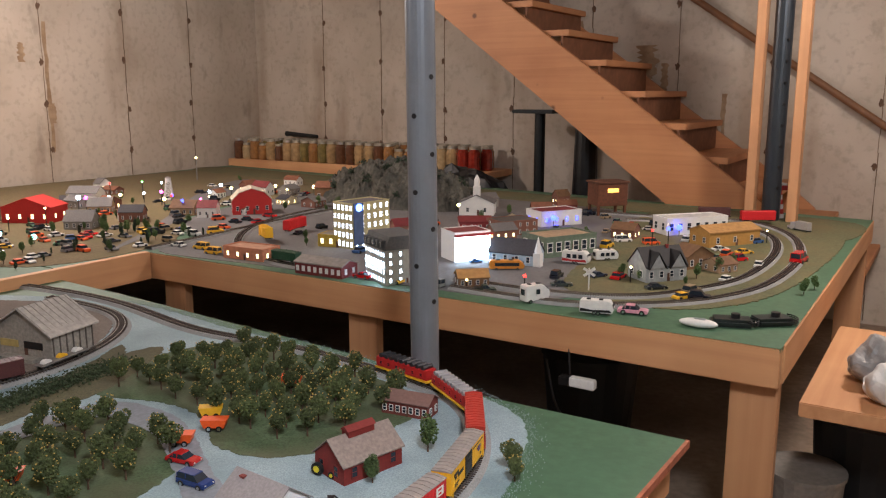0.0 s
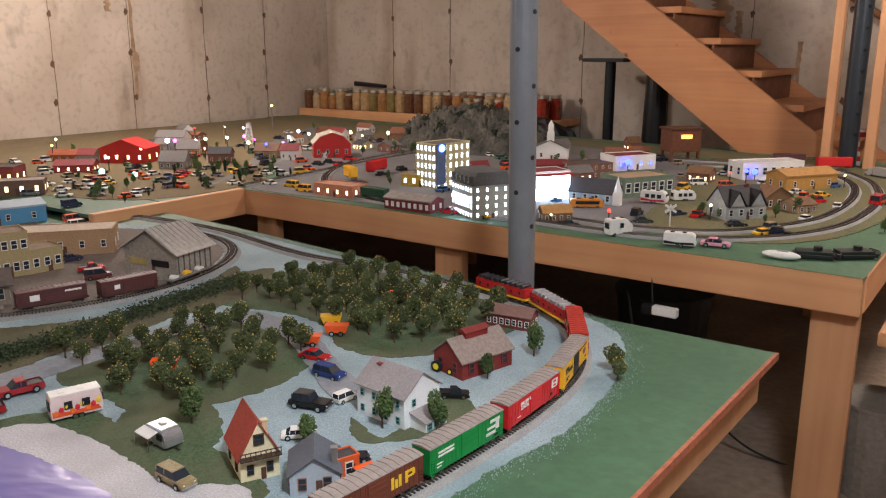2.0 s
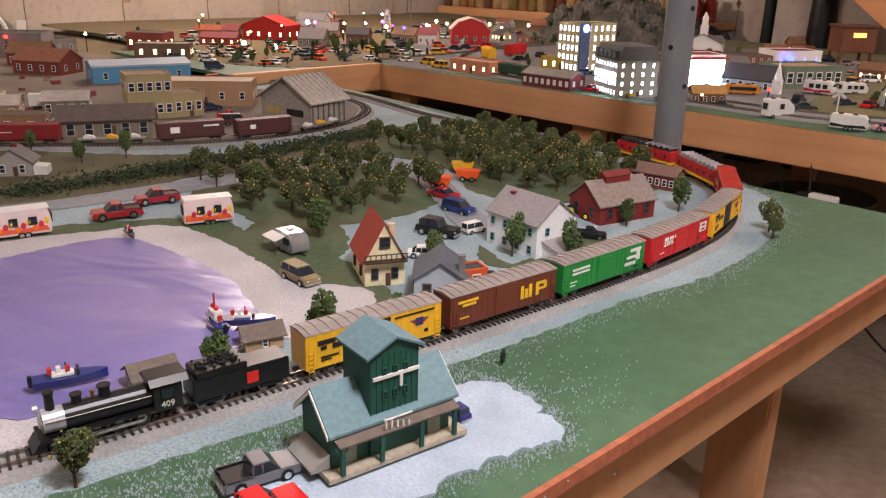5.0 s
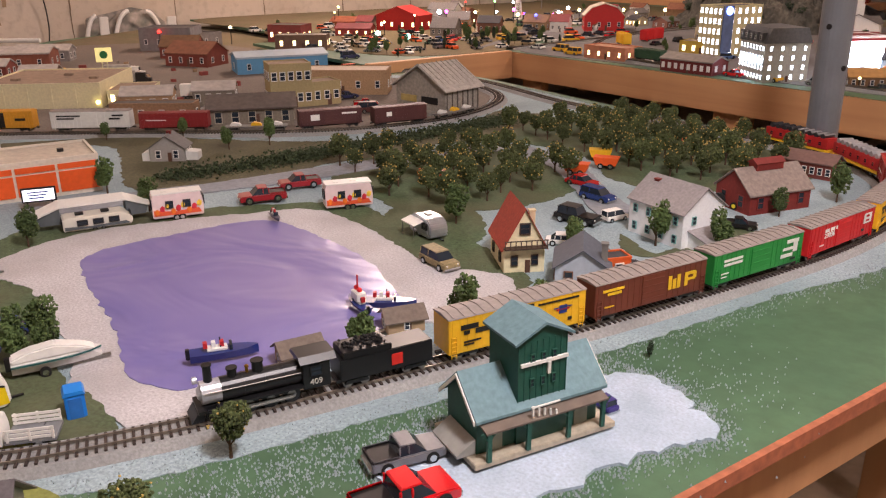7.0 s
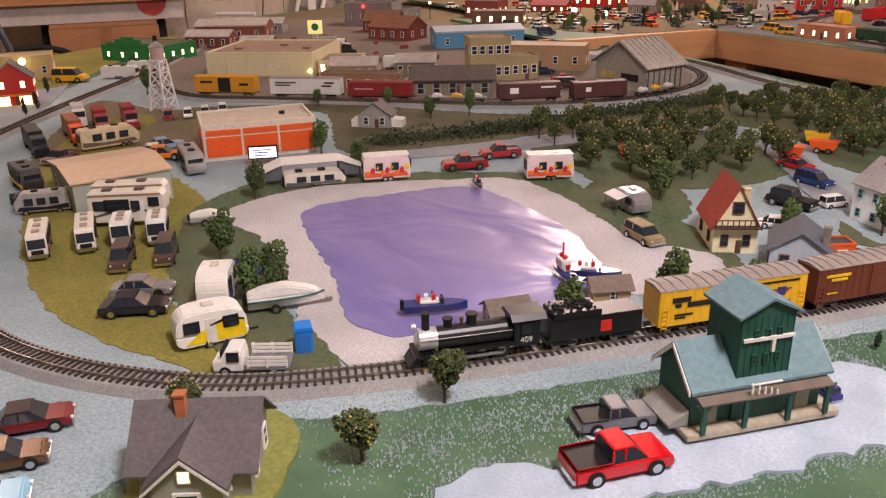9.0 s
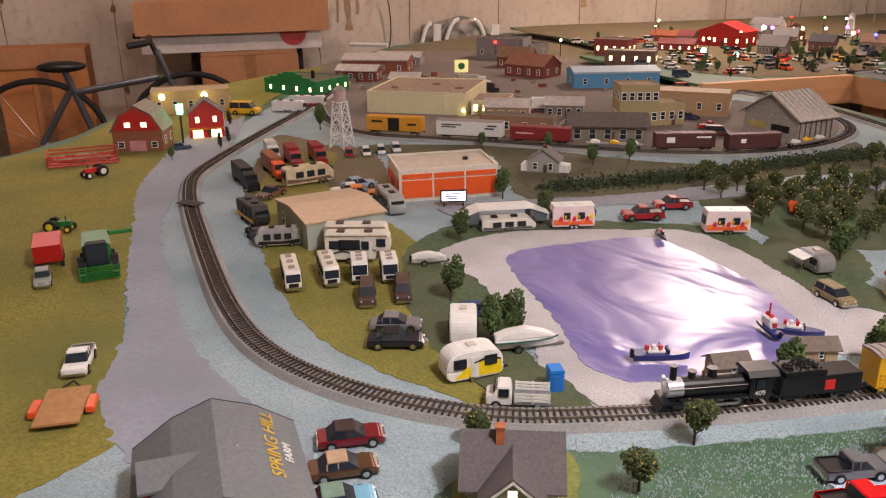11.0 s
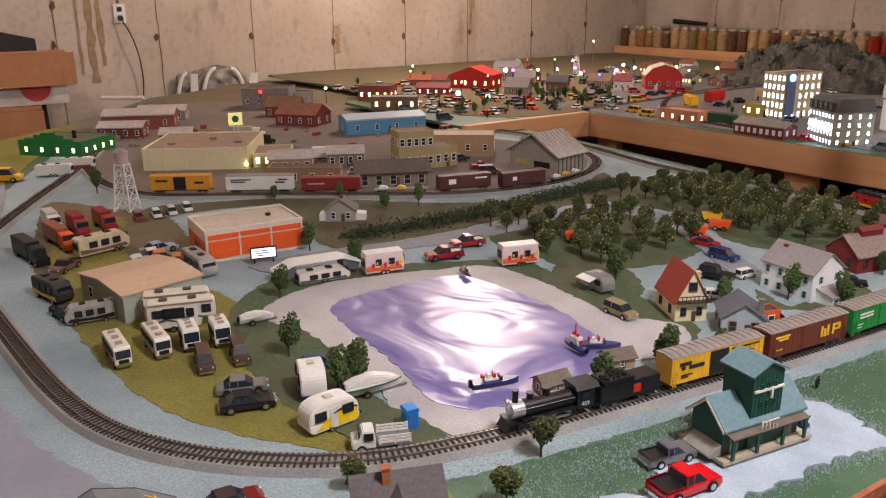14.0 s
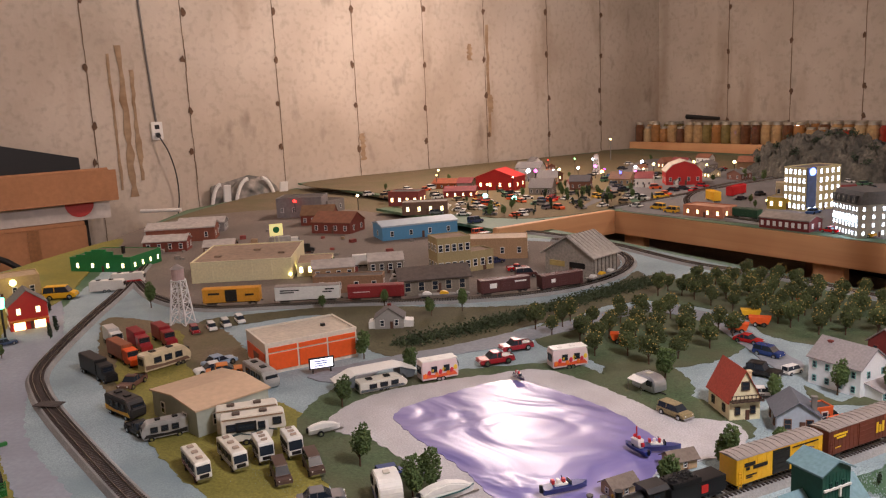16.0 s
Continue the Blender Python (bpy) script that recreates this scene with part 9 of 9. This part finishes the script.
for k in range(30):
    a, bb = rng.uniform(-3.2, -2.66), rng.uniform(2.1, 3.0)
    x, y = rm(a, bb)
    if k % 3:
        tree(x, y, rng.uniform(.03, .055), "pine", U, group="village conifers")
    else:
        tree(x, y, rng.uniform(.035, .05), "green", U, group="village trees")
for x, y, h, k in ((-1.72, 3.75, .07, "green"), (-1.66, 3.82, .07, "green"), (-1.78, 3.82, .065, "green"), (-1.6, 3.88, .065, "green"), (-1.68, 3.95, .06, "green"), (-1.85, 3.95, .07, "green"), (-1.98, 3.75, .06, "green"), (-1.42, 4.55, .05, "green"), (-1.2, 4.62, .06, "green"), (-1.05, 4.75, .07, "green"), (-.95, 4.8, .06, "green"), (-.10, 4.35, .06, "green"), (.02, 4.55, .07, "green"), (.50, 3.20, .06, "green"), (.56, 3.16, .045, "green"), (.75, 3.22, .06, "green"), (.84, 3.32, .07, "green"), (.90, 3.40, .065, "green"), (.70, 3.12, .035, "green"), (1.05, 3.05, .06, "green"), (1.1, 3.12, .055, "green"), (-.8, 3.75, .05, "green"), (-.75, 3.62, .045, "green"), (.40, 4.0, .05, "green"), (.62, 4.2, .05, "green"), (-2.6, 4.6, .07, "green"), (-2.8, 4.3, .06, "green"), (-2.5, 4.3, .07, "green")):
    tree(x, y, h * .8, k, U + L1)


def lamp(x, y, z, h, r, m, label, pole=True):
    t = thing("street_lamp", x, y, z, 0, label, "street lamp", "town lamps")
    if pole:
        b = bmesh.new()
        rod(b, (0, 0, 0), (0, 0, h), .002, 6)
        part("pole", b, BLACK, t)
    b = bmesh.new()
    ball(b, (0, 0, h + r * .8), r, 2)
    part("globe", b, m, t)


LITP = glow("pink_lamp", (255, 90, 200), 7.0)
for x, y, h, r, m, lab in ((-2.13, 3.92, .085, .012, LITG, "glowing white globe lamp by the red barn"), (-2.2, 3.75, .06, .015, LITY, "yellow glowing lamp in the village"), (-2.75, 4.1, .10, .016, LITY, "yellow glowing lamp behind the cabin"), (-2.70, 4.0, .08, .012, LITY, "small yellow lamp behind the cabin"), (-2.3, 4.45, .06, .022, LITC, "bright cool white lamp by the fair"), (-2.15, 4.5, .05, .024, LITC, "bright cool lamp by the fair rides"), (-2.12, 4.40, .03, .02, LITB, "blue lamp by the fair rides"), (-1.95, 4.70, .07, .016, LITP, "pink lamp of the fair carousel"), (-1.90, 4.72, .05, .014, LITR, "red lamp of the fair carousel"), (-1.55, 4.45, .085, .011, LITG, "white globe lamp on the village street"), (-2.35, 4.85, .10, .012, LITR, "small red fair lamp"), (-2.2, 4.95, .10, .012, glow("lime_lamp", (140, 255, 140), 7), "small green fair lamp"), (-2.05, 4.9, .10, .012, LITC, "small white fair lamp"), (.525, 3.13, .05, .011, LITY, "yellow street lamp by the gothic house"), (.19, 2.85, .072, .012, LITR, "red beacon on the box van"), (.70, 3.62, .10, .012, LITB, "blue beacon in the town"), (.64, 3.62, .095, .010, LITR, "red beacon in the town"), (1.14, 3.95, .05, .010, LITG, "white lamp inside the loop"), (-.20, 4.25, .09, .02, LITY, "yellow globe lamp by the church"), (-.87, 3.32, .035, .012, LITW, "warm lamp in the cafe window"), (.0, 2.955, .03, .010, LITW, "warm lamp at the signal house"), (.25, 4.24, .035, .022, LITB, "blue lit shop sign lamp"), (.80, 4.07, .03, .022, LITB, "blue lit depot lamp"), (-.72, 3.72, .02, .012, LITY, "yellow lamp by the track curve"), (-2.1, 3.55, .02, .03, glow("aqua_lamp", (170, 255, 240), 4), "aqua glowing canopy lamp"), (-1.9, 3.5, .02, .028, glow("aqua_lamp", (170, 255, 240), 4), "second aqua glowing canopy lamp"), (-2.9, 2.95, .05, .018, LITR, "red factory lamp"), (-2.6, 3.1, .07, .016, LITG, "white lamp over the shop"), (-2.45, 3.4, .05, .016, LITW, "warm lamp by the brick store")):
    lamp(x, y, U, h, r * (.62 if m in (LITC, LITP, LITB) else .45), m, lab)
t = thing("crossing_signal", .386, 3.0, U, 10, "white crossbuck railway crossing signal", "model signal")
b = bmesh.new()
rod(b, (0, 0, 0), (0, 0, .075), .0022, 8)
part("post", b, WHITE, t)
for s in (-1, 1):
    b = bmesh.new()
    box(b, -.022, .022, -.0015, .0015, -.004, .004, Matrix.Translation((0, -.003, .062)) @ Matrix.Rotation(s * .6, 4, "Y"))
    part("crossbuck_arm", b, WHITE, t)
t = thing("signal_mast", -2.353, 6.0, U - .03, 0, "slim signal mast with a small lamp", "model signal")
b = bmesh.new()
rod(b, (0, 0, 0), (0, 0, .19), .0045, 8)
part("mast", b, mat("grey_pole", (120, 116, 110), .5), t)
b = bmesh.new()
ball(b, (0, 0, .196), .009, 2)
part("lamp_head", b, LITW, t)
# white remote and black controller
t = thing("remote_control", .669, 2.628, U, -22, "white oval remote control lying on the green edge", "remote control")
b = bmesh.new()
bmesh.ops.create_uvsphere(b, u_segments=24, v_segments=12, radius=1, matrix=Matrix.Translation((0, 0, .012)) @ Matrix.Diagonal((.052, .022, .012, 1)))
part("shell", b, WHITE, t, smooth=True)
b = bmesh.new()
box(b, -.012, .018, -.008, .008, .0225, .0245)
part("screen", b, mat("grey_screen", (140, 146, 150), .3), t, bevel=.0008)
for k, (x, y, rz) in enumerate(((.76, 2.66, -5), (.87, 2.685, 15))):
    t = thing("track_controller", x, y, U, rz, "black hand controller with a coiled cord", "controller", "controllers")
    b = bmesh.new()
    box(b, -.055, .055, -.032, .032, 0, .022)
    part("case", b, mat("controller_black", (26, 34, 30), .5), t, bevel=.008)
    b = bmesh.new()
    rod(b, (.01, 0, .022), (.01, 0, .034), .012, 16)
    part("knob", b, BLACK, t)
    b = bmesh.new()
    for i in range(40):
        a0, a1 = i * .5, (i + 1) * .5
        rod(b, (.05 + .02 * math.cos(a0), .03 * math.sin(a0), .004 + i * .0004), (.05 + .02 * math.cos(a1), .03 * math.sin(a1), .004 + (i + 1) * .0004), .0018, 5)
    part("cord", b, BLACK, t)


# ---- more of the crowded village and town ----
g = random.Random(77)
PAINTS = [WHITE, WHITE, SILC, REDP, YEL, ORG, NAVY, col(60, 96, 150), col(70, 110, 80), col(150, 130, 100), BLACK]
for k in range(135):
    a, bb = (g.uniform(-4.2, -2.68), g.uniform(2.1, 4.5)) if k < 85 else (g.uniform(-2.4, -.45), g.uniform(2.8, 4.5))
    x, y = rm(a, bb)
    st = g.choice(("sedan", "van", "suv", "pickup"))
    small_car(x, y, g.choice((TH, TH + 90, 40, 70)) + g.uniform(-8, 8), g.choice((.058, .066, .074)), PAINTS[g.randrange(len(PAINTS))], U + L1, "small " + {"sedan": "model sedan", "van": "delivery van", "suv": "model wagon", "pickup": "model pickup"}[st] + " parked among the town buildings", st in ("van", "suv"), "town vehicles", {"van": "toy_van", "suv": "toy_suv", "pickup": "toy_pickup"}.get(st, "toy_car"))
for k in range(30):
    a, bb = (g.uniform(-4.6, -2.75), g.uniform(2.35, 4.8)) if k < 20 else (g.uniform(-2.3, -.5), g.uniform(3.4, 4.8))
    x, y = rm(a, bb)
    rz = g.choice((TH, TH + 90, 10, 35))
    w, d, h = g.uniform(.07, .13), g.uniform(.06, .10), g.uniform(.03, .055)
    wm = g.choice((WHITE, mat("tan_boards", (168, 140, 108)), BROWNWALL, mat("old_brick", (140, 66, 60)), mat("beige_blocks", (196, 182, 150)), mat("grey_boards", (140, 132, 124))))
    rr = g.choice((GREYROOF, DARKROOF, mat("rust_roof", (130, 84, 62)), mat("brown_roof", (112, 82, 56)), RRm))
    c_, s_ = math.cos(radians(rz)) * w / 2, math.sin(radians(rz)) * w / 2
    building("village_house", x - c_, y - s_, x + c_, y + s_, d, h, wm, rr, "small gabled village house model on the turf", "gable", h * .6, "x", z=U, nf=3, ns=2, pane=g.choice((GLASSY, LITW, GLASSY)), wh=.014, group="village houses")
for k in range(20):
    a, bb = (g.uniform(-4.4, -2.68), g.uniform(2.05, 4.7)) if k < 30 else (g.uniform(-2.3, -.35), g.uniform(2.95, 4.7))
    x, y = rm(a, bb)
    tree(x, y, g.uniform(.03, .05), "green", U, group="village trees")
# more lorries, sheds and stacks in the yard
for x, y, rz, L, m1, m2 in ((-2.35, 2.30, 40, .14, WHITE, mat("trailer_grey", (170, 166, 160))), (-2.20, 2.20, 40, .14, BLACK, mat("trailer_grey", (170, 166, 160))), (-1.75, 2.10, 40, .13, REDP, WHITE), (-2.55, 2.15, 30, .13, YEL, col(150, 60, 50))):
    semi(x, y, rz, m1, m2, "articulated lorry parked in the freight yard", L, Z + L2, group="yard lorries")
for x, y, rz, w, m in ((-2.78, 2.02, 35, .18, mat("dark_red_boards", (120, 56, 44))), (-3.05, 2.45, 35, .22, mat("grey_shop", (130, 124, 120))), (-2.45, 2.02, 40, .12, mat("brown_factory", (112, 86, 70))), (-1.72, 1.86, 40, .14, mat("dull_brick", (136, 92, 70))), (-1.62, 2.02, 40, .12, mat("grey_stone", (132, 122, 108)))):
    c_, s_ = math.cos(radians(rz)) * w / 2, math.sin(radians(rz)) * w / 2
    building("yard_shed", x - c_, y - s_, x + c_, y + s_, .09, .045, m, MATS["pale_metal"], "low yard shed model with a pale metal roof", "gable", .02, "x", z=Z + L2, nf=4, ns=2, group="yard sheds")
for k in range(40):
    x, y = -2.9 + g.random() * 1.3, 1.75 + g.random() * .9
    if .917 * x - .399 * y > -2.1:
        continue
    t = thing("crate_stack", x, y, Z + L2, g.uniform(0, 90), "small stack of wooden crates in the yard", "model crates", "yard crates")
    b = bmesh.new()
    s_ = g.uniform(.006, .014)
    box(b, -s_, s_, -s_ * .7, s_ * .7, 0, s_ * g.uniform(.8, 1.6))
    part("crate", b, g.choice((mat("tan_boards", (168, 140, 108)), mat("old_brick", (140, 66, 60)), mat("grey_boards", (140, 132, 124)))), t, bevel=.0006)

# the lit fairground of the village, and more parked cars round it
for k in range(16):
    a, bb = g.uniform(-3.9, -3.0), g.uniform(3.1, 4.3)
    x, y = rm(a, bb)
    lamp(x, y, U, g.uniform(.03, .07), g.uniform(.006, .011), g.choice((LITC, LITC, LITP, LITB, LITY, LITG)), "small coloured fairground lamp on a pole")
for k in range(26):
    a, bb = g.uniform(-3.5, -2.68), g.uniform(2.1, 3.0)
    x, y = rm(a, bb)
    small_car(x, y, TH + g.choice((0, 90)) + g.uniform(-8, 8), .062, g.choice((WHITE, WHITE, SILC, ORG, col(150, 130, 100))), U + L1, "small pale model car parked in the village lot", k % 3 == 0, "town vehicles")
